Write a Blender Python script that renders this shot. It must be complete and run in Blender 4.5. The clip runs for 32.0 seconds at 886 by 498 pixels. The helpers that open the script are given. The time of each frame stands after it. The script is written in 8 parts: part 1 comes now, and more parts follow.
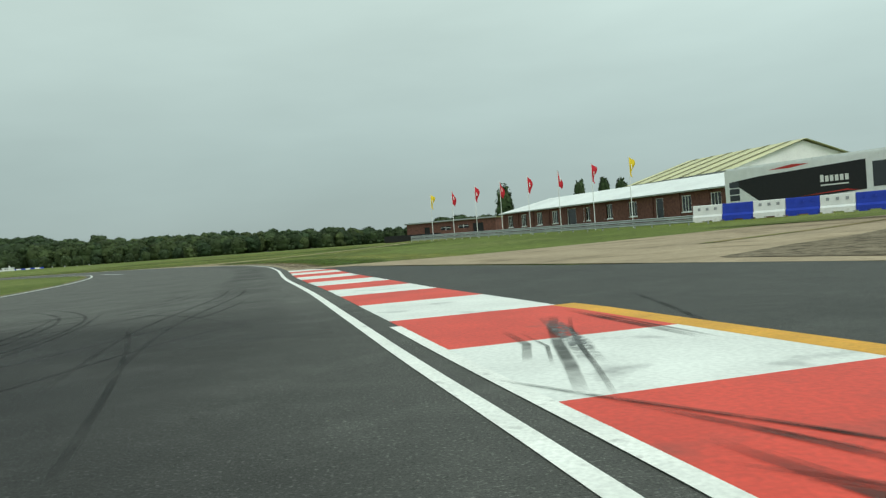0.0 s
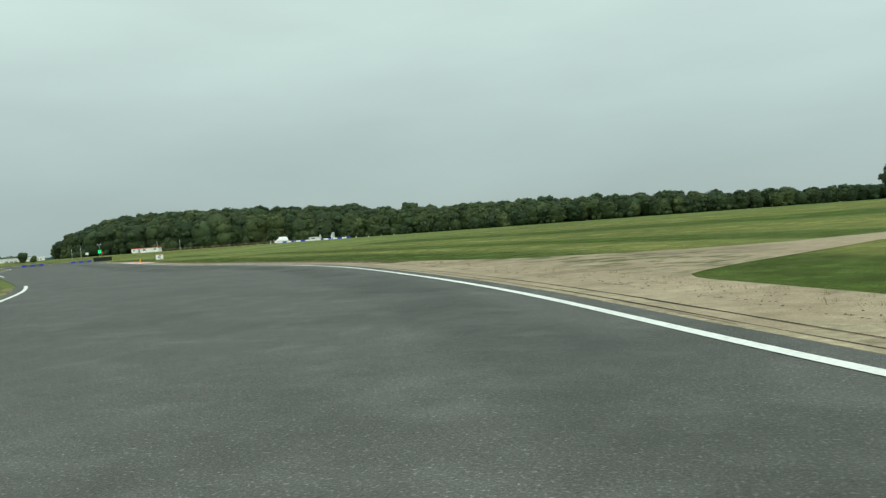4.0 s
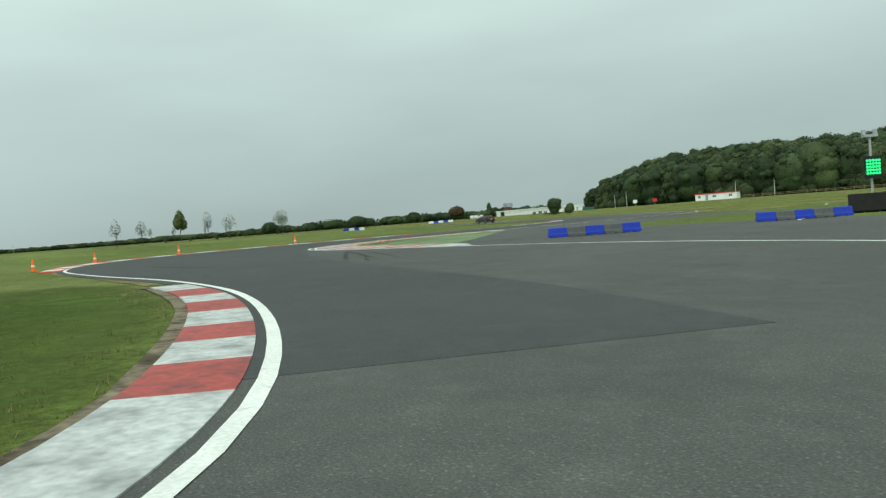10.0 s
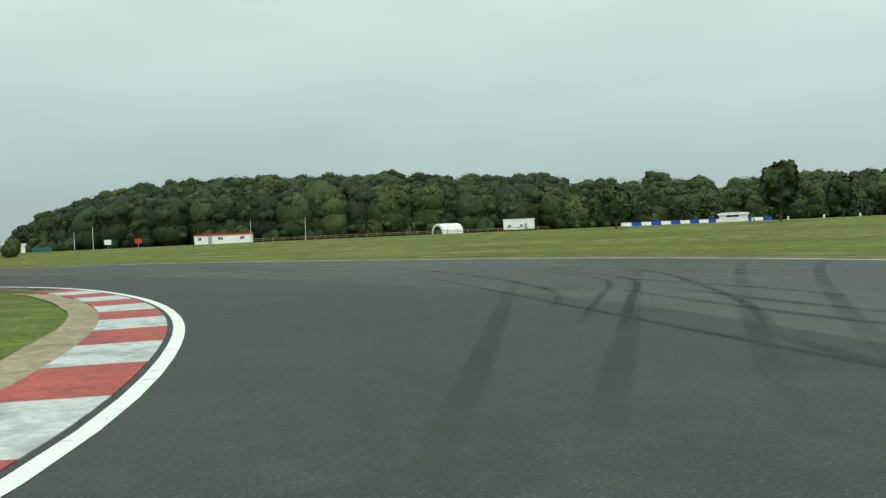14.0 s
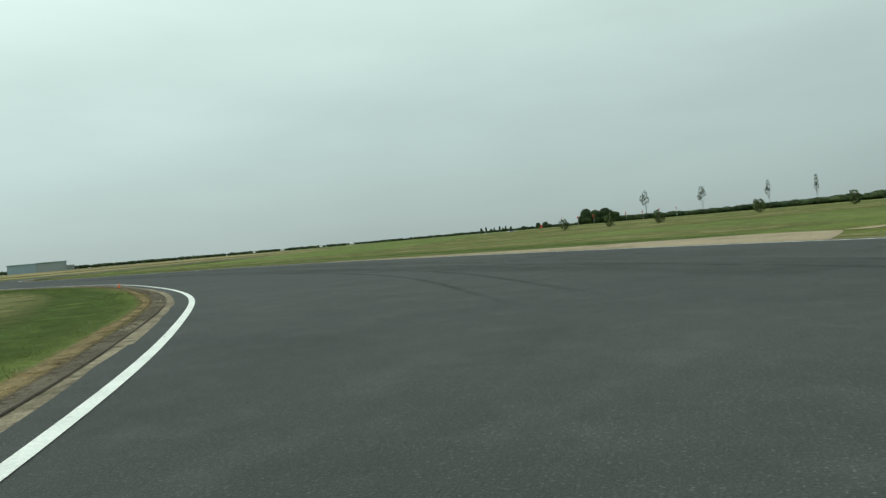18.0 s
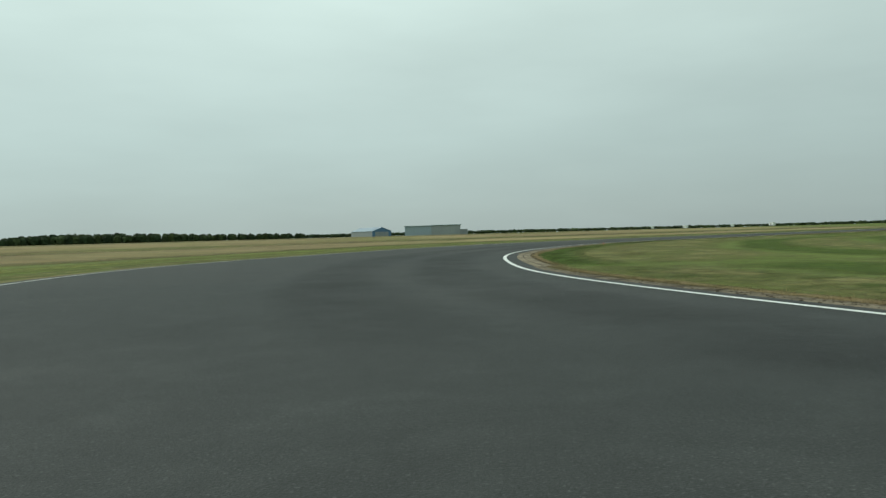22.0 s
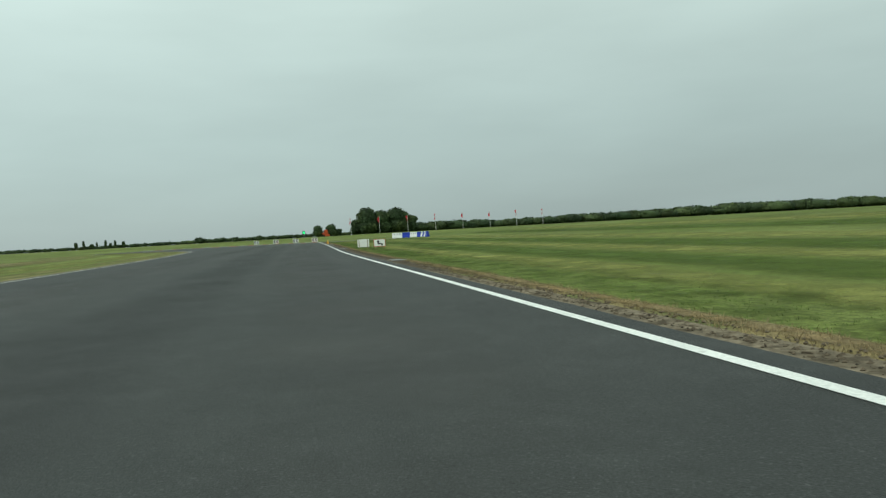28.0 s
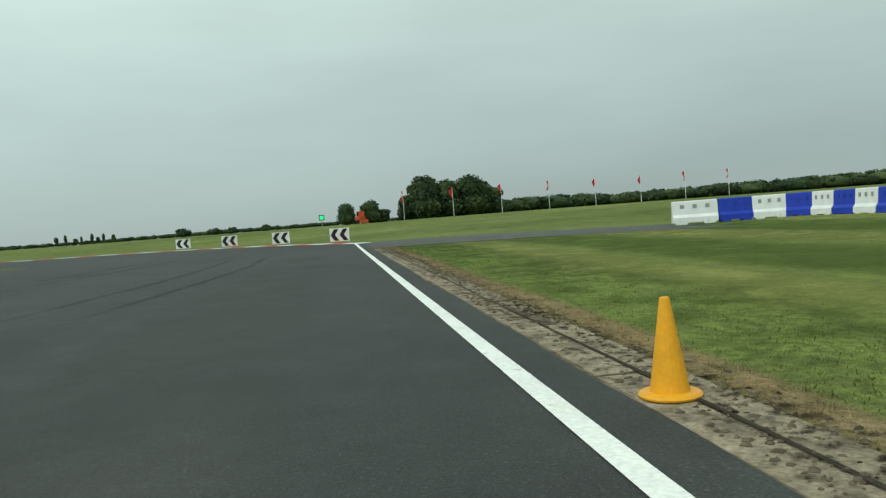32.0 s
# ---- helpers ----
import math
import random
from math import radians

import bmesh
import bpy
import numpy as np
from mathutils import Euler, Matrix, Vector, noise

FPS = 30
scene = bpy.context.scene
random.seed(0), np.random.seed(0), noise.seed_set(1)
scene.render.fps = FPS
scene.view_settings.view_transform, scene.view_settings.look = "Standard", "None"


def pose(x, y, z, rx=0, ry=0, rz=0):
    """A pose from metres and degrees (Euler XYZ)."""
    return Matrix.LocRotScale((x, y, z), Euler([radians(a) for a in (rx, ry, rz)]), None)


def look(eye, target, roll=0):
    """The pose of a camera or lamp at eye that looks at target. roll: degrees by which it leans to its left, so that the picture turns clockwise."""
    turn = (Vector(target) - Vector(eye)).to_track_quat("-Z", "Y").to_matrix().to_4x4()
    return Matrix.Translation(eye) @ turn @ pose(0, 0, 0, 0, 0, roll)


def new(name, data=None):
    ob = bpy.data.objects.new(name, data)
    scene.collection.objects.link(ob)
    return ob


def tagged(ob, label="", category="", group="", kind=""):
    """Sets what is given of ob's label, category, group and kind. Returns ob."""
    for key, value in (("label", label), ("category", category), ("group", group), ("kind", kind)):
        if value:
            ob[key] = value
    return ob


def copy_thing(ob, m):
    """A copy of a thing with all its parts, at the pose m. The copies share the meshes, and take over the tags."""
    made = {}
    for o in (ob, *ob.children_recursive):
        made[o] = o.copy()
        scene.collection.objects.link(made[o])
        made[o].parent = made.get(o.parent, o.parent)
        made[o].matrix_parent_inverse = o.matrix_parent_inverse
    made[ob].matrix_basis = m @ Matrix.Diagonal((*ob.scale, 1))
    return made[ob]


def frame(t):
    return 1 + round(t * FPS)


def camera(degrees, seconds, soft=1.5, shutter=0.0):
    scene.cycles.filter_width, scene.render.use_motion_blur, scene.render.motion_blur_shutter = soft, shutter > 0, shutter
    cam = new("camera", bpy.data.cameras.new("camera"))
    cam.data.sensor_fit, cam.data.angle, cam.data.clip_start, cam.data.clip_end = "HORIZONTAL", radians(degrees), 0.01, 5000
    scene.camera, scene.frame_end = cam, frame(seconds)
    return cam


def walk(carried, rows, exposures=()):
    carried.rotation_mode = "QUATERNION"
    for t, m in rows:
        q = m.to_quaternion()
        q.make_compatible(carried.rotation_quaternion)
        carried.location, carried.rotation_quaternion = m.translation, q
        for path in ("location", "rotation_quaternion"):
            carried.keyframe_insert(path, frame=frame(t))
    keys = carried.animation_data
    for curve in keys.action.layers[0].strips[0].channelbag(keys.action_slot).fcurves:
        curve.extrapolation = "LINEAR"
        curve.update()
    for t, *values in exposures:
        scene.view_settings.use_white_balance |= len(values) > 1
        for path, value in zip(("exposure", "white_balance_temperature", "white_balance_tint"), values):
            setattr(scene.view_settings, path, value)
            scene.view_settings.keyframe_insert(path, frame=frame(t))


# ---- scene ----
# ---- camera ----
cam = camera(59.56, 32.0, soft=1.3)
EYE = 1.1
# seconds, x, y, heading (left of +y), tilt, lean
PATH = [
    (0.00, 3.10, 8.59, -2.72, -0.78, -4.28),
    (0.25, 2.65, 13.18, 0.98, -0.81, -4.03),
    (0.50, 1.68, 18.03, 2.17, -0.78, -4.03),
    (0.75, 0.68, 23.04, 3.68, -0.84, -3.73),
    (1.00, -0.35, 28.02, 4.63, -1.09, -3.50),
    (1.25, -1.43, 32.89, 5.15, -1.32, -3.44),
    (1.50, -2.59, 37.74, 5.89, -1.09, -3.42),
    (1.75, -3.70, 42.63, 6.24, -1.15, -3.47),
    (2.00, -4.99, 47.58, 6.63, -1.08, -3.52),
    (2.25, -6.25, 52.45, 7.00, -1.10, -3.64),
    (2.50, -7.53, 57.22, 7.85, -1.12, -3.79),
    (2.75, -8.90, 61.92, 9.29, -1.13, -4.05),
    (3.00, -10.43, 66.57, 11.26, -1.14, -4.29),
    (3.25, -12.20, 71.21, 13.38, -1.22, -4.32),
    (3.50, -14.19, 75.83, 15.52, -1.31, -4.30),
    (3.75, -16.38, 80.43, 17.71, -1.32, -4.26),
    (4.00, -18.75, 85.00, 19.82, -1.33, -4.23),
    (4.25, -21.29, 89.55, 21.86, -1.36, -4.28),
    (4.50, -24.05, 94.08, 24.18, -1.39, -4.36),
    (4.75, -27.10, 98.58, 26.89, -1.37, -4.45),
    (5.00, -30.47, 103.04, 29.63, -1.36, -4.54),
    (5.25, -34.13, 107.46, 32.05, -1.34, -4.63),
    (5.50, -38.06, 111.86, 33.96, -1.32, -4.72),
    (5.75, -42.23, 116.27, 35.29, -1.31, -4.81),
    (6.00, -46.59, 120.71, 36.15, -1.29, -4.89),
    (6.25, -51.13, 125.23, 36.79, -1.28, -4.96),
    (6.50, -55.84, 129.83, 37.58, -1.36, -4.95),
    (6.75, -60.71, 134.50, 38.77, -1.54, -4.79),
    (7.00, -65.77, 139.19, 40.07, -1.36, -4.80),
    (7.25, -71.01, 143.85, 41.04, -1.59, -4.79),
    (7.50, -76.35, 148.34, 42.18, -1.61, -4.88),
    (7.75, -81.57, 152.69, 42.84, -1.64, -4.87),
    (8.00, -86.72, 156.78, 44.17, -1.56, -4.56),
    (8.25, -91.86, 160.67, 44.78, -1.67, -4.45),
    (8.50, -97.28, 164.39, 46.19, -1.89, -4.50),
    (8.75, -102.77, 168.13, 47.65, -2.04, -4.48),
    (9.00, -108.24, 171.69, 49.21, -2.16, -4.42),
    (9.25, -113.54, 174.95, 50.95, -2.08, -4.31),
    (9.50, -118.72, 177.90, 52.89, -2.07, -4.18),
    (9.75, -123.83, 180.58, 54.65, -2.16, -4.20),
    (10.00, -128.75, 183.13, 56.68, -2.07, -4.29),
    (10.25, -133.60, 185.31, 57.93, -2.17, -4.30),
    (10.50, -138.41, 187.29, 59.72, -1.87, -4.01),
    (10.75, -143.25, 189.18, 60.44, -1.77, -3.24),
    (11.00, -148.15, 191.08, 59.89, -1.69, -2.33),
    (11.25, -153.09, 193.10, 58.12, -1.55, -1.35),
    (11.50, -158.07, 195.32, 55.16, -1.46, -0.45),
    (11.75, -163.02, 197.86, 50.58, -1.49, 0.19),
    (12.00, -167.82, 200.90, 45.12, -1.30, 0.48),
    (12.25, -172.25, 204.45, 39.75, -1.08, 0.24),
    (12.50, -176.41, 208.39, 34.70, -0.97, 0.34),
    (12.75, -180.26, 212.64, 29.75, -1.10, 0.57),
    (13.00, -183.63, 217.17, 24.46, -1.23, 0.64),
    (13.25, -186.36, 222.00, 19.62, -1.23, -0.09),
    (13.50, -188.69, 227.02, 16.48, -1.20, -0.97),
    (13.75, -190.93, 232.14, 15.23, -1.13, -1.74),
    (14.00, -193.14, 237.25, 16.17, -1.07, -2.59),
    (14.25, -195.41, 242.22, 19.49, -1.12, -3.88),
    (14.50, -198.01, 246.92, 24.84, -1.19, -5.09),
    (14.75, -201.12, 251.19, 30.73, -1.40, -5.51),
    (15.00, -204.68, 255.09, 36.47, -1.61, -5.65),
    (15.25, -208.62, 258.64, 41.93, -1.63, -5.43),
    (15.50, -212.95, 261.84, 47.65, -1.62, -5.17),
    (15.75, -217.71, 264.57, 54.81, -1.54, -5.10),
    (16.00, -222.90, 266.69, 62.90, -1.46, -5.07),
    (16.25, -228.45, 268.08, 71.21, -1.39, -5.06),
    (16.50, -234.25, 268.69, 79.17, -1.31, -5.06),
    (16.75, -240.17, 268.52, 86.36, -1.23, -5.05),
    (17.00, -246.09, 267.66, 92.60, -1.15, -5.04),
    (17.25, -251.93, 266.20, 97.91, -1.07, -5.04),
    (17.50, -257.63, 264.26, 102.47, -0.99, -5.03),
    (17.75, -263.20, 261.94, 106.61, -0.94, -5.03),
    (18.00, -268.65, 259.19, 110.62, -0.90, -5.01),
    (18.25, -274.03, 255.96, 114.39, -0.89, -4.87),
    (18.50, -279.30, 252.29, 117.90, -0.89, -4.76),
    (18.75, -284.44, 248.23, 121.26, -0.97, -4.92),
    (19.00, -289.39, 243.78, 124.81, -1.06, -5.08),
    (19.25, -294.11, 239.00, 128.48, -1.10, -4.96),
    (19.50, -298.52, 233.85, 132.23, -1.25, -4.71),
    (19.75, -302.77, 228.49, 135.25, -0.99, -4.98),
    (20.00, -306.66, 222.94, 138.83, -0.99, -4.93),
    (20.25, -310.21, 217.28, 141.31, -1.19, -4.30),
    (20.50, -313.37, 211.71, 143.49, -1.24, -3.76),
    (20.75, -316.17, 206.29, 144.46, -1.18, -3.38),
    (21.00, -318.85, 201.08, 144.15, -1.13, -3.01),
    (21.25, -321.55, 196.01, 143.30, -1.12, -2.53),
    (21.50, -324.42, 191.07, 142.01, -1.08, -2.16),
    (21.75, -327.44, 186.21, 139.73, -1.06, -1.83),
    (22.00, -330.68, 181.43, 136.97, -1.07, -1.51),
    (22.25, -334.13, 176.72, 133.74, -1.26, -1.15),
    (22.50, -337.89, 172.12, 130.14, -1.46, -0.80),
    (22.75, -341.99, 167.65, 126.39, -1.54, -0.51),
    (23.00, -346.46, 163.35, 122.61, -1.65, -0.36),
    (23.25, -351.16, 159.16, 119.29, -1.75, -0.64),
    (23.50, -356.04, 155.45, 115.58, -1.48, -0.64),
    (23.75, -361.20, 152.34, 110.99, -1.58, -0.77),
    (24.00, -366.76, 149.20, 108.40, -1.32, -0.81),
    (24.25, -372.71, 146.20, 105.30, -1.05, -0.75),
    (24.50, -378.78, 143.70, 101.25, -1.47, -0.71),
    (24.75, -385.12, 141.49, 97.59, -1.42, -0.72),
    (25.00, -391.59, 139.58, 94.30, -1.30, -0.82),
    (25.25, -398.07, 138.20, 90.91, -1.15, -1.10),
    (25.50, -404.69, 137.27, 87.94, -1.20, -1.26),
    (25.75, -411.50, 136.64, 85.34, -1.20, -1.32),
    (26.00, -418.50, 136.30, 83.01, -1.21, -1.40),
    (26.25, -425.67, 136.26, 81.05, -1.28, -1.69),
    (26.50, -432.96, 136.44, 79.64, -1.35, -2.01),
    (26.75, -440.35, 136.76, 78.61, -1.36, -2.23),
    (27.00, -447.79, 137.17, 77.93, -1.38, -2.43),
    (27.25, -455.24, 137.65, 77.58, -1.39, -2.62),
    (27.50, -462.67, 138.15, 77.53, -1.40, -2.82),
    (27.75, -470.02, 138.64, 77.70, -1.41, -3.01),
    (28.00, -477.28, 139.09, 77.98, -1.42, -3.20),
    (28.25, -484.41, 139.48, 78.27, -1.43, -3.39),
    (28.50, -491.39, 139.82, 78.49, -1.46, -3.56),
    (28.75, -498.21, 140.06, 78.61, -1.53, -3.68),
    (29.00, -504.89, 140.48, 78.58, -1.44, -3.76),
    (29.25, -511.79, 140.84, 78.62, -1.53, -3.92),
    (29.50, -519.04, 141.12, 78.54, -1.65, -4.09),
    (29.75, -526.59, 141.53, 78.19, -1.72, -4.09),
    (30.00, -534.31, 141.97, 78.31, -1.90, -3.97),
    (30.25, -542.11, 142.27, 78.32, -2.12, -3.88),
    (30.50, -549.83, 142.68, 77.77, -2.16, -3.71),
    (30.75, -557.28, 143.15, 77.59, -2.19, -3.56),
    (31.00, -564.35, 143.58, 77.65, -2.41, -3.43),
    (31.25, -570.99, 143.86, 77.80, -2.49, -3.56),
    (31.50, -577.21, 144.06, 77.87, -2.40, -3.64),
    (31.75, -582.93, 144.37, 78.90, -2.52, -3.95),
    (32.00, -588.52, 144.40, 80.00, -2.35, -4.35),
]


def eye_pose(x, y, yaw, tilt, lean):
    a, b = radians(yaw), radians(tilt)
    ahead = Vector((-math.sin(a) * math.cos(b), math.cos(a) * math.cos(b), math.sin(b)))
    return look((x, y, EYE), Vector((x, y, EYE)) + 10 * ahead, lean)


walk(cam, [(t, eye_pose(*row)) for t, *row in PATH], [(0, -0.06), (2, -0.06), (3, 0.03), (5, 0.08), (8, 0.0), (9.5, 0.07), (12.5, 0.04), (14, 0.13), (15.2, 0.17), (17.5, -0.06), (19, -0.2), (20, -0.29), (21.5, -0.29), (23, -0.22), (26, -0.07), (29, -0.05), (32, -0.07)])

# ---- world and sun ----
SUN_EL, SUN_ROT = radians(48), radians(215)
world = bpy.data.worlds.new("overcast")
scene.world = world
world.use_nodes = True
wn, wl = world.node_tree.nodes, world.node_tree.links
wn.clear()
sky = wn.new("ShaderNodeTexSky")
sky.sky_type, sky.sun_disc, sky.sun_elevation, sky.sun_rotation = "NISHITA", False, SUN_EL, SUN_ROT
coord = wn.new("ShaderNodeTexCoord")
sep = wn.new("ShaderNodeSeparateXYZ")
wl.new(coord.outputs["Generated"], sep.inputs[0])
ramp = wn.new("ShaderNodeValToRGB")
ramp.color_ramp.elements[0].position, ramp.color_ramp.elements[0].color = 0.0, (0.35, 0.445, 0.437, 1)
ramp.color_ramp.elements[1].position, ramp.color_ramp.elements[1].color = 0.30, (0.62, 0.775, 0.722, 1)
e = ramp.color_ramp.elements.new(0.12)
e.color = (0.45, 0.575, 0.548, 1)
wl.new(sep.outputs["Z"], ramp.inputs[0])
mapn = wn.new("ShaderNodeMapping")
mapn.inputs["Scale"].default_value = (1.2, 1.2, 5.0)
wl.new(coord.outputs["Generated"], mapn.inputs[0])
cloud = wn.new("ShaderNodeTexNoise")
cloud.inputs["Scale"].default_value, cloud.inputs["Detail"].default_value, cloud.inputs["Roughness"].default_value = 2.2, 5, 0.5
wl.new(mapn.outputs[0], cloud.inputs[0])
cr = wn.new("ShaderNodeMapRange")
cr.inputs[1].default_value, cr.inputs[2].default_value, cr.inputs[3].default_value, cr.inputs[4].default_value = 0.3, 0.7, 0.94, 1.06
wl.new(cloud.outputs[0], cr.inputs[0])
side_dot, south, glow = wn.new("ShaderNodeVectorMath"), wn.new("ShaderNodeMath"), wn.new("ShaderNodeMath")
side_dot.operation, south.operation, glow.operation = "DOT_PRODUCT", "MULTIPLY_ADD", "MULTIPLY"
side_dot.inputs[1].default_value = (0.59, -0.81, 0.0)
south.inputs[1].default_value, south.inputs[2].default_value = 0.24, 1.12
wl.new(coord.outputs["Generated"], side_dot.inputs[0])
wl.new(side_dot.outputs["Value"], south.inputs[0])
wl.new(cr.outputs[0], glow.inputs[0])
wl.new(south.outputs[0], glow.inputs[1])
mul = wn.new("ShaderNodeMix")
mul.data_type, mul.blend_type = "RGBA", "MULTIPLY"
mul.inputs[0].default_value = 1.0
wl.new(ramp.outputs[0], mul.inputs[6])
wl.new(glow.outputs[0], mul.inputs[7])
bg_cloud, bg_sky, mixw, outw = wn.new("ShaderNodeBackground"), wn.new("ShaderNodeBackground"), wn.new("ShaderNodeAddShader"), wn.new("ShaderNodeOutputWorld")
bg_sky.inputs[1].default_value = 0.006
bg_cloud.inputs[1].default_value = 1.02
wl.new(mul.outputs[2], bg_cloud.inputs[0])
wl.new(sky.outputs[0], bg_sky.inputs[0])
wl.new(bg_cloud.outputs[0], mixw.inputs[0])
wl.new(bg_sky.outputs[0], mixw.inputs[1])
wl.new(mixw.outputs[0], outw.inputs[0])
sun_data = bpy.data.lights.new("sun", "SUN")
sun_data.energy, sun_data.angle, sun_data.color = 1.3, radians(25), (1.0, 0.96, 0.9)
sun = new("sun", sun_data)
sun.matrix_world = look((0, 0, 100), (-math.sin(SUN_ROT) * -60, math.cos(SUN_ROT) * -60, 100 - 60 * math.tan(SUN_EL)))

# ---- materials ----


def mat(name, base, rough=0.8, metal=0.0, scales=((4.0, 0.25), (60.0, 0.25)), bump=0.0, bump_scale=80.0, alt=None, alt_scale=1.0, alt_range=(0.45, 0.6),
        emit=0.0, spec=0.3, rnd=0.0, coords="Object"):
    """Procedural surface: base colour broken up at two scales, an optional second colour in patches, fine relief."""
    m = bpy.data.materials.new(name)
    m.use_nodes = True
    n, l = m.node_tree.nodes, m.node_tree.links
    p = n["Principled BSDF"]
    p.inputs["Roughness"].default_value, p.inputs["Metallic"].default_value = rough, metal
    p.inputs["Specular IOR Level"].default_value = spec
    tc = n.new("ShaderNodeTexCoord")
    col = None
    rgb = n.new("ShaderNodeRGB")
    rgb.outputs[0].default_value = (*base, 1)
    col = rgb.outputs[0]
    if alt:
        nz = n.new("ShaderNodeTexNoise")
        nz.inputs["Scale"].default_value, nz.inputs["Detail"].default_value = alt_scale, 6
        l.new(tc.outputs[coords], nz.inputs[0])
        mr = n.new("ShaderNodeMapRange")
        mr.inputs[1].default_value, mr.inputs[2].default_value = alt_range
        l.new(nz.outputs[0], mr.inputs[0])
        mx = n.new("ShaderNodeMix")
        mx.data_type = "RGBA"
        l.new(mr.outputs[0], mx.inputs[0])
        l.new(col, mx.inputs[6])
        mx.inputs[7].default_value = (*alt, 1)
        col = mx.outputs[2]
    for sc, amt in scales:
        nz = n.new("ShaderNodeTexNoise")
        nz.inputs["Scale"].default_value, nz.inputs["Detail"].default_value = sc, 4
        l.new(tc.outputs[coords], nz.inputs[0])
        mr = n.new("ShaderNodeMapRange")
        mr.inputs[1].default_value, mr.inputs[2].default_value, mr.inputs[3].default_value, mr.inputs[4].default_value = 0.3, 0.7, 1 - amt, 1 + amt
        l.new(nz.outputs[0], mr.inputs[0])
        mx = n.new("ShaderNodeMix")
        mx.data_type, mx.blend_type = "RGBA", "MULTIPLY"
        mx.inputs[0].default_value = 1
        l.new(col, mx.inputs[6])
        l.new(mr.outputs[0], mx.inputs[7])
        col = mx.outputs[2]
    if rnd:
        oi = n.new("ShaderNodeObjectInfo")
        mr = n.new("ShaderNodeMapRange")
        mr.inputs[3].default_value, mr.inputs[4].default_value = 1 - rnd, 1 + rnd
        l.new(oi.outputs["Random"], mr.inputs[0])
        mx = n.new("ShaderNodeMix")
        mx.data_type, mx.blend_type = "RGBA", "MULTIPLY"
        mx.inputs[0].default_value = 1
        l.new(col, mx.inputs[6])
        l.new(mr.outputs[0], mx.inputs[7])
        col = mx.outputs[2]
    l.new(col, p.inputs["Base Color"])
    if emit:
        l.new(col, p.inputs["Emission Color"])
        p.inputs["Emission Strength"].default_value = emit
    if bump:
        nz = n.new("ShaderNodeTexNoise")
        nz.inputs["Scale"].default_value, nz.inputs["Detail"].default_value = bump_scale, 5
        l.new(tc.outputs[coords], nz.inputs[0])
        bp = n.new("ShaderNodeBump")
        bp.inputs["Strength"].default_value, bp.inputs["Distance"].default_value = bump, 0.02
        l.new(nz.outputs[0], bp.inputs["Height"])
        l.new(bp.outputs[0], p.inputs["Normal"])
    return m


def leaf_mat(name, base, alt):
    """Foliage: colour varies from clump to clump and in patches."""
    m = mat(name, base, 0.7, scales=((0.15, 0.3), (2.0, 0.3)), alt=alt, alt_scale=0.12, spec=0.15)
    n, l = m.node_tree.nodes, m.node_tree.links
    p = n["Principled BSDF"]
    src = p.inputs["Base Color"].links[0].from_socket
    g = n.new("ShaderNodeNewGeometry")
    mr = n.new("ShaderNodeMapRange")
    mr.inputs[3].default_value, mr.inputs[4].default_value = 0.65, 1.4
    l.new(g.outputs["Random Per Island"], mr.inputs[0])
    mx = n.new("ShaderNodeMix")
    mx.data_type, mx.blend_type = "RGBA", "MULTIPLY"
    mx.inputs[0].default_value = 1
    l.new(src, mx.inputs[6])
    l.new(mr.outputs[0], mx.inputs[7])
    l.new(mx.outputs[2], p.inputs["Base Color"])
    return m


def asphalt(name, base, alt, chips=0.5, rough=0.8):
    """Rolled asphalt: even tone with faint wear, fine grain, pale stone chips and dark pits."""
    m = mat(name, base, rough, scales=((0.06, 0.05), (0.5, 0.05), (4.0, 0.08), (60.0, 0.28)), bump=0.6, bump_scale=70, alt=alt, alt_scale=0.1, alt_range=(0.42, 0.62))
    n, l = m.node_tree.nodes, m.node_tree.links
    p = n["Principled BSDF"]
    col = p.inputs["Base Color"].links[0].from_socket
    tc = n.new("ShaderNodeTexCoord")
    for scale, lo, hi, gain in ((1.3, 0.5, 0.68, 1.0 + 0.4 * chips), (0.45, 0.5, 0.66, 1.0 - 0.28 * chips), (34.0, 0.6, 0.7, 1.0 + 1.5 * chips), (55.0, 0.58, 0.7, 1.0 + 1.1 * chips), (26.0, 0.6, 0.72, 1.0 - 0.5 * chips)):
        nz, mr, mx = n.new("ShaderNodeTexNoise"), n.new("ShaderNodeMapRange"), n.new("ShaderNodeMix")
        nz.inputs["Scale"].default_value, nz.inputs["Detail"].default_value = scale, 1.5 if scale > 5 else 7
        l.new(tc.outputs["Object"], nz.inputs[0])
        mr.inputs[1].default_value, mr.inputs[2].default_value, mr.inputs[3].default_value, mr.inputs[4].default_value = lo, hi, 1.0, gain
        l.new(nz.outputs[0], mr.inputs[0])
        mx.data_type, mx.blend_type = "RGBA", "MULTIPLY"
        mx.inputs[0].default_value = 1
        l.new(col, mx.inputs[6])
        l.new(mr.outputs[0], mx.inputs[7])
        col = mx.outputs[2]
    l.new(col, p.inputs["Base Color"])
    return m


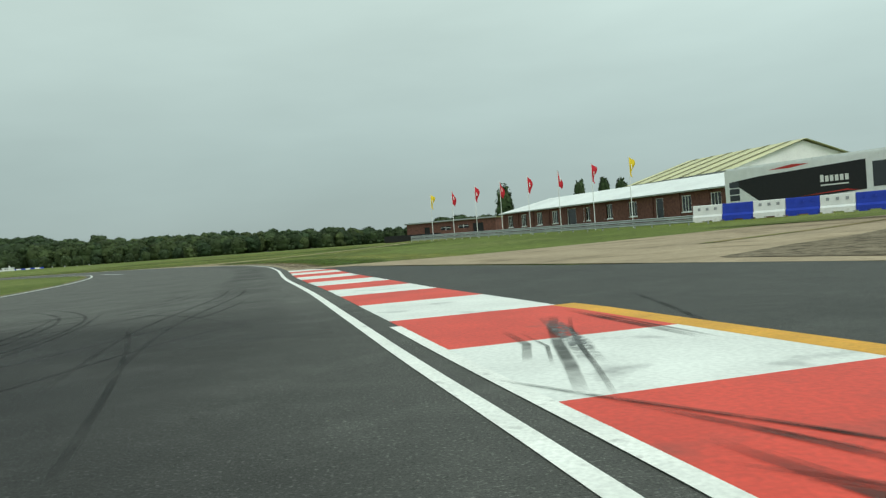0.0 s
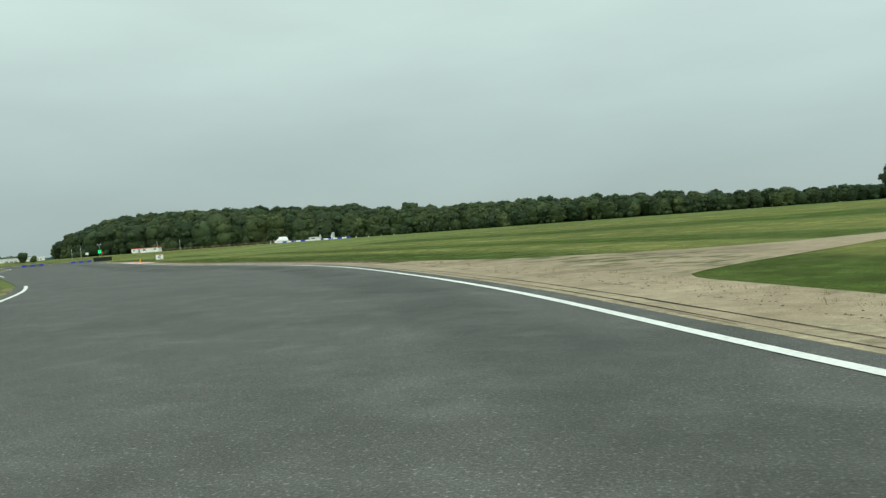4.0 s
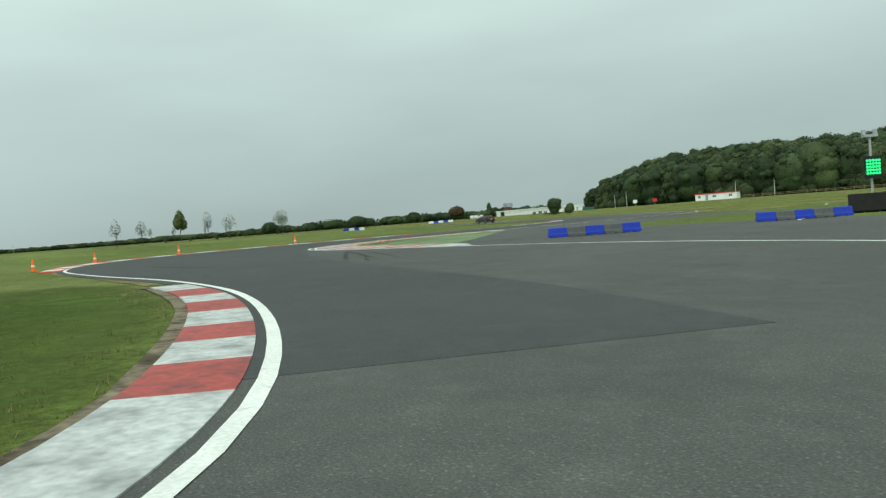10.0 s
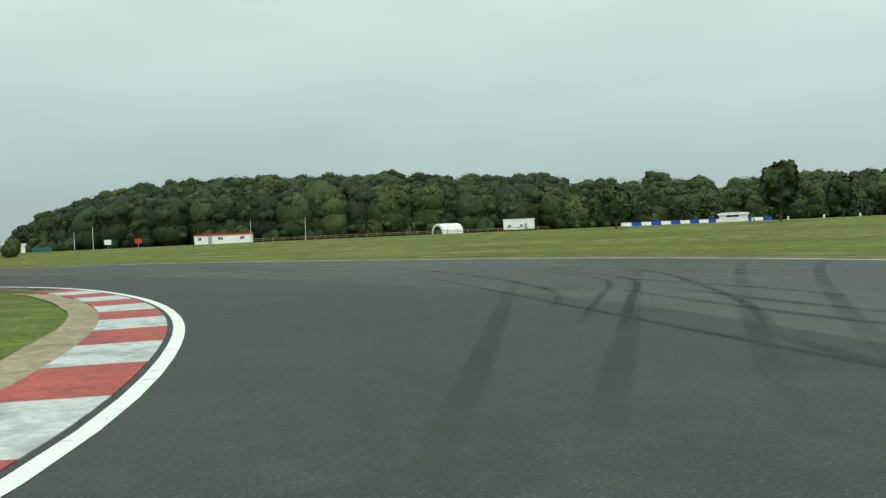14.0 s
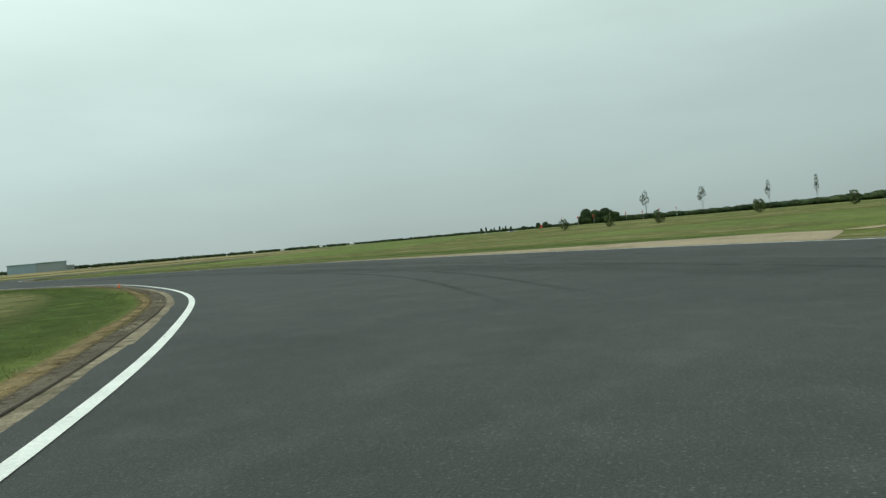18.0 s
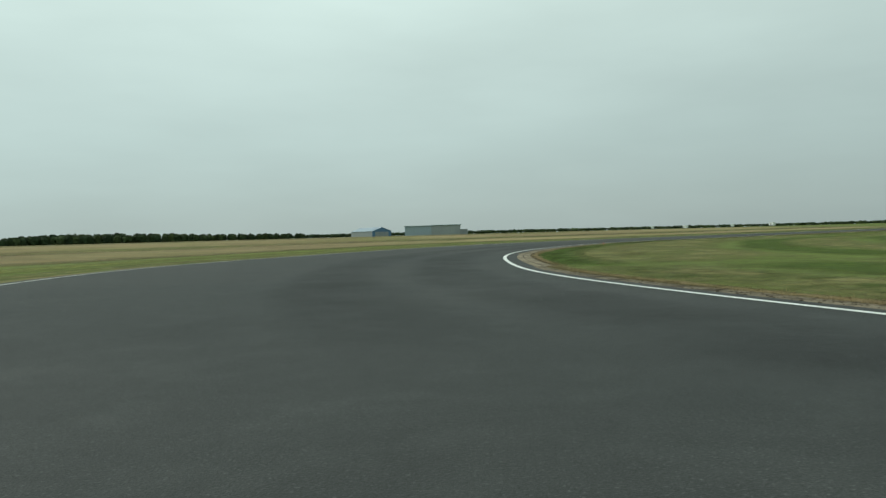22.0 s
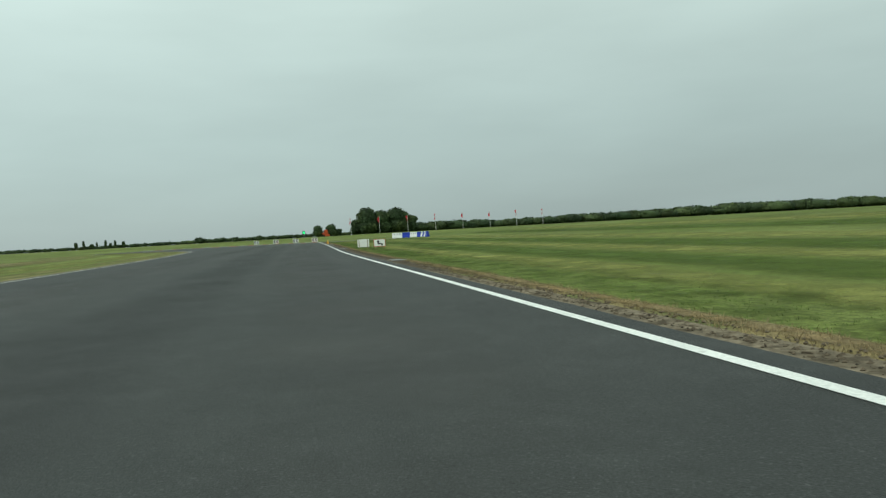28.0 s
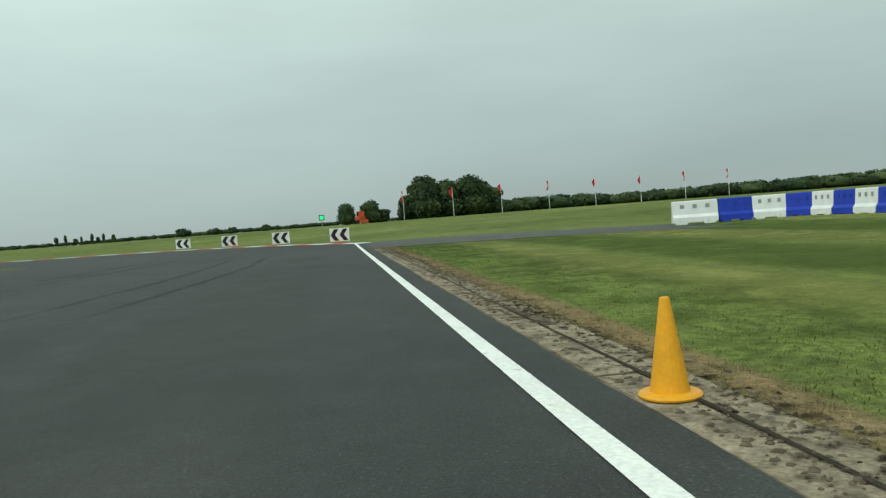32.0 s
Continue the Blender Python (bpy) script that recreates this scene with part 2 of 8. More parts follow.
M_ASPHALT = asphalt("asphalt", (0.089, 0.0895, 0.081), (0.094, 0.0945, 0.085), 0.6)
M_ASPHALT_DARK = asphalt("dark_asphalt", (0.035, 0.038, 0.0355), (0.043, 0.045, 0.042), 0.5, 0.75)
M_ASPHALT_MID = asphalt("mid_grey_asphalt", (0.045, 0.048, 0.045), (0.052, 0.0545, 0.051), 0.55, 0.78)
M_ASPHALT_RUN = asphalt("run_off_asphalt", (0.06, 0.062, 0.057), (0.068, 0.07, 0.064), 0.4, 0.85)
M_ASPHALT_OLD = asphalt("old_asphalt", (0.087, 0.088, 0.08), (0.072, 0.074, 0.069), 0.42, 0.85)
M_ASPHALT_NEW = asphalt("fresh_asphalt", (0.048, 0.0505, 0.049), (0.053, 0.0555, 0.053), 0.35, 0.75)
M_GRASS = mat("grass", (0.114, 0.146, 0.034), 0.9, scales=((0.012, 0.18), (0.09, 0.2), (0.9, 0.26), (9.0, 0.4), (60.0, 0.4)), bump=1.0, bump_scale=22, alt=(0.165, 0.185, 0.06), alt_scale=0.035, alt_range=(0.48, 0.7), spec=0.1)


def veil(m, scale, lo, hi, a0, a1, stretch=None):
    """Lets a thin cover show what lies under it, in patches."""
    n, l = m.node_tree.nodes, m.node_tree.links
    tc, nz, mr = n.new("ShaderNodeTexCoord"), n.new("ShaderNodeTexNoise"), n.new("ShaderNodeMapRange")
    nz.inputs["Scale"].default_value, nz.inputs["Detail"].default_value, nz.inputs["Roughness"].default_value = scale, 8, 0.65
    mr.inputs[1].default_value, mr.inputs[2].default_value, mr.inputs[3].default_value, mr.inputs[4].default_value = lo, hi, a0, a1
    l.new(tc.outputs["Object"], nz.inputs[0])
    l.new(nz.outputs[0], mr.inputs[0])
    at, mu = n.new("ShaderNodeAttribute"), n.new("ShaderNodeMath")
    at.attribute_name, mu.operation = "fade", "MULTIPLY"
    l.new(mr.outputs[0], mu.inputs[0])
    l.new(at.outputs["Fac"], mu.inputs[1])
    l.new(mu.outputs[0], n["Principled BSDF"].inputs["Alpha"])
    return m


M_SKID = veil(mat("tyre_rubber_mark", (0.024, 0.025, 0.025), 0.7, scales=((0.5, 0.3), (25.0, 0.4))), 0.9, 0.34, 0.68, 0.08, 0.55)
M_SKID_LANE = veil(mat("fresh_rubber_mark", (0.012, 0.013, 0.013), 0.7, scales=((0.5, 0.3), (25.0, 0.4))), 0.9, 0.34, 0.66, 0.12, 0.55)
M_SCRAPE = veil(mat("grey_scrape", (0.15, 0.16, 0.16), 0.7, scales=((3.0, 0.3), (25.0, 0.4))), 9.0, 0.4, 0.54, 0.05, 0.8)
M_SKID_PAINT = veil(mat("rubber_on_paint", (0.03, 0.034, 0.03), 0.7, scales=((0.5, 0.3), (25.0, 0.4))), 1.2, 0.3, 0.62, 0.2, 0.75)
M_FRINGE = veil(mat("dry_fringe", (0.235, 0.178, 0.092), 0.95, scales=((1.5, 0.2), (12.0, 0.3), (60.0, 0.4)), bump=1.0, bump_scale=30, alt=(0.24, 0.17, 0.08), alt_scale=1.2, spec=0.1), 2.2, 0.3, 0.52, 0.15, 1.0)
M_STRAW = veil(mat("straw_grass", (0.235, 0.21, 0.088), 0.9, scales=((0.3, 0.15), (3.0, 0.25), (30.0, 0.35)), bump=1.0, bump_scale=22, alt=(0.165, 0.175, 0.06), alt_scale=0.5, spec=0.1), 0.28, 0.34, 0.6, 0.25, 0.9)
M_MOWN = veil(mat("mown_band", (0.222, 0.232, 0.066), 0.9, scales=((0.1, 0.15), (1.5, 0.2), (30.0, 0.35)), bump=1.0, bump_scale=22, spec=0.1), 0.5, 0.34, 0.66, 0.25, 0.95)
M_LUSH = veil(mat("lush_band", (0.08, 0.121, 0.021), 0.9, scales=((0.1, 0.15), (1.5, 0.2), (30.0, 0.35)), bump=1.0, bump_scale=22, spec=0.1), 0.35, 0.34, 0.62, 0.4, 0.95)
M_CLUMP = veil(mat("clumpy_grass", (0.064, 0.098, 0.017), 0.9, scales=((0.4, 0.15), (4.0, 0.3), (40.0, 0.35)), bump=1.0, bump_scale=18, spec=0.1), 1.1, 0.47, 0.6, 0.0, 0.5)
# broken dark earth, also laid as painted shade where the grass edge begins
M_CRUST_SHADE = veil(mat("earth_crust", (0.075, 0.058, 0.038), 0.95, scales=((2.0, 0.2), (20.0, 0.4)), bump=1.0, bump_scale=20, spec=0.1), 7.0, 0.52, 0.64, 0.0, 0.85)
M_WORN = veil(mat("rubbered_lane", (0.036, 0.038, 0.037), 0.7, scales=((0.3, 0.15), (6.0, 0.2), (45.0, 0.3)), bump=0.5, bump_scale=80), 0.35, 0.35, 0.7, 0.05, 0.34)
M_LANE_DARK = veil(asphalt("dark_rubbered_lane", (0.03, 0.032, 0.032), (0.036, 0.038, 0.038), 0.6), 0.25, 0.3, 0.65, 0.42, 0.78)
M_SHINE = veil(mat("polished_lane", (0.105, 0.107, 0.1), 0.75, scales=((0.3, 0.15), (6.0, 0.2), (45.0, 0.35)), bump=0.5, bump_scale=80), 0.3, 0.38, 0.72, 0.05, 0.5)
M_GRASS_DRY = mat("dry_grass", (0.23, 0.185, 0.085), 0.9, scales=((0.4, 0.2), (9.0, 0.35)), bump=0.6, bump_scale=14, alt=(0.14, 0.16, 0.055), alt_scale=0.5, spec=0.1)
M_SOIL = mat("soil", (0.2, 0.165, 0.115), 0.95, scales=((0.7, 0.2), (9.0, 0.4)), bump=0.9, bump_scale=14, alt=(0.085, 0.068, 0.045), alt_scale=1.6, alt_range=(0.5, 0.62), spec=0.1)
M_EARTH = mat("dark_earth", (0.12, 0.096, 0.066), 0.95, scales=((2.0, 0.25), (25.0, 0.3)), spec=0.1)
M_JOINT = mat("joint_earth", (0.045, 0.037, 0.027), 0.95, scales=((2.0, 0.25), (25.0, 0.3)), spec=0.1)
M_SAND = mat("dusty_gravel", (0.36, 0.29, 0.2), 0.95, scales=((0.2, 0.15), (3.0, 0.15), (30.0, 0.2)), bump=0.7, bump_scale=25, alt=(0.24, 0.19, 0.125), alt_scale=0.35, alt_range=(0.52, 0.7), spec=0.1)
M_SLAB = mat("weathered_concrete", (0.37, 0.31, 0.21), 0.95, scales=((0.8, 0.14), (7.0, 0.24), (40.0, 0.16)), bump=0.7, bump_scale=30, alt=(0.25, 0.2, 0.135), alt_scale=1.6, alt_range=(0.52, 0.7), rnd=0.1, spec=0.1)
M_SLAB_D = mat("grey_weathered_concrete", (0.265, 0.222, 0.155), 0.95, scales=((0.8, 0.16), (7.0, 0.28), (30.0, 0.3)), bump=0.7, bump_scale=30, alt=(0.15, 0.125, 0.09), alt_scale=2.6, alt_range=(0.5, 0.66), rnd=0.12, spec=0.1)
M_SLAB_E = mat("earth_stained_concrete", (0.14, 0.118, 0.088), 0.95, scales=((0.8, 0.2), (7.0, 0.22), (40.0, 0.3)), bump=0.8, bump_scale=30, alt=(0.09, 0.074, 0.052), alt_scale=1.6, alt_range=(0.46, 0.64), rnd=0.15, spec=0.1)
M_WHITE = mat("white_road_paint", (0.79, 0.8, 0.75), 0.6, scales=((1.5, 0.08), (30.0, 0.12)), alt=(0.45, 0.45, 0.42), alt_scale=5.0, alt_range=(0.62, 0.75))
M_KWHITE = mat("white_kerb_paint", (0.72, 0.74, 0.7), 0.6, scales=((0.8, 0.1), (20.0, 0.1)), alt=(0.3, 0.31, 0.3), alt_scale=1.1, alt_range=(0.6, 0.78))
M_KRED = mat("red_kerb_paint", (0.64, 0.066, 0.042), 0.6, scales=((0.8, 0.12), (20.0, 0.12)), alt=(0.3, 0.07, 0.055), alt_scale=1.1, alt_range=(0.6, 0.8))
M_KWHITE_W = mat("scuffed_white_kerb_paint", (0.52, 0.54, 0.52), 0.6, scales=((1.2, 0.12), (12.0, 0.2)), alt=(0.24, 0.25, 0.25), alt_scale=2.2, alt_range=(0.46, 0.74))
M_KRED_W = mat("scuffed_red_kerb_paint", (0.4, 0.066, 0.054), 0.6, scales=((1.2, 0.15), (12.0, 0.22)), alt=(0.19, 0.055, 0.05), alt_scale=4.0, alt_range=(0.48, 0.7))
M_YELLOW = mat("yellow_road_paint", (0.66, 0.33, 0.03), 0.6, scales=((1.0, 0.12), (20.0, 0.12)), alt=(0.3, 0.16, 0.04), alt_scale=1.5, alt_range=(0.62, 0.78))
M_GREEN = mat("green_road_paint", (0.165, 0.235, 0.1), 0.75, scales=((0.15, 0.12), (2.0, 0.1), (25.0, 0.2)), bump=0.3, alt=(0.115, 0.16, 0.078), alt_scale=0.4)
M_PW = mat("white_plastic", (0.74, 0.76, 0.74), 0.45, scales=((2.0, 0.06), (20.0, 0.05)), alt=(0.5, 0.5, 0.46), alt_scale=2.5, alt_range=(0.62, 0.8))
M_PB = mat("blue_plastic", (0.015, 0.045, 0.4), 0.45, scales=((2.0, 0.1), (20.0, 0.08)))
M_PG = mat("dark_grey_plastic", (0.1, 0.108, 0.108), 0.55, scales=((2.0, 0.1), (20.0, 0.08)))
M_COVER = mat("dull_metal_cover", (0.2, 0.22, 0.22), 0.6, 0.2, scales=((3.0, 0.15), (25.0, 0.2)), bump=0.4, bump_scale=60)
M_CONE_Y = mat("yellow_cone_plastic", (0.78, 0.36, 0.015), 0.45, scales=((6.0, 0.08), (40.0, 0.06)))
M_CONE_O = mat("orange_cone_plastic", (0.85, 0.16, 0.02), 0.45, scales=((6.0, 0.08), (40.0, 0.06)))
M_BOARD = mat("white_board", (0.74, 0.76, 0.72), 0.55, scales=((3.0, 0.06), (20.0, 0.06)))
M_BLACK = mat("black_vinyl", (0.015, 0.016, 0.017), 0.55, scales=((5.0, 0.1), (30.0, 0.1)))
M_REDT = mat("red_trim", (0.5, 0.04, 0.03), 0.5, scales=((5.0, 0.1), (30.0, 0.1)))
M_WOOD = mat("weathered_wood", (0.24, 0.18, 0.11), 0.85, scales=((6.0, 0.25), (40.0, 0.2)))
M_STEEL = mat("galvanised_steel", (0.42, 0.44, 0.45), 0.5, 0.6, scales=((1.0, 0.15), (12.0, 0.1)))
M_RUBBER = mat("black_rubber", (0.018, 0.018, 0.018), 0.8, scales=((3.0, 0.2), (25.0, 0.2)))
M_BRICK = mat("brick", (0.165, 0.074, 0.055), 0.9, scales=((0.3, 0.15), (5.0, 0.25)), bump=0.4, bump_scale=20, alt=(0.115, 0.052, 0.043), alt_scale=3.0)
M_ROOFW = mat("white_sheet_roof", (0.76, 0.79, 0.77), 0.6, scales=((0.2, 0.08), (3.0, 0.06)))
M_ROOFY = mat("pale_yellow_roof", (0.6, 0.58, 0.34), 0.65, scales=((0.3, 0.1), (4.0, 0.08)))
M_ROOFG = mat("olive_roof_strip", (0.2, 0.19, 0.09), 0.7, scales=((0.3, 0.1), (4.0, 0.08)))
M_WALLW = mat("white_render", (0.8, 0.81, 0.78), 0.8, scales=((0.5, 0.08), (6.0, 0.06)))
M_GLASS = mat("dark_window", (0.02, 0.025, 0.03), 0.1, scales=((1.0, 0.1),), spec=0.6)
M_ROOFB = mat("blue_grey_sheet_roof", (0.34, 0.41, 0.47), 0.6, scales=((0.05, 0.1), (1.0, 0.08)))
M_GREYM = mat("grey_cladding", (0.3, 0.32, 0.33), 0.6, scales=((0.05, 0.1), (1.0, 0.08)))
M_BLUEM = mat("blue_cladding", (0.1, 0.2, 0.34), 0.6, scales=((0.05, 0.1), (1.0, 0.08)))
M_TEAL = mat("teal_paint", (0.03, 0.12, 0.11), 0.6, scales=((1.0, 0.1), (10.0, 0.1)))
M_ORANGE = mat("orange_paint", (0.55, 0.1, 0.03), 0.5, scales=((2.0, 0.1), (15.0, 0.1)))
M_FLAG_R = mat("red_cloth", (0.55, 0.025, 0.04), 0.8, scales=((3.0, 0.1), (20.0, 0.1)))
M_FLAG_Y = mat("yellow_cloth", (0.75, 0.55, 0.03), 0.8, scales=((3.0, 0.1), (20.0, 0.1)))
M_POLE = mat("white_pole", (0.75, 0.76, 0.74), 0.4, scales=((3.0, 0.05),))
M_BARK = mat("bark", (0.075, 0.058, 0.042), 0.95, scales=((2.0, 0.25), (14.0, 0.3)), bump=0.6, bump_scale=20)
M_LEAF = leaf_mat("leaves", (0.036, 0.062, 0.025), (0.056, 0.08, 0.028))
M_LEAF_P = leaf_mat("pale_leaves", (0.07, 0.095, 0.035), (0.1, 0.11, 0.04))
M_LEAF_B = leaf_mat("copper_leaves", (0.085, 0.06, 0.034), (0.1, 0.075, 0.036))
M_STUBBLE = veil(mat("stubble_field", (0.3, 0.235, 0.125), 0.95, scales=((0.02, 0.2), (0.2, 0.15), (2.0, 0.2), (30.0, 0.3)), bump=0.8, bump_scale=22, alt=(0.22, 0.2, 0.085), alt_scale=0.04, alt_range=(0.45, 0.6), spec=0.1), 0.06, 0.3, 0.5, 0.6, 1.0)


def canopy_mat(name, dark, pale):
    """Woodland leaves, whose green goes from dark to pale from tree to tree."""
    m = leaf_mat(name, dark, dark)
    n, l = m.node_tree.nodes, m.node_tree.links
    p = n["Principled BSDF"]
    at, mx, gain = n.new("ShaderNodeAttribute"), n.new("ShaderNodeMix"), n.new("ShaderNodeMix")
    at.attribute_name = "tone"
    mx.data_type, gain.data_type, gain.blend_type = "RGBA", "RGBA", "MULTIPLY"
    l.new(at.outputs["Fac"], mx.inputs[0])
    mx.inputs[6].default_value, mx.inputs[7].default_value = (1, 1, 1, 1), (*[b / a for a, b in zip(dark, pale)], 1)
    gain.inputs[0].default_value = 1
    l.new(p.inputs["Base Color"].links[0].from_socket, gain.inputs[6])
    l.new(mx.outputs[2], gain.inputs[7])
    l.new(gain.outputs[2], p.inputs["Base Color"])
    return m


M_CANOPY = canopy_mat("canopy_leaves", (0.026, 0.046, 0.021), (0.075, 0.098, 0.034))
M_GREEN_L = mat("green_signal", (0.02, 0.75, 0.22), 0.4, emit=0.9, scales=((5.0, 0.1),))
M_CAR = mat("dark_car_paint", (0.02, 0.021, 0.026), 0.25, 0.2, scales=((1.0, 0.1), (30.0, 0.05)), spec=0.6)
M_CHROME = mat("alloy_metal", (0.5, 0.51, 0.52), 0.3, 0.9, scales=((4.0, 0.1),))
M_LAMP_R = mat("red_lamp", (0.35, 0.02, 0.02), 0.3, scales=((8.0, 0.1),))
M_PLATE_Y = mat("yellow_plate", (0.7, 0.5, 0.05), 0.5, scales=((8.0, 0.05),))

# ---- building helpers ----


def part(name, data, material, parent=None, label=""):
    """One mesh object from a bmesh, a mesh or (verts, faces), under a thing or a part."""
    if isinstance(data, bmesh.types.BMesh):
        me = bpy.data.meshes.new(name)
        data.to_mesh(me)
        data.free()
    elif isinstance(data, tuple):
        me = bpy.data.meshes.new(name)
        me.from_pydata(data[0], [], data[1])
        me.update()
    else:
        me = data
    if not me.materials:
        me.materials.append(material)
    ob = new(name, me)
    ob.parent = parent
    if label:
        tagged(ob, label=label)
    return ob


def thing(name, m, label, category, group="", kind=""):
    ob = new(name)
    ob.matrix_basis = m
    ob.empty_display_size = 0.2
    return tagged(ob, label, category, group, kind)


def box(bm, x0, y0, z0, x1, y1, z1, bevel=0.0):
    r = bmesh.ops.create_cube(bm, size=1.0, matrix=Matrix.LocRotScale(((x0 + x1) / 2, (y0 + y1) / 2, (z0 + z1) / 2), None, (x1 - x0, y1 - y0, z1 - z0)))
    if bevel:
        vs = set(r["verts"])
        bmesh.ops.bevel(bm, geom=[e for e in bm.edges if e.verts[0] in vs and e.verts[1] in vs], offset=bevel, segments=2, affect="EDGES", clamp_overlap=True)
    return bm


def boxes(*bs, bevel=0.0):
    bm = bmesh.new()
    for b in bs:
        box(bm, *b, bevel=bevel)
    return bm


def tube(bm, p, q, r0, r1=None, n=8):
    p, q = Vector(p), Vector(q)
    d = q - p
    m = Matrix.Translation((p + q) / 2) @ d.to_track_quat("Z", "Y").to_matrix().to_4x4()
    bmesh.ops.create_cone(bm, cap_ends=True, segments=n, radius1=r0, radius2=r1 if r1 is not None else r0, depth=d.length, matrix=m)
    return bm


def lathe(profile, n=16):
    """A turned shape from (radius, height) pairs."""
    vs, fs = [], []
    for r, z in profile:
        vs += [(r * math.cos(2 * math.pi * k / n), r * math.sin(2 * math.pi * k / n), z) for k in range(n)]
    for i in range(len(profile) - 1):
        fs += [(i * n + k, i * n + (k + 1) % n, (i + 1) * n + (k + 1) % n, (i + 1) * n + k) for k in range(n)]
    return vs, fs


def smooth_line(pts, step=1.0):
    """A curve through the points, with even steps."""
    p = np.array(pts, float)
    out = []
    for i in range(len(p) - 1):
        p0, p1, p2, p3 = p[max(i - 1, 0)], p[i], p[i + 1], p[min(i + 2, len(p) - 1)]
        n = max(2, int(np.linalg.norm(p2 - p1) / step))
        ts = np.array([np.linalg.norm(b - a) ** 0.5 for a, b in ((p0, p1), (p1, p2), (p2, p3))])
        ts[ts < 1e-6] = ts[1]
        m1 = ((p1 - p0) / ts[0] - (p2 - p0) / (ts[0] + ts[1]) + (p2 - p1) / ts[1]) * ts[1] if i else p2 - p1
        m2 = ((p2 - p1) / ts[1] - (p3 - p1) / (ts[1] + ts[2]) + (p3 - p2) / ts[2]) * ts[1] if i < len(p) - 2 else p2 - p1
        for k in range(n):
            u = k / n
            out.append((2 * u**3 - 3 * u**2 + 1) * p1 + (u**3 - 2 * u**2 + u) * m1 + (-2 * u**3 + 3 * u**2) * p2 + (u**3 - u**2) * m2)
    out.append(p[-1])
    p = np.array(out)
    for _ in range(3):
        p[1:-1] = 0.25 * p[:-2] + 0.5 * p[1:-1] + 0.25 * p[2:]
    s = np.r_[0, np.cumsum(np.linalg.norm(np.diff(p, axis=0), axis=1))]
    t = np.linspace(0, s[-1], max(2, int(s[-1] / step) + 1))
    return np.stack([np.interp(t, s, p[:, 0]), np.interp(t, s, p[:, 1])], 1)


def normals(p):
    """Unit normals to the right of the way along p."""
    d = np.gradient(p, axis=0)
    d /= np.linalg.norm(d, axis=1)[:, None] + 1e-9
    return np.stack([d[:, 1], -d[:, 0]], 1)


def offset(p, a):
    a = np.broadcast_to(a, len(p))
    return p + normals(p) * a[:, None]


def cut(p, a, b):
    """The stretch of a line from the point nearest to a to the one nearest to b."""
    i, j = (int(np.linalg.norm(p - np.array(q), axis=1).argmin()) for q in (a, b))
    return p[i : j + 1] if i <= j else p[j : i + 1][::-1]


def ribbon(p, a, b, z, z2=None):
    """A strip along p from offset a to offset b (to the right), at height z, or sloping to z2."""
    q0, q1 = offset(p, a), offset(p, b)
    n = len(p)
    z, z2 = np.broadcast_to(z, n), np.broadcast_to(z if z2 is None else z2, n)
    vs = [(*q, h) for q, h in zip(q0.tolist(), z.tolist())] + [(*q, h) for q, h in zip(q1.tolist(), z2.tolist())]
    return vs, [(i, i + n, i + n + 1, i + 1) for i in range(n - 1)]


def slab(outline, z, depth):
    """A flat plate with an even edge, its top at z."""
    from mathutils.geometry import tessellate_polygon
    n = len(outline)
    tris = tessellate_polygon([[Vector((*q, 0)) for q in outline]])
    vs = [(*q, z) for q in outline] + [(*q, z - depth) for q in outline]
    fs = []
    for a, b, c in tris:
        u, v = Vector(outline[b]) - Vector(outline[a]), Vector(outline[c]) - Vector(outline[a])
        fs.append((a, b, c) if u.cross(v) > 0 else (a, c, b))
    fs += [(i, (i + 1) % n, (i + 1) % n + n, i + n) for i in range(n)]
    return vs, fs


# ---- plan of the circuit ----
RIGHT = smooth_line([(9, -30), (7, -12), (5.2, 4), (3.72, 12.7), (3.17, 15.2), (2.65, 17.95), (2.03, 21.1), (0.72, 27.8), (-0.1, 31.6), (-1.5, 38.1), (-4.05, 51.9), (-5.15, 57), (-6.3, 62.3), (-8.25, 69.2), (-9.2, 72.3), (-10.85, 76.7), (-11.85, 79.1), (-13.5, 82.9), (-15.8, 87.3),
                     (-18.1, 90.9), (-21.7, 97.0), (-26.6, 104.1), (-33.7, 113.0), (-45, 123.2), (-56.4, 132.3), (-67.4, 142.3), (-79, 153), (-91.6, 164.7), (-99.6, 171.8), (-112, 183), (-118, 188.2),
                     (-125, 193.6), (-136, 199.3), (-143, 201.1), (-150, 201.7), (-157, 201.2), (-163, 200.7), (-167.5, 200.6), (-171.15, 201.48), (-174.3, 203.4), (-176.95, 206.22), (-179, 209.8), (-180, 213.6), (-180.5, 218), (-180.4, 224),
                     (-180.3, 230), (-180.7, 238), (-182.8, 248), (-187.5, 257.5), (-195.5, 265.5), (-206, 272), (-216.4, 277.8), (-225.2, 281.5), (-240, 285.8), (-256, 285.2), (-272, 279.5), (-288, 267.8),
                     (-300, 255), (-310, 242), (-316.2, 233), (-324, 219.5), (-330.5, 204.5), (-334.6, 193), (-340.75, 178.55), (-346.55, 168.4), (-351.75, 162.45), (-358.9, 155.8), (-366, 150.8), (-373, 147.2),
                     (-380.84, 143.8), (-387.63, 141.48), (-395, 140.4), (-402.5, 140.3), (-414, 140.7), (-425, 140.9), (-440, 141.4), (-461, 142), (-494, 142.6), (-526, 143.2), (-549.4, 144.1), (-575, 145.1), (-592, 145.7), (-606, 146.2), (-623, 146.8), (-631, 147.1)])
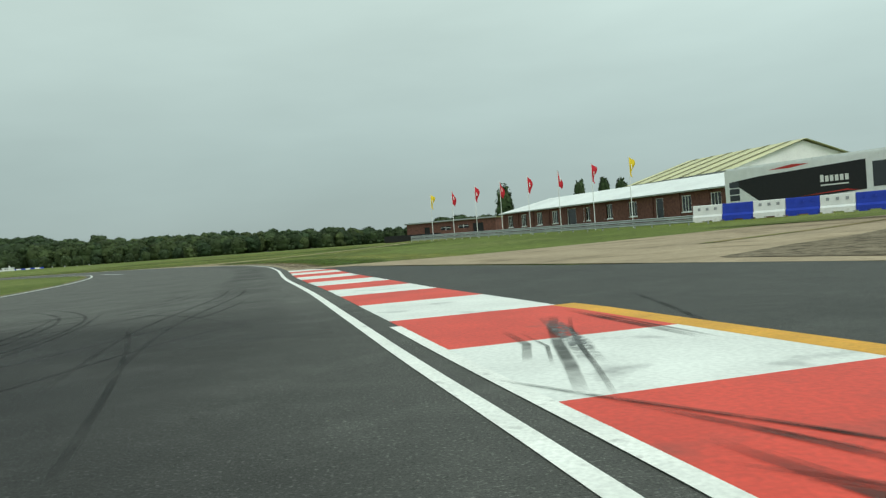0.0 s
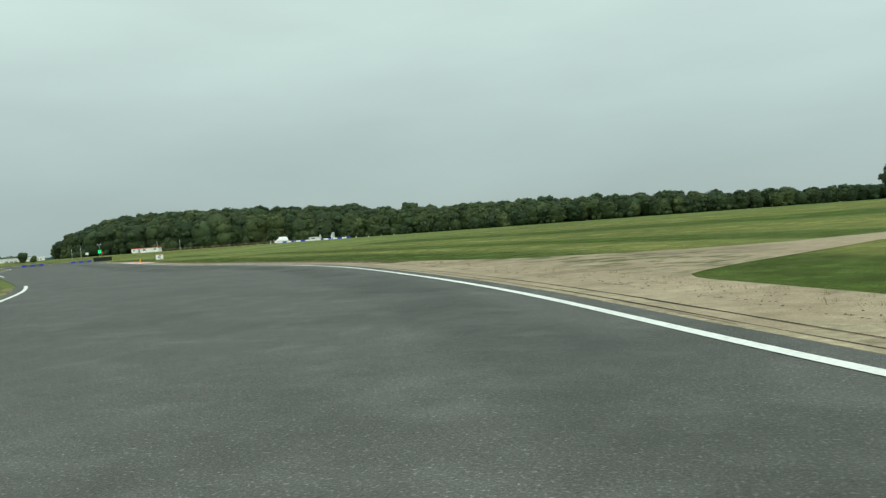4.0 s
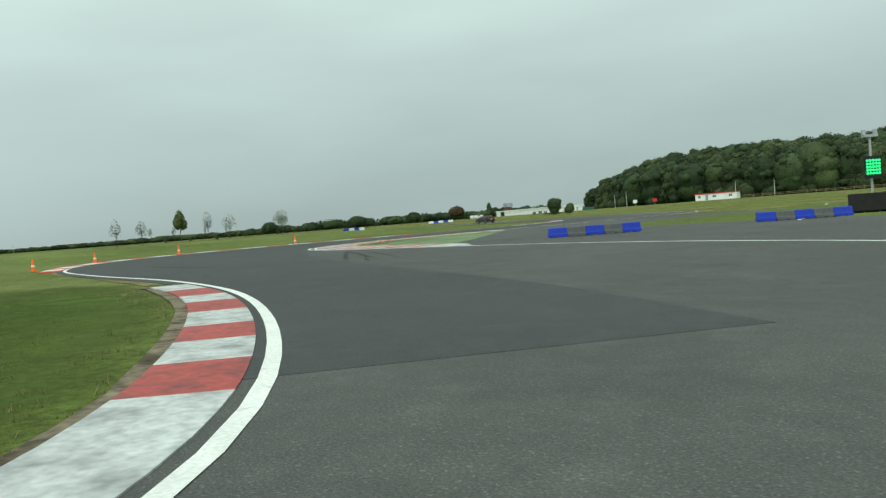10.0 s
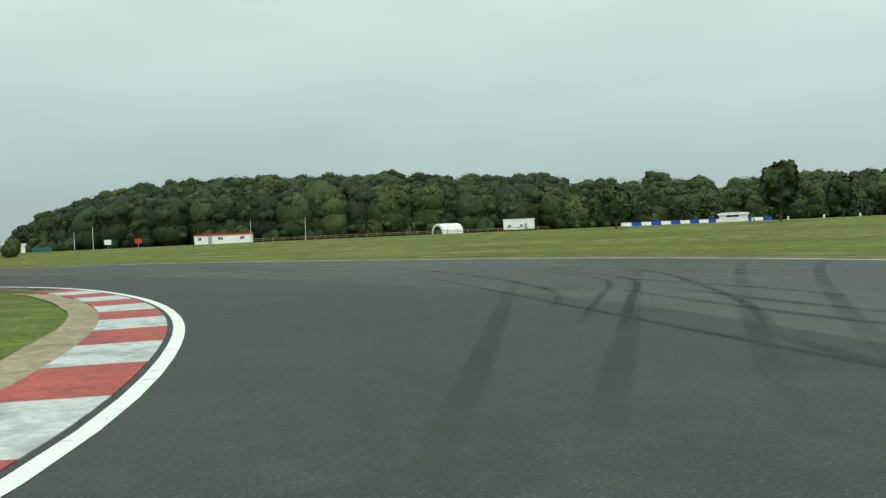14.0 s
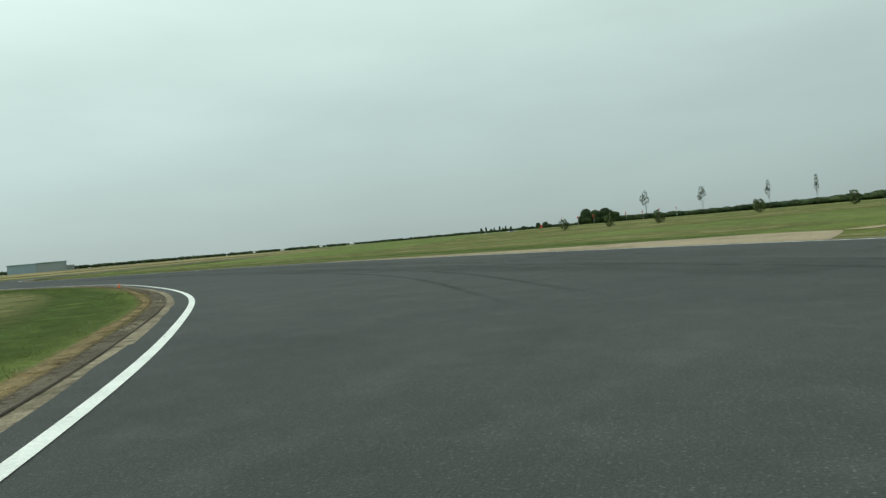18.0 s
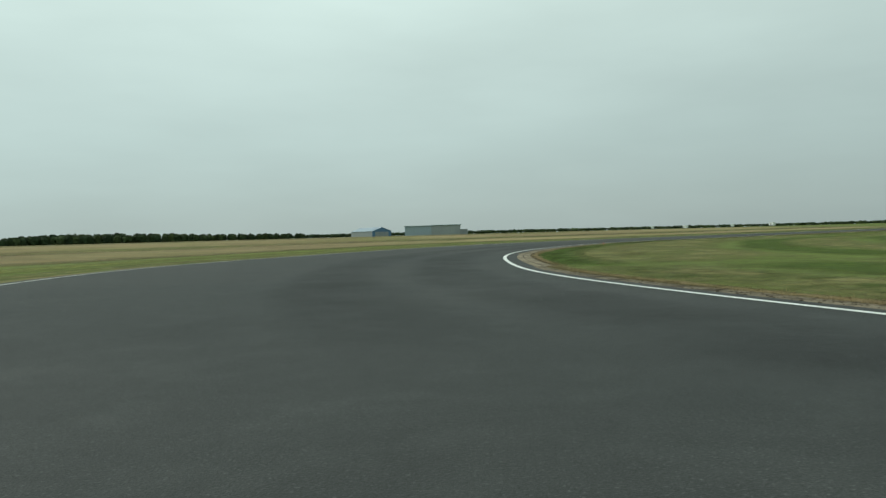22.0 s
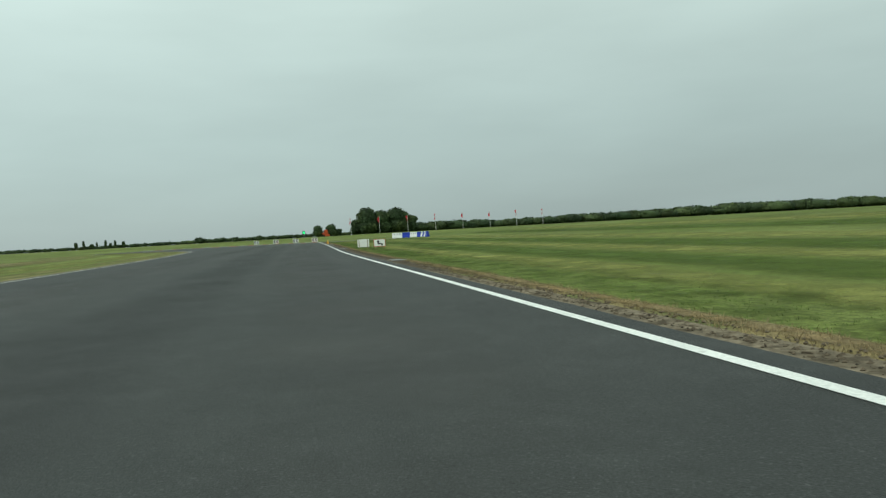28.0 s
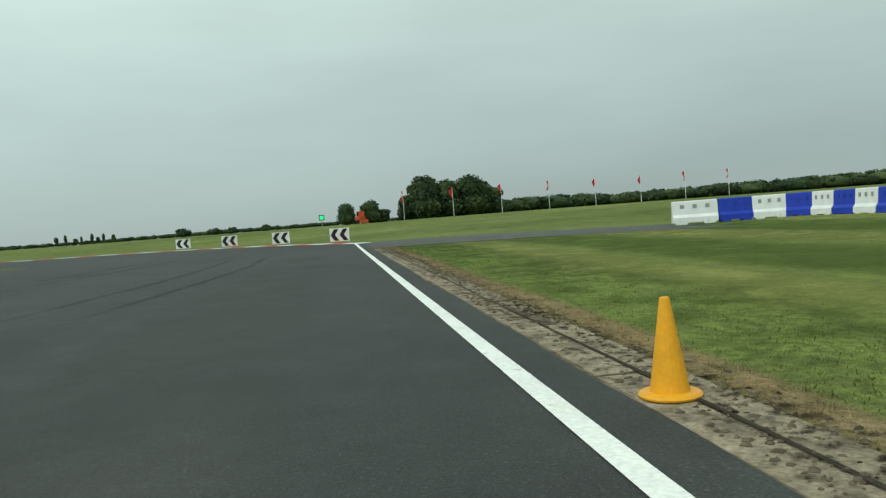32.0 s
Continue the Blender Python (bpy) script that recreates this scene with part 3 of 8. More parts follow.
LEFT = smooth_line([(-6, -30), (-7.5, -10), (-9.5, 14), (-13.4, 38), (-17.5, 56), (-22, 70.8), (-25.4, 80), (-30.8, 92), (-40.9, 104.3), (-49, 112), (-60, 121), (-78, 135.4), (-97.2, 151), (-104.6, 157.6), (-112.8, 165.2),
                    (-121.2, 173.6), (-124.8, 177.2), (-129.3, 181), (-132.3, 184.1), (-134.4, 185.2), (-136.6, 186.1), (-140, 187.2), (-144.5, 188.2), (-151, 188.6), (-160, 188.2), (-172, 188.6), (-182, 191.4), (-189.5, 197), (-193.2, 205), (-194.2, 214),
                    (-194.4, 221), (-194.9, 227), (-195.3, 234), (-196.08, 240.1), (-198.33, 244.5), (-200.63, 247.8), (-204.5, 251.9), (-211, 256.6), (-220, 259.7), (-232, 262), (-245, 262.8), (-254, 262.2), (-261.5, 260.6), (-267.7, 257.6), (-274, 253.9),
                    (-279.4, 250.2), (-286.4, 244.9), (-292.1, 239.5), (-297.35, 233.64), (-300.02, 230.42), (-304.2, 224.7), (-307.2, 218.9), (-308.8, 215.5), (-313.35, 204.98), (-315.76, 199.7), (-319.39, 191.31), (-324.82, 179.37),
                    (-331, 166), (-336.6, 156.7), (-341, 151.4), (-346, 147), (-352.5, 142.8), (-359, 139.4), (-366, 135.7), (-375, 131.5), (-388, 127), (-400, 125.2), (-412, 125.3), (-425, 126.1), (-440, 127), (-458, 127.5), (-480, 128.2), (-510, 128.7), (-540, 129), (-563, 128.6), (-590, 127.3), (-612, 122), (-628, 114), (-640, 103)])
CROSS = smooth_line([(-631, 147.1), (-640, 143.4), (-648, 138.9), (-656, 132.2), (-664, 121), (-669, 108)])
TRACK = np.concatenate([RIGHT, LEFT, CROSS])

# ---- ground ----


def rise(x, y):
    """Height of the land: level at the track, gently higher across the fields."""
    x, y = np.atleast_1d(np.asarray(x, float)), np.atleast_1d(np.asarray(y, float))
    pts = TRACK[::3]
    d = np.full(len(x), 1e9)
    for i in range(0, len(pts), 40):
        q = pts[i : i + 40]
        d = np.minimum(d, np.hypot(x[:, None] - q[:, 0], y[:, None] - q[:, 1]).min(1))
    s = np.clip((d - 9) / 60, 0, 1)
    z = -0.03 + 0.98 * s * s * (3 - 2 * s)
    for cx, cy, r, h in ((20, 120, 45, 0.62), (-306, 425, 110, 0.4), (-60, 160, 40, 0.1), (-740, 200, 60, 0.2), (-232, 240, 20, 0.55), (-262, 236, 24, 0.3)):
        z += h * np.exp(-((x - cx) ** 2 + (y - cy) ** 2) / r**2) * np.clip(d / 30, 0, 1)
    return z


def lay(x, y, z=0.0):
    return float(rise([x], [y])[0]) + z


def axis(lo, hi, step, far):
    core = np.arange(lo, hi + step, step)
    g, out = step, []
    while (out[-1] if out else 0) < far:
        g *= 1.3
        out.append((out[-1] if out else 0) + g)
    out = np.array(out)
    return np.r_[core[0] - out[::-1], core, core[-1] + out]


gx, gy = axis(-700, 70, 4.0, 3600), axis(-20, 330, 4.0, 3800)
XX, YY = np.meshgrid(gx, gy)
ZZ = rise(XX.ravel(), YY.ravel())
nx, ny = len(gx), len(gy)
idx = np.arange(nx * ny).reshape(ny, nx)
quads = np.stack([idx[:-1, :-1], idx[:-1, 1:], idx[1:, 1:], idx[1:, :-1]], -1).reshape(-1, 4)
ground = part("ground", (np.stack([XX.ravel(), YY.ravel(), ZZ], 1).tolist(), quads.tolist()), M_GRASS)
ground.data.polygons.foreach_set("use_smooth", [True] * len(ground.data.polygons))
tagged(ground, "mown airfield grass with paler dry patches", "ground", kind="structure")

# ---- asphalt ----
EDGE = 0.42


def ragged(n, amount, seed):
    """A smooth uneven run of small offsets along an edge."""
    return amount * np.convolve(np.random.RandomState(seed).randn(n + 4), np.ones(2) / 2, "same")[2:-2]


end_r, end_l = offset(RIGHT, EDGE + ragged(len(RIGHT), 0.03, 91)), offset(LEFT, -EDGE + ragged(len(LEFT), 0.04, 92))


def road_piece(ra, rb, la, lb, material, label, tail=None):
    """The track between its two edges, from (ra, la) to (rb, lb)."""
    r, l = cut(end_r, ra, rb), cut(end_l, la, lb)
    ob = part("road", slab(np.concatenate([r, l[::-1]] if tail is None else [r, tail, l[::-1]]).tolist(), 0.0, 0.06), material)
    return tagged(ob, label, "road", kind="structure")


road_piece((9, -30), (-125, 193.6), (-6, -30), (-126, 178.3), M_ASPHALT, "grey asphalt race track with a rubbered line")
road_piece((-125, 193.6), (-276, 277.2), (-126, 178.3), (-268, 257.4), M_ASPHALT_OLD, "pale worn asphalt through a chicane")
road_piece((-276, 277.2), (-306, 247.3), (-268, 257.4), (-293, 238.5), M_ASPHALT_MID, "mid grey worn asphalt through a left-hand bend")
road_piece((-306, 247.3), (-631, 147.1), (-293, 238.5), (-640, 103), M_ASPHALT_DARK, "dark grey asphalt race track", offset(CROSS, 1.2))

nose = cut(RIGHT, (-125, 193.6), (-180.7, 236))
apron = part("road", slab(np.concatenate([offset(nose, EDGE), [(-174, 243), (-160, 246), (-176, 272), (-170, 276), (-150, 244), (-146, 232), (-141, 215), (-131, 203.5)]]).tolist(), -0.004, 0.06), M_ASPHALT_OLD)
tagged(apron, "pale worn asphalt of a disused link road", "road", kind="structure")
runoff = part("road", slab([(3.9, 20), (5.3, 12.7), (6.8, 4), (8.6, -12), (10.6, -30), (40, -30), (24, 8), (16.4, 18.5), (12.6, 23.8), (11.1, 27.2), (8, 32.4), (4.2, 41), (-0.4, 50.6), (-3.0, 50.2), (-1.4, 44), (0.4, 36), (2.2, 28)], -0.004, 0.06), M_ASPHALT_RUN)
tagged(runoff, "asphalt run-off behind a painted kerb", "road", kind="structure")
side = part("road", slab([(-622, 147.1), (-631.2, 147.3), (-633, 149), (-630.5, 153), (-625.5, 158), (-618, 163.5), (-606, 170), (-590, 175), (-590, 170.5), (-604, 166), (-613, 160.5), (-619, 154.5), (-621, 150)], -0.003, 0.06), M_ASPHALT_OLD)
tagged(side, "narrow asphalt link road leaving the track", "road", kind="structure")


def flat(name, data, material, label, category="road marking", kind="structure"):
    return tagged(part(name, data, material), label, category, kind=kind)


def verge(p, a, b, z0, z1, material, name, label, wob=0.25, seed=1, category="verge"):
    r = np.random.RandomState(seed)
    n = len(p)
    k = np.convolve(r.randn(n + 8), np.ones(5) / 5, "same")[4:-4]
    return flat(name, ribbon(p, a, np.sign(b) * (abs(b) + wob * k), z0, z1), material, label, category)


# resurfaced and worn patches of the lane
lane_r = smooth_line([(-132.8, 189.2), (-138, 191.1), (-144.2, 192.6), (-155, 195.2), (-161.7, 197.4), (-165.6, 199), (-170.2, 200.6), (-173.6, 202.4), (-176.4, 205.2), (-178.4, 209), (-179.6, 213.4), (-181, 217.5),
                      (-183.2, 221.7), (-185.5, 228), (-188, 236), (-190.6, 243), (-194.5, 249.6), (-200, 254.5), (-206.2, 258.7), (-211.5, 262.0), (-219.3, 266.4), (-232, 271), (-244, 272.6), (-254, 270.4), (-262.2, 265.6), (-268.2, 263.1)])
flat("road_patch", slab(np.concatenate([lane_r, cut(offset(LEFT, -0.3), (-265.8, 258.4), (-133.9, 185.4))]).tolist(), 0.004, 0.03), M_ASPHALT_NEW, "newer darker asphalt laid through the chicane", "road")
band = smooth_line([(-186.6, 211), (-188.3, 218), (-188.9, 221), (-189.7, 224), (-190.9, 228), (-192.8, 234)])
flat("road_patch", ribbon(band, np.linspace(-1.2, -0.35, len(band)), np.linspace(1.2, 0.35, len(band)), 0.0055), M_ASPHALT_OLD, "paler strip between two asphalt lanes", "road")

# ---- painted lines ----
LW = 0.075


def stripe_line(name, p, label, off=0.0, w=LW, material=None, z=0.007):
    return flat(name, ribbon(p, off - w, off + w, z), material or M_WHITE, label)


stripe_line("edge_line", RIGHT, "worn white edge line along the track", -0.02)
stripe_line("edge_line", cut(LEFT, (-6, -30), (-49, 112)), "white edge line beside the grass")
stripe_line("lane_line", smooth_line([(-22.1, 78.6), (-24.5, 83.4), (-29.4, 92.0)]), "short curved white line on the track", 0, 0.07)
stripe_line("edge_line", cut(LEFT, (-72, 131), (-331, 166)), "white edge line beside the grass")
stripe_line("edge_line", cut(LEFT, (-331, 166), (-640, 103)), "thin worn white edge line beside the grass", 0, 0.05)
stripe_line("edge_line", cut(RIGHT, (-155, 201.4), (-180.6, 233)), "second white line round the island", 0.36, 0.085, z=0.006)
stripe_line("edge_line", cut(RIGHT, (9, -30), (2.7, 18.4)), "second white line inside a kerb", 0.36, 0.075, z=0.009)
far_line = smooth_line([(-148, 214), (-153, 224), (-160, 236), (-171, 256)])
stripe_line("lane_line", far_line, "thin white line on the link road", 0, 0.06)

# ---- kerbs ----


def kerb(p, inner, outer, length, label, mats, first=0, height=0.02, taper=None, ends=None):
    """A painted kerb: each stripe a low slab of its own."""
    root = thing("kerb", pose(*p[len(p) // 2].tolist(), 0), label, "kerb", kind="structure")
    s = np.r_[0, np.cumsum(np.linalg.norm(np.diff(p, axis=0), axis=1))]
    cuts = np.linspace(0, s[-1], max(1, round(s[-1] / length)) + 1) if ends is None else np.array([s[np.linalg.norm(p - np.array(q), axis=1).argmin()] for q in ends])
    n = len(cuts) - 1
    cx, cy = p[len(p) // 2]
    for k in range(n):
        t = np.linspace(cuts[k], cuts[k + 1], 5)
        q = np.stack([np.interp(t, s, p[:, 0]), np.interp(t, s, p[:, 1])], 1)
        nn = normals(p)
        nq = np.stack([np.interp(t, s, nn[:, 0]), np.interp(t, s, nn[:, 1])], 1)
        o = np.full(5, outer) if taper is None else np.interp(t / s[-1], *taper)
        a, b = q + nq * inner - (cx, cy), q + nq * o[:, None] - (cx, cy)
        m = 5
        vs = [(*v, height * 0.6) for v in a.tolist()] + [(*v, height) for v in b.tolist()] + [(*v, -0.03) for v in a.tolist()] + [(*v, -0.03) for v in b.tolist()]
        up = outer > inner
        fs = [(i, i + m, i + m + 1, i + 1) for i in range(m - 1)] + [(i, i + 1, i + 1 + 2 * m, i + 2 * m) for i in range(m - 1)]
        fs += [(i + m, i + 3 * m, i + 1 + 3 * m, i + 1 + m) for i in range(m - 1)]
        fs += [(0, 2 * m, 3 * m, m), (m - 1, 2 * m - 1, 4 * m - 1, 3 * m - 1)]
        if not up:
            fs = [f[::-1] for f in fs]
        c = (k + first) % 2
        part("kerb_stripe", (vs, fs), mats[c], root, "white painted stripe" if mats[c] in (M_KWHITE, M_KWHITE_W) else "red painted stripe")
    return root


fine = smooth_line(RIGHT.tolist(), 0.25)
finel = smooth_line(LEFT.tolist(), 0.25)
kA = cut(fine, (8, -22), (-3.9, 51))
kerb(kA, 0.42, 2.52, 3, "red and white painted kerb with tyre marks", (M_KRED, M_KWHITE), 1, 0.008, taper=([0, 0.5, 0.58, 0.66, 0.93, 1.0], [3.1, 3.05, 2.85, 2.55, 2.52, 1.3]),
     ends=[(7.6, -18), (6.8, -10), (5.9, -2), (5.2, 4), (4.6, 7.6), (4.1, 10.5), (3.5, 13.35), (3.05, 16.1), (2.5, 19.2), (1.75, 22.4), (1.1, 25.4), (0.5, 28.2), (0.0, 30.9), (-0.5, 33.5), (-1.1, 36.3), (-1.7, 38.95), (-2.2, 41.7), (-2.7, 44.4), (-3.2, 46.8), (-3.6, 49.4)])
kerb(cut(fine, (-76.9, 151.2), (-96.4, 169.0)), 0.14, 1.9, 2.95, "red and white painted kerb at a left-hand bend", (M_KWHITE, M_KRED), 0, taper=([0, 0.05, 0.87, 1.0], [1.3, 1.9, 1.9, 0.9]),
     ends=[(-77.1, 151.3), (-79.0, 153.1), (-80.9, 154.85), (-82.8, 156.6), (-84.75, 158.4), (-86.6, 160.1), (-88.52, 161.95), (-90.46, 163.75), (-92.4, 165.5), (-94.6, 167.5)])
kB = cut(fine, (-78.4, 152.6), (-95.2, 168.0))
for o in (0.72, 1.3):
    flat("slab_joint", ribbon(kB, o - 0.008, o + 0.008, 0.0125 + 0.0046 * o), M_EARTH, "dark joint along a painted kerb")
kerb(cut(finel, (-131.8, 183.7), (-149, 188.5)), -0.19, -1.05, 1.6, "scuffed red and white kerb on a grass corner", (M_KWHITE_W, M_KRED_W), 0,
     ends=[(-131.9, 183.8), (-134.2, 185.05), (-135.5, 185.7), (-136.8, 186.2), (-138.2, 186.65), (-140.2, 187.25), (-142.2, 187.8), (-143.9, 188.1), (-146, 188.4), (-148.4, 188.6)])
kerb(cut(fine, (-155.2, 201.4), (-180.5, 222.6)), 0.56, 2.55, 1.2, "red and white kerb round a green painted island", (M_KRED_W, M_KWHITE_W), 1, taper=([0, 0.045, 0.09, 1], [0.62, 1.9, 2.55, 2.55]),
     ends=[(-155.4, 201.4), (-159.0, 201.1), (-159.95, 201), (-160.7, 200.95), (-161.8, 200.85), (-162.7, 200.8), (-163.8, 200.75), (-165.0, 200.65), (-165.8, 200.6), (-167, 200.6), (-168, 200.6), (-169.9, 201), (-171.2, 201.5), (-172.75, 202.4), (-173.95, 203.15), (-175, 204), (-175.9, 204.9), (-176.8, 206), (-177.5, 207), (-178.1, 208), (-178.7, 209.1), (-179.2, 210.2), (-179.6, 211.5), (-179.9, 212.7)])
kerb(cut(fine, (-179.6, 211.5), (-180.5, 222.8)), 0.56, 2.4, 1.1, "clean red and white kerb beside green paint", (M_KRED, M_KWHITE), 0,
     ends=[(-179.9, 212.7), (-180.1, 213.85), (-180.25, 214.95), (-180.35, 216.1), (-180.45, 217.15), (-180.5, 218.1), (-180.5, 219.2), (-180.5, 220.3), (-180.45, 221.6)], taper=([0, 0.6, 1], [2.55, 2.4, 2.2]))
kerb(cut(LEFT, (-172, 188.6), (-194.4, 223)), -0.2, -1.2, 2.2, "red and white kerb on the outside of a bend", (M_KRED, M_KWHITE), 0)
kerb(cut(LEFT, (-195.8, 237), (-210, 256)), -0.15, -1.1, 1.75, "scuffed red and white kerb at a tight bend", (M_KWHITE_W, M_KRED_W), 0)
kerb(CROSS, 0.2, 0.9, 2.5, "red and white kerb across the end of the straight", (M_KWHITE, M_KRED), 0)
verge(cut(LEFT, (-195.8, 237), (-210, 256)), -1.05, -1.65, -0.006, 0.0, M_SLAB, "verge", "pale concrete strip behind a kerb", 0.12, 3)
verge(cut(LEFT, (-131.8, 183.7), (-149, 188.5)), -1.0, -1.25, -0.006, 0.0, M_SOIL, "verge", "bare earth behind a kerb", 0.12, 4)

isl = cut(RIGHT, (-158.6, 201.1), (-180.5, 221.5))
stripe_line("yellow_line", offset(cut(fine, (-161.8, 200.85), (-180.5, 218.2)), 2.76), "yellow line round a green painted island", 0, 0.19, M_YELLOW, 0.012)
flat("green_paint", slab(np.concatenate([offset(isl, 2.5), [(-177.8, 221.8), (-169.3, 213.6), (-163.6, 208.3)]]).tolist(), 0.003, 0.01), M_GREEN, "green painted asphalt with tyre marks", "road marking")
yl = cut(fine, (8, -22), (2.5, 19.4))
stripe_line("yellow_line", offset(yl, np.interp(np.linspace(0, 1, len(yl)), [0, 0.86, 0.98, 1], [3.26, 3.22, 3.08, 3.0])), "yellow line behind a kerb", 0, 0.19, M_YELLOW, 0.009)
stripe_line("yellow_line", np.array([(-170.6, 204.25), (-169.85, 205.45)]), "short yellow bar on green paint", 0, 0.07, M_YELLOW, 0.0135)
stripe_line("yellow_line", np.array([(-172.95, 206.5), (-171.8, 207.8)]), "thin pale line under two cones", 0, 0.02, M_YELLOW, 0.0121)

# tyre marks


def skid(pts, w=0.11, z=0.009, pair=1.45, material=None):
    """A rubber mark that fades out at its edges and ends."""
    p = smooth_line(pts)
    n = len(p)
    end = np.clip(np.minimum(np.arange(n), np.arange(n)[::-1]) / (0.18 * n), 0, 1)
    for o in (0, pair) if pair else (0,):
        rows = [np.c_[offset(p, o + f * w), np.full(n, z)] for f in (-1, -0.55, 0.55, 1)]
        f = [(r * n + i, (r + 1) * n + i, (r + 1) * n + i + 1, r * n + i + 1) for r in range(3) for i in range(n - 1)]
        ob = flat("tyre_mark", (np.concatenate(rows).tolist(), f), material or M_SKID, "dark rubber tyre mark on asphalt", "tyre mark")
        ob.data.attributes.new("fade", "FLOAT", "POINT").data.foreach_set("value", np.concatenate([k * end for k in (0, 1, 1, 0)]))


GREEN_MARKS = (
    ([(-176.44, 213.93), (-173.39, 209.66), (-171.83, 207.61), (-170.74, 206.37), (-169.89, 205.41), (-169.32, 204.87), (-168.6, 204.2), (-167.4, 203.3)], 0.13), ([(-176.77, 212.36), (-174.27, 209.74), (-172.57, 208.04), (-171.23, 206.79), (-170.14, 205.7), (-169.45, 205.21), (-167.6, 204.2)], 0.12),
    ([(-178.63, 212.43), (-174.32, 208.58), (-172.09, 206.77), (-170.74, 205.58), (-169.82, 204.99), (-168.4, 203.9)], 0.11), ([(-173.51, 206.97), (-171.41, 205.15), (-170.37, 204.4), (-169.5, 203.96), (-168.2, 203.3)], 0.12), ([(-173.13, 206.74), (-171.15, 205.14), (-170.02, 204.43), (-168.8, 203.8)], 0.09),
    ([(-177.4, 219.6), (-175.54, 217.87), (-173.39, 215.51), (-171.17, 213.17)], 0.07), ([(-174.8, 214.9), (-173.4, 213.62), (-171.81, 212.41), (-170.2, 211)], 0.05), ([(-176.51, 216.61), (-173.3, 212.2), (-172.1, 211.18)], 0.06), ([(-175.8, 211.2), (-173.2, 208.6), (-171.2, 206.2), (-169.6, 204.6)], 0.07),
    ([(-174.6, 207.6), (-172.9, 206.0), (-171.3, 204.8)], 0.1), ([(-171.6, 206.9), (-170.2, 205.3), (-168.9, 204.3)], 0.05), ([(-176.1, 212.9), (-173.0, 209.6), (-171.3, 207.6), (-170.1, 206.2)], 0.05),
    ([(-177.2, 209.6), (-175.4, 207.5), (-174.2, 206.2)], 0.07), ([(-176.6, 208.4), (-174.9, 206.4), (-173.6, 205.2)], 0.06), ([(-173.9, 205.6), (-172.8, 204.5), (-171.9, 203.7)], 0.07))
for pts, w in GREEN_MARKS:
    skid(pts, w, 0.0145, 0, M_SKID_PAINT)
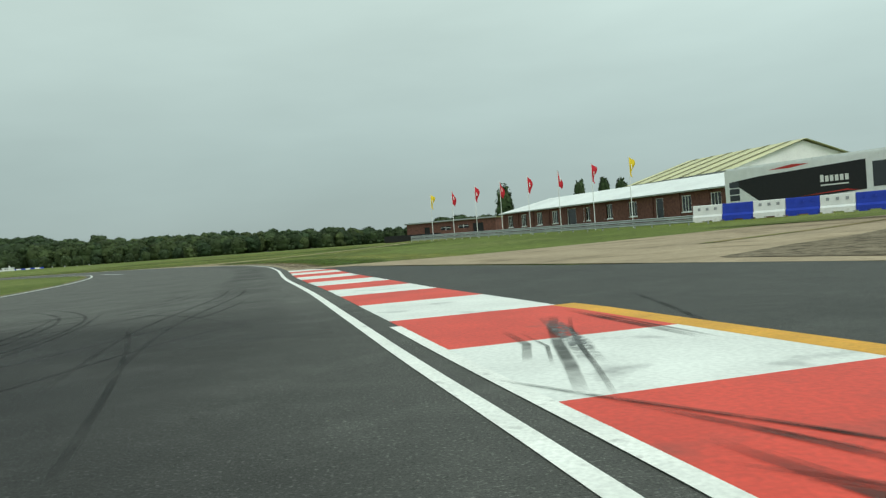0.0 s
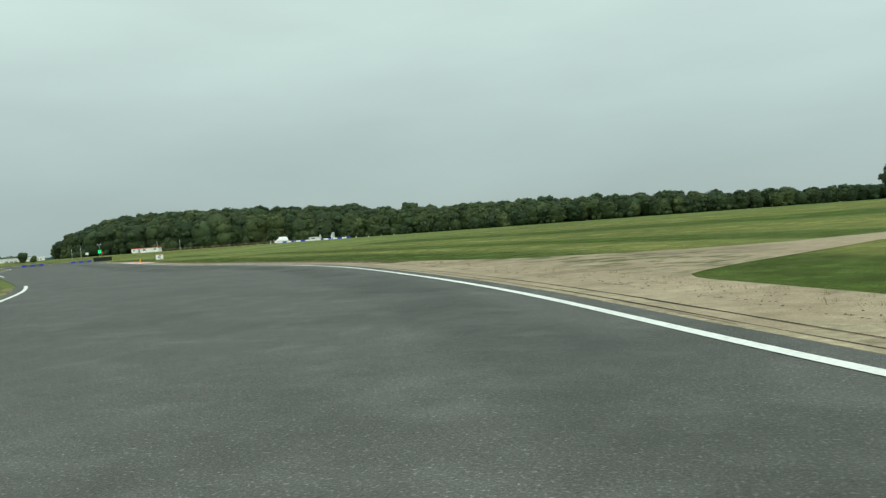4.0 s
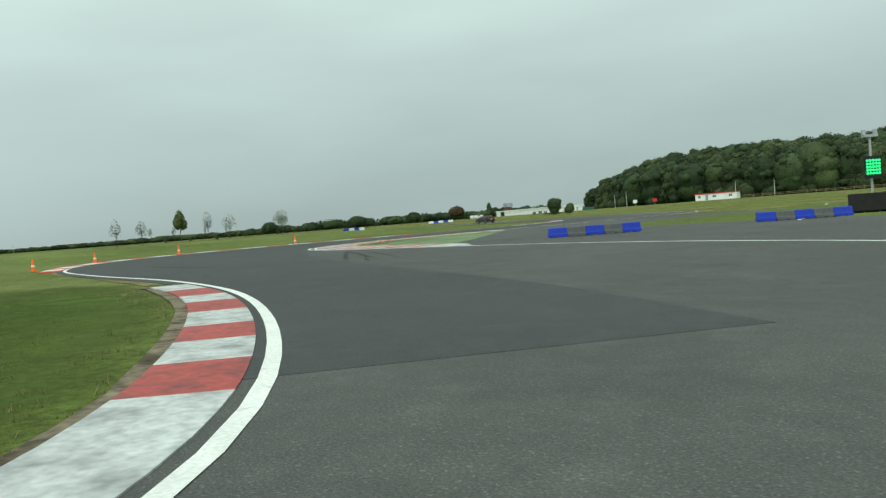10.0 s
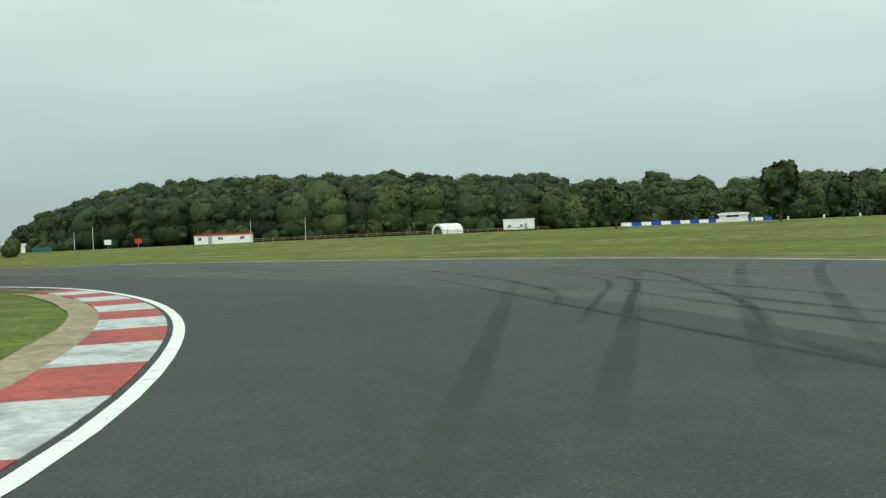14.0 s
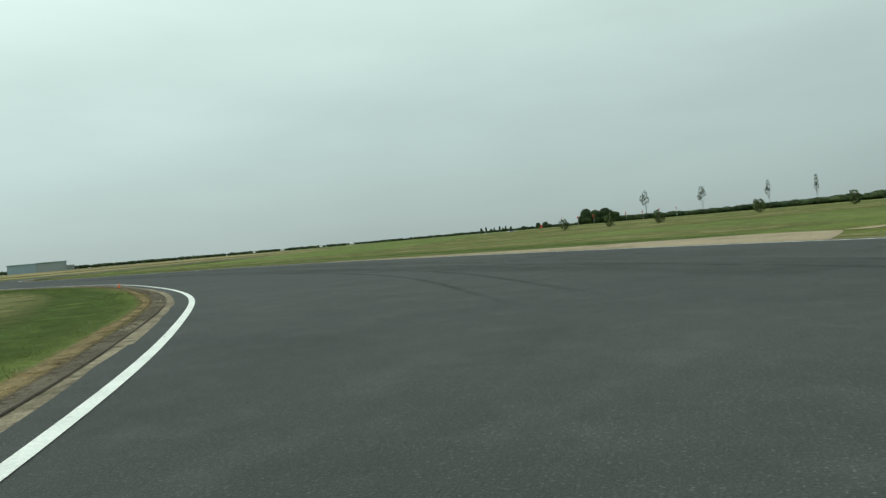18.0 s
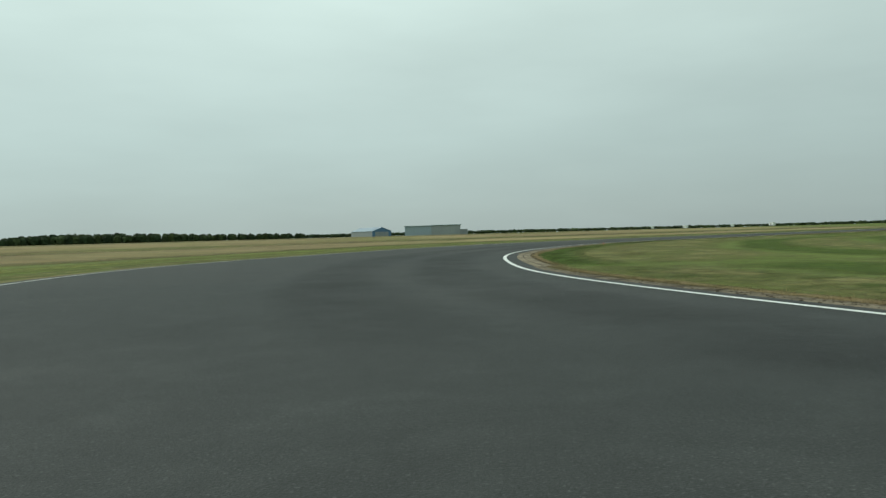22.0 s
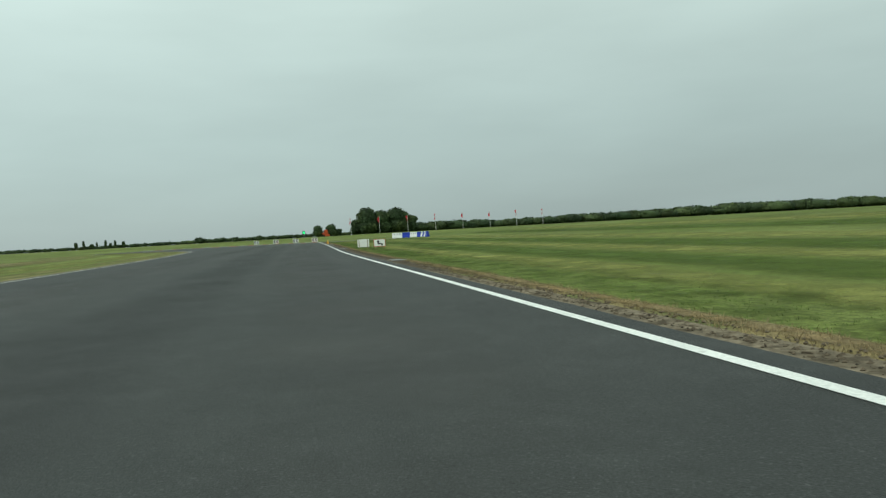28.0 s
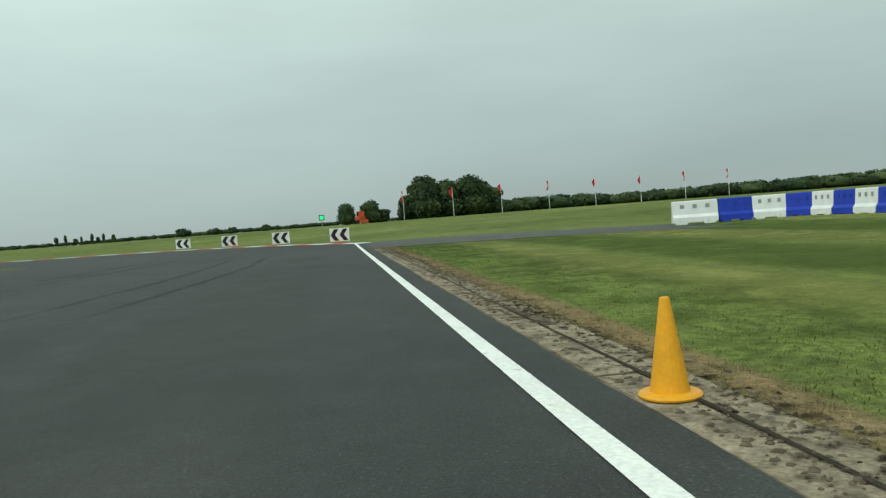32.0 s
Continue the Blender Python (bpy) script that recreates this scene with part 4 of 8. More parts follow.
for pts, w, pair in (
    ([(-199.5, 257), (-190.26, 241.11), (-187.7, 237.27), (-184.91, 235)], 0.08, 0), ([(-188.33, 236.15), (-186.48, 234.27), (-184.56, 231.33), (-183.65, 226.73)], 0.07, 0), ([(-186.6, 227.9), (-185.27, 225.3), (-184.49, 223.79), (-183.99, 222.8), (-183.4, 221.6), (-182.7, 219)], 0.09, 0), ([(-186.9, 226.2), (-185.9, 228), (-185.0, 231.06), (-183.69, 234.17), (-182.77, 236.76)], 0.05, 0),
    ([(-185.5, 223.6), (-185.27, 225.3), (-185.21, 227.1), (-185.04, 229.84), (-184.71, 233.51)], 0.06, 0), ([(-184.51, 226.24), (-183.64, 224.57), (-183.08, 222.89), (-182.6, 220.6)], 0.05, 0), ([(-184.8, 229.6), (-184.36, 228.35), (-183.38, 226.35), (-182.91, 224.64)], 0.05, 0.4),
    ([(-206, 266), (-202.23, 262.57), (-197.65, 256.04), (-194.84, 250.39), (-194.7, 247.01)], 0.09, 0), ([(-197, 260), (-195.72, 257.47), (-193.9, 254.34), (-193.71, 249.11), (-193.62, 245.8)], 0.08, 0.5), ([(-194.5, 259), (-193.44, 256.27), (-192.46, 250.87), (-192.06, 247.97), (-192.19, 244.88)], 0.1, 0), ([(-198.5, 263), (-197.07, 261.22), (-194.25, 257.69), (-191.66, 256.0), (-189.71, 253.32)], 0.08, 0.7),
    ([(-195, 255.4), (-192.98, 252.37), (-191.29, 250.51), (-190.46, 248.41)], 0.1, 0), ([(-191, 246), (-189.4, 241), (-188.3, 236)], 0.12, 1.4), ([(-193.6, 252), (-190.6, 246.6), (-188, 243.2), (-186.4, 238)], 0.12, 0.8), ([(-189.6, 251), (-187.2, 246.4), (-185.2, 240)], 0.1, 0.9),
    ([(-228, 272.6), (-221.93, 270.0), (-214.97, 265.9), (-211.97, 263.92), (-209.77, 262.22), (-207.93, 260.65), (-206.8, 259.43), (-205.4, 258)], 0.11, 0), ([(-217, 269), (-211.9, 265.97), (-209.15, 263.52), (-207.53, 262.13), (-206.49, 261.24), (-205.32, 260.01), (-203, 257.6)], 0.11, 0), ([(-218, 272), (-212.66, 269.05), (-209.68, 266.46), (-207.48, 264.78), (-205.7, 263.42), (-202, 260)], 0.12, 0.9),
    ([(-216, 270), (-212.7, 268.01), (-208.43, 264.45), (-206.44, 262.95), (-205.56, 262.19)], 0.08, 0), ([(-226, 276.2), (-216, 272.4), (-208, 267), (-201, 261)], 0.1, 1.3), ([(-252, 276), (-240, 276.6), (-226, 273.6), (-214, 267.6)], 0.12, 1.45), ([(-270, 269), (-262, 273), (-250, 275.4)], 0.12, 1.4),
    ([(-168.6, 203.4), (-165.97, 202.21), (-160.69, 198.9), (-157.61, 197.26), (-155.13, 196.07), (-153.31, 195.23), (-151.2, 194.1)], 0.12, 0), ([(-168, 190.9), (-166.81, 191.15), (-163.13, 191.97), (-161, 192.9)], 0.08, 0), ([(-165, 191.2), (-163.29, 191.29), (-160.25, 191.51), (-157.0, 191.91)], 0.11, 0), ([(-161, 199.4), (-158.49, 198.27), (-153.7, 196.23), (-151.41, 195.03), (-149.6, 194)], 0.1, 0), ([(-162, 200.3), (-158.52, 198.87), (-153.88, 197.19), (-150.4, 195.7)], 0.09, 0.7),
    ([(-176, 194), (-183, 199), (-188, 207), (-189.6, 215)], 0.1, 1.45),
    ([(-290, 263), (-280, 263.5), (-274, 262.2), (-268.6, 262.6)], 0.1, 0.8), ([(-300, 246), (-292, 255.5), (-283, 263), (-275, 268)], 0.11, 1.4), ([(-303, 243), (-297, 250), (-288, 257.6)], 0.09, 0.6), ([(-305, 236), (-298, 244.5), (-290, 251.5), (-280, 257.6)], 0.12, 1.45), ([(-306, 246), (-300, 252), (-293, 259.5)], 0.1, 1.2),
    ([(-317.6, 202), (-316.19, 205.83), (-314.09, 211.5), (-313.42, 213.97), (-312.44, 217.19), (-312.1, 218.66), (-311.5, 220.48), (-310, 224)], 0.07, 0), ([(-320.6, 205), (-318.79, 209.23), (-315.71, 215.23), (-314.39, 217.98), (-313.73, 219.57), (-312.2, 222.8)], 0.08, 0), ([(-321.4, 205.5), (-319.46, 209.49), (-316.49, 214.58), (-315.55, 217.27), (-314.93, 219.03), (-313.4, 222.4)], 0.07, 0),
    ([(-317, 203), (-316.19, 205.83), (-314.72, 209.33), (-313.77, 211.99), (-312.49, 214.95), (-311.7, 216.77), (-310.2, 219.5)], 0.06, 0), ([(-319, 210), (-316.91, 212.88), (-313.66, 216.49), (-312.63, 217.79), (-311.2, 219.4)], 0.06, 0), ([(-318.65, 204.64), (-318.43, 208.39), (-317.44, 212.07), (-316.08, 214.92)], 0.06, 0), ([(-322, 204), (-319.4, 211), (-316.4, 217.4), (-313, 225)], 0.09, 1.4),
    ([(-325.2, 183.6), (-324.38, 186.35), (-323.16, 189.97), (-321.78, 193.5), (-320.4, 196.5)], 0.06, 0), ([(-325.4, 183.6), (-324.87, 186.02), (-323.75, 191.03), (-323.14, 194.1), (-322.07, 196.55), (-321.2, 198.4)], 0.06, 0), ([(-326.4, 187), (-325.48, 190.07), (-324.59, 193.73), (-324.15, 195.61), (-323.6, 198.4)], 0.06, 0), ([(-325.2, 195), (-324.18, 196.3), (-323.27, 197.36), (-322.54, 198.16), (-321.6, 199.2)], 0.09, 0), ([(-326.2, 191), (-325.38, 193.98), (-324.6, 196.9), (-323.6, 199.4)], 0.07, 0),
    ([(-440, 137.4), (-435.99, 137.22), (-427.53, 136.76), (-425.13, 136.63), (-422.0, 136.45)], 0.1, 0), ([(-438, 139), (-435.42, 138.31), (-430.33, 137.13), (-426.54, 136.77)], 0.07, 0), ([(-427, 137.6), (-424.47, 137.04), (-423.05, 136.68), (-421.4, 136.35)], 0.05, 0), ([(-430.4, 141.2), (-428.88, 140.8), (-426.66, 140.22), (-424.85, 139.87), (-423.4, 139.46), (-420.6, 138.6)], 0.1, 0), ([(-432, 136.2), (-429.3, 135.38), (-427.29, 134.6), (-424.4, 133.9)], 0.09, 0),
    ([(-431, 138.8), (-428.12, 138.66), (-424.67, 138.28), (-421.6, 138.0)], 0.06, 0), ([(-431, 136.6), (-427.64, 136.43), (-424.22, 136.21), (-421.2, 136.05)], 0.05, 0),
    ([(-516, 141.3), (-513.56, 140.49), (-511.69, 139.91), (-510.58, 139.42), (-508.6, 138.8)], 0.08, 0), ([(-560, 135), (-580, 137), (-600, 137.5)], 0.1, 1.45), ([(-600, 139.5), (-612, 141), (-622, 141.4)], 0.12, 1.45), ([(-606, 133), (-617, 136), (-628, 137)], 0.12, 1.4),
    ([(-9, 50), (-7, 54), (-4.5, 59)], 0.1, 0), ([(-13, 31), (-8.2, 30.4), (-4.8, 33), (-3.2, 38)], 0.08, 0), ([(-0.4, 30.6), (-2.61, 27.3), (-3.03, 24.86), (-3.6, 22.55), (-5.4, 21.6)], 0.07, 0), ([(0.66, 23.51), (-1.74, 24.39), (-3.66, 23.71), (-6, 22)], 0.06, 0), ([(0.6, 21), (-0.22, 19.36), (-0.44, 17.08), (-0.9, 14.6)], 0.07, 0),
    ([(-1.6, 34), (-3.17, 31.93), (-5.27, 28.95), (-7.6, 27.6)], 0.08, 0), ([(-1.6, 21.6), (-0.91, 19.8), (0.36, 15.73), (1.2, 12.6)], 0.07, 0), ([(-2, 33), (-1.42, 29.9), (-0.76, 21.14), (0.24, 15.79)], 0.08, 0.5), ([(-4, 27), (-2.6, 22), (-2.0, 17), (-2.2, 13)], 0.08, 0.9), ([(-9, 26), (-5, 24.6), (-1, 25.6), (1, 28)], 0.07, 0.4),
    ([(-12, 24), (-7, 25.8), (-2, 24.4), (0.8, 20)], 0.08, 0), ([(-10, 21), (-5.6, 23.6), (-3.2, 28), (-3.6, 33)], 0.08, 0.4), ([(-8, 17), (-4.6, 19.4), (-2.4, 23), (-1.2, 29)], 0.08, 0), ([(-7, 30), (-4, 26), (-2.4, 20), (-2.6, 15)], 0.08, 0.5), ([(-4, 13), (-1.8, 17), (-0.6, 23), (-0.8, 28)], 0.07, 0),
    ([(6.7, 21), (6.6, 20.03), (6.46, 18.19), (6.12, 15.72)], 0.1, 0),
):
    near = pts[0][0] > -20
    skid(pts, 0.6 * w if near else w, 0.0062 if pts[0][0] < 5 else 0.002, pair, M_SKID_LANE if near else None)
for pts in ([(-191.0, 262), (-191.63, 255.33), (-192.25, 246.71), (-192.5, 241.6)], [(-193.9, 258), (-193.76, 252.66), (-193.6, 246.9), (-193.5, 240.6)], [(-188.4, 262), (-189.83, 256.61), (-191.1, 247.8), (-191.7, 241.6)], [(-196.4, 254), (-195.86, 250.65), (-194.8, 244.25), (-194.2, 240.4)]):
    skid(pts, 0.15, 0.0058, 0, M_WORN)
for pts, w in (([(4.9, 18.4), (4.72, 17.4), (4.56, 16.8), (4.4, 15), (4.2, 13.6)], 0.09), ([(4.1, 17.2), (4.3, 16.2), (4.05, 15)], 0.07), ([(4.2, 13.4), (4.45, 12.7), (4.65, 12)], 0.05), ([(4.3, 13.4), (4.57, 12.9), (4.9, 12.4), (5.4, 11.2)], 0.07),
               ([(3.6, 14.5), (3.95, 13.9), (4.3, 13.5), (5, 12.6), (6.2, 10.6)], 0.05), ([(5.2, 18.9), (5.5, 17.2), (5.8, 15.6)], 0.1), ([(4.5, 12.4), (5.0, 11), (5.4, 9)], 0.08), ([(4.3, 11.4), (5.2, 10.2), (6.6, 8.9)], 0.06), ([(4.6, 10.8), (5.6, 9.6), (7.0, 8.2)], 0.05), ([(4.4, 12.0), (5.6, 10.8), (6.9, 9.9)], 0.05), ([(5.4, 18.2), (5.9, 17.6), (6.5, 17.2)], 0.12)):
    skid(pts, w * 0.8, 0.0125, 0, M_SKID_PAINT)
    skid([(x + 0.16, y - 0.25) for x, y in pts], w * 0.35, 0.0125, 0, M_SKID_PAINT)
for pts, w in (([(5.49, 16.28), (5.61, 15.6), (5.62, 15.2), (5.64, 14.61)], 0.2), ([(3.67, 14.86), (3.98, 15.38), (4.25, 15.76), (4.55, 16.2)], 0.16), ([(4.76, 18.34), (4.74, 16.55), (4.58, 14.74)], 0.14)):
    skid(pts, w, 0.0135, 0, M_SCRAPE)

# ---- verges ----


def slabs(p, a, b, length, root_label, z=0.0, seed=2, material=None):
    """Rows of concrete slabs beside the track, each with its own edges."""
    r = random.Random(seed)
    mid = p[len(p) // 2]
    root = thing("concrete_verge", pose(*mid.tolist(), 0), root_label, "verge", kind="structure")
    s = np.r_[0, np.cumsum(np.linalg.norm(np.diff(p, axis=0), axis=1))]
    nn = normals(p)
    u = 0.0
    while u < s[-1] - 0.5:
        v = min(u + length * r.uniform(0.9, 1.1), s[-1])
        t = np.array([u + 0.02, v - 0.02])
        q = np.stack([np.interp(t, s, p[:, 0]), np.interp(t, s, p[:, 1])], 1) - mid
        nq = np.stack([np.interp(t, s, nn[:, 0]), np.interp(t, s, nn[:, 1])], 1)
        dz = r.uniform(-0.006, 0.006)
        c = [q[0] + nq[0] * a, q[0] + nq[0] * b, q[1] + nq[1] * b, q[1] + nq[1] * a]
        cen = sum(c) / 4
        top = [(*(x + (cen - x) * 0.012), z + dz) for x in c]
        low = [(*x, z + dz - 0.012) for x in c] + [(*x, z - 0.06) for x in c]
        fs = [(0, 1, 2, 3)] + [(i, i + 4, (i + 1) % 4 + 4, (i + 1) % 4) for i in range(4)] + [(i + 4, i + 8, (i + 1) % 4 + 8, (i + 1) % 4 + 4) for i in range(4)]
        if b < a:
            fs = [f[::-1] for f in fs]
        part("slab", (top + low, fs), material or M_SLAB, root)
        u = v
    return root


v1 = cut(RIGHT, (-3.2, 47.5), (-16, 88))
v2 = cut(RIGHT, (-16, 88), (-77, 151.2))
v3 = cut(RIGHT, (-95.5, 168.2), (-124, 193))
v4 = cut(RIGHT, (-181, 240), (-300, 255))
v5 = cut(RIGHT, (-300, 255), (-349, 165))
v6 = cut(RIGHT, (-349, 165), (-415, 140.7))
v7 = cut(RIGHT, (-415, 140.7), (-622, 146.8))
for k, (p, w1, w2) in enumerate(((v1, 2.2, 2.7), (v2, 2.0, 2.5), (v3, 1.7, 2.2), (v4, 0.9, 1.6), (v5, 0.8, 1.4), (v6, 1.2, 1.45), (v7, 0.8, 1.2))):
    verge(p, 0.3, w2, -0.022, -0.012, M_GRASS_DRY if k > 2 else M_SOIL, "verge", "dry grass and bare earth beside the track", 0.3, k + 5)
    verge(p, 0.35, w1, -0.014, -0.004, M_SOIL if k > 2 else M_SAND, "verge", "bare dusty earth beside the asphalt", 0.22, k + 20)


def joint(p, a, w, label, seed):
    """A dark earth-filled joint of uneven width between rows of slabs."""
    r = np.random.RandomState(seed)
    n = len(p)
    k = np.clip(1 + 0.6 * np.convolve(r.randn(n + 6), np.ones(4) / 4, "same")[3:-3], 0.3, 2.2) * w / 2
    o = a + 0.006 * np.convolve(r.randn(n + 6), np.ones(3) / 3, "same")[3:-3]
    return flat("slab_joint", ribbon(p, o - k, o + k, 0.0045), M_JOINT, label, "verge")


slabs(v1, 0.48, 0.76, 3.2, "dusty concrete slabs beside the track", -0.003, 12)
slabs(v1, 0.79, 1.3, 3.2, "dusty broad concrete slabs beside the track", -0.004, 13)
slabs(v2, 0.44, 0.6, 3.0, "narrow weathered concrete edging beside the track", -0.002, 3)
slabs(v2, 0.63, 0.92, 3.0, "weathered concrete slabs beside the track", -0.002, 4)
slabs(v2, 0.95, 1.5, 3.0, "weathered broad concrete slabs beside the track", -0.003, 8)
for p, offs in ((v1, (0.775,)), (v2, (0.615, 0.935))):
    for o in offs:
        joint(p, o, 0.026, "dark earthy joint between concrete slabs", int(o * 100))
v7s = cut(RIGHT, (-498, 142.7), (-620, 146.7))
for p, m_, k in ((cut(RIGHT, (-498, 142.7), (-562, 144.6)), M_SLAB_E, 15), (cut(RIGHT, (-562, 144.6), (-620, 146.7)), M_SLAB_D, 17)):
    slabs(p, 0.44, 0.71, 2.8, "narrow weathered concrete slabs along the straight", -0.003, k, m_)
    slabs(p, 0.74, 0.98, 2.8, "soiled concrete slabs along the straight", -0.006, k + 1, m_)
joint(v7s, 0.725, 0.026, "dark earthy joint between concrete slabs", 72)
v6s, v6e = cut(RIGHT, (-349, 165), (-387.6, 141.4)), cut(RIGHT, (-387.6, 141.4), (-425, 140.9))
for p, m_, k in ((v6s, M_SLAB_D, 5), (v6e, M_SLAB_E, 25)):
    slabs(p, 0.52, 0.79, 2.4, "weathered concrete slabs round a bend", -0.002, k, m_)
    slabs(p, 0.82, 1.12, 2.4, "broad weathered concrete slabs round a bend", -0.002, k + 1, m_)
joint(v6e, 0.805, 0.034, "dark earthy joint between concrete slabs", 62)
joint(v6e, 1.135, 0.034, "dark earthy edge of the concrete slabs", 63)
for p, m_ in ((v6s, "dark asphalt margin beside the concrete"), (v6e, "dark asphalt margin beside worn concrete")):
    verge(p, 0.3, 0.53, -0.001, -0.001, M_ASPHALT_DARK, "road_margin", m_, 0.03, 71, "road")
joint(v6s, 0.805, 0.03, "dark earthy joint between concrete slabs", 61)
l1 = cut(LEFT, (-6, -30), (-49, 112))
l2 = cut(LEFT, (-72, 131), (-131, 183))
l3 = cut(LEFT, (-150, 188.5), (-186, 194))
l4 = cut(LEFT, (-195, 226), (-196.2, 238))
l5 = cut(LEFT, (-208, 255), (-252, 262.4))
l6 = cut(LEFT, (-252, 262.4), (-331, 166.5))
l7 = cut(LEFT, (-331, 166.5), (-640, 103))
for k, (p, w1, w2) in enumerate(((l1, 0.5, 0.9), (l2, 0.5, 0.9), (l3, 0.45, 0.7), (l4, 0.9, 1.6), (l5, 0.8, 1.3), (l6, 1.0, 1.25), (l7, 0.6, 1.3))):
    verge(p, -0.3, -w2, -0.022, -0.012, M_GRASS_DRY, "verge", "dry grass beside the track", 0.3, k + 40)
    verge(p, -0.35, -w1, -0.014, -0.004, M_SOIL, "verge", "bare earth beside the asphalt", 0.2, k + 60)
l6s = cut(LEFT, (-252, 262.4), (-322, 186))
slabs(l6s, -0.4, -0.64, 2.2, "weathered concrete slabs beside a left-hand bend", -0.002, 7, M_SLAB_D)
slabs(l6s, -0.68, -1.0, 2.6, "soiled concrete slabs beside a left-hand bend", -0.005, 9, M_SLAB_E)
joint(l6s, -0.66, 0.034, "dark earthy joint between concrete slabs", 66)


def drape(name, outline, material, label, lift=0.03, cell=0.8, category="ground", z=None):
    """A thin cover that follows the land inside an outline."""
    o = np.array(outline, float)
    a, b = o, np.roll(o, -1, 0)
    xs, ys = np.arange(o[:, 0].min() - cell, o[:, 0].max() + 2 * cell, cell), np.arange(o[:, 1].min() - cell, o[:, 1].max() + 2 * cell, cell)
    X, Y = np.meshgrid(xs, ys)
    P = np.stack([X.ravel(), Y.ravel()], 1)
    ins = np.zeros(len(P), bool)
    for (x0, y0), (x1, y1) in zip(a, b):
        c = (y0 > P[:, 1]) != (y1 > P[:, 1])
        ins ^= c & (P[:, 0] < (x1 - x0) * (P[:, 1] - y0) / (y1 - y0 + 1e-12) + x0)
    out = np.where(~ins)[0]
    best, pos = np.full(len(out), 1e9), P[out].copy()
    for q0, q1 in zip(a, b):
        d = q1 - q0
        t = np.clip(((P[out] - q0) @ d) / (d @ d), 0, 1)
        c = q0 + t[:, None] * d
        e = np.linalg.norm(P[out] - c, axis=1)
        m = e < best
        best[m], pos[m] = e[m], c[m]
    P[out] = pos
    ii = np.arange(len(P)).reshape(X.shape)
    f = np.stack([ii[:-1, :-1], ii[:-1, 1:], ii[1:, 1:], ii[1:, :-1]], -1).reshape(-1, 4)
    f = f[ins[f].any(1)]
    used, inv = np.unique(f, return_inverse=True)
    P = P[used]
    Z = rise(P[:, 0], P[:, 1]) + lift
    return flat(name, (np.c_[P, Z].tolist(), inv.reshape(-1, 4).tolist()), material, label, category)


drape("gravel_area", [(12.8, 23.2), (16.6, 17.8), (26, 4), (52, 0), (60, 30), (40, 52), (26, 58), (14, 56), (6, 53.6), (1.5, 53.4), (-2.6, 53.0), (-2.9, 50.6), (0.2, 49.6), (4.6, 41), (8.4, 32.6)], M_SAND, "dusty gravel yard behind the run-off")
drape("gravel_area", [(-16.5, 93.4), (-17.0, 94.9), (-17.9, 96.4), (-18.9, 98.0), (-19.4, 99.1), (-19.1, 100.1), (-18.4, 101.4), (-17.3, 103.1), (-15.0, 106.6), (-8, 110.2), (4, 114), (3, 116), (-8, 112.4), (-14.4, 109.9), (-17, 108.7), (-20, 108.4), (-25.4, 109.8), (-30.4, 113.4)] + offset(cut(RIGHT, (-18.6, 92.0), (-31.6, 111.5)), 0.55)[::-1].tolist(), M_SAND, "dusty gravel service road crossing the grass", 0.02, 0.5)
gap = cut(RIGHT, (-294, 261.5), (-317, 231.5))
reach = np.interp(np.linspace(0, 1, len(gap)), [0, 0.1, 0.2, 0.45, 1], [0.6, 7.0, 7.6, 4.0, 0.6])
drape("gravel_area", np.concatenate([offset(gap, 0.4), (gap + normals(gap) * reach[:, None])[::-1]]).tolist(), M_SAND, "dusty gravel gap in the grass")

def swathe(p, a, b, material, label, seed, lift=0.02, wob=0.4, name="grass_band", category="grass", level=None):
    """A band of grass along the track, laid over the land."""
    r = np.random.RandomState(seed)
    n = len(p)
    k1, k2 = (np.convolve(r.randn(n + 12), np.ones(9) / 9, "same")[6:-6] * wob for _ in range(2))
    nn = normals(p)
    rows = []
    for f in np.linspace(0, 1, 5):
        q = p + nn * ((a + k1) * (1 - f) + (b + k2) * f)[:, None]
        rows.append(np.c_[q, rise(q[:, 0], q[:, 1]) + lift if level is None else np.full(n, level)])
    v = np.concatenate(rows)
    f = [(r_ * n + i, r_ * n + i + 1, (r_ + 1) * n + i + 1, (r_ + 1) * n + i) for r_ in range(4) for i in range(n - 1)]
    ob = flat(name, (v.tolist(), f if b < a else [q[::-1] for q in f]), material, label, category)
    end = np.minimum(1, np.minimum(np.arange(n), np.arange(n)[::-1]) / 4)
    ob.data.attributes.new("fade", "FLOAT", "POINT").data.foreach_set("value", np.concatenate([w * end for w in (0, 0.85, 1, 0.85, 0)]))
    return ob


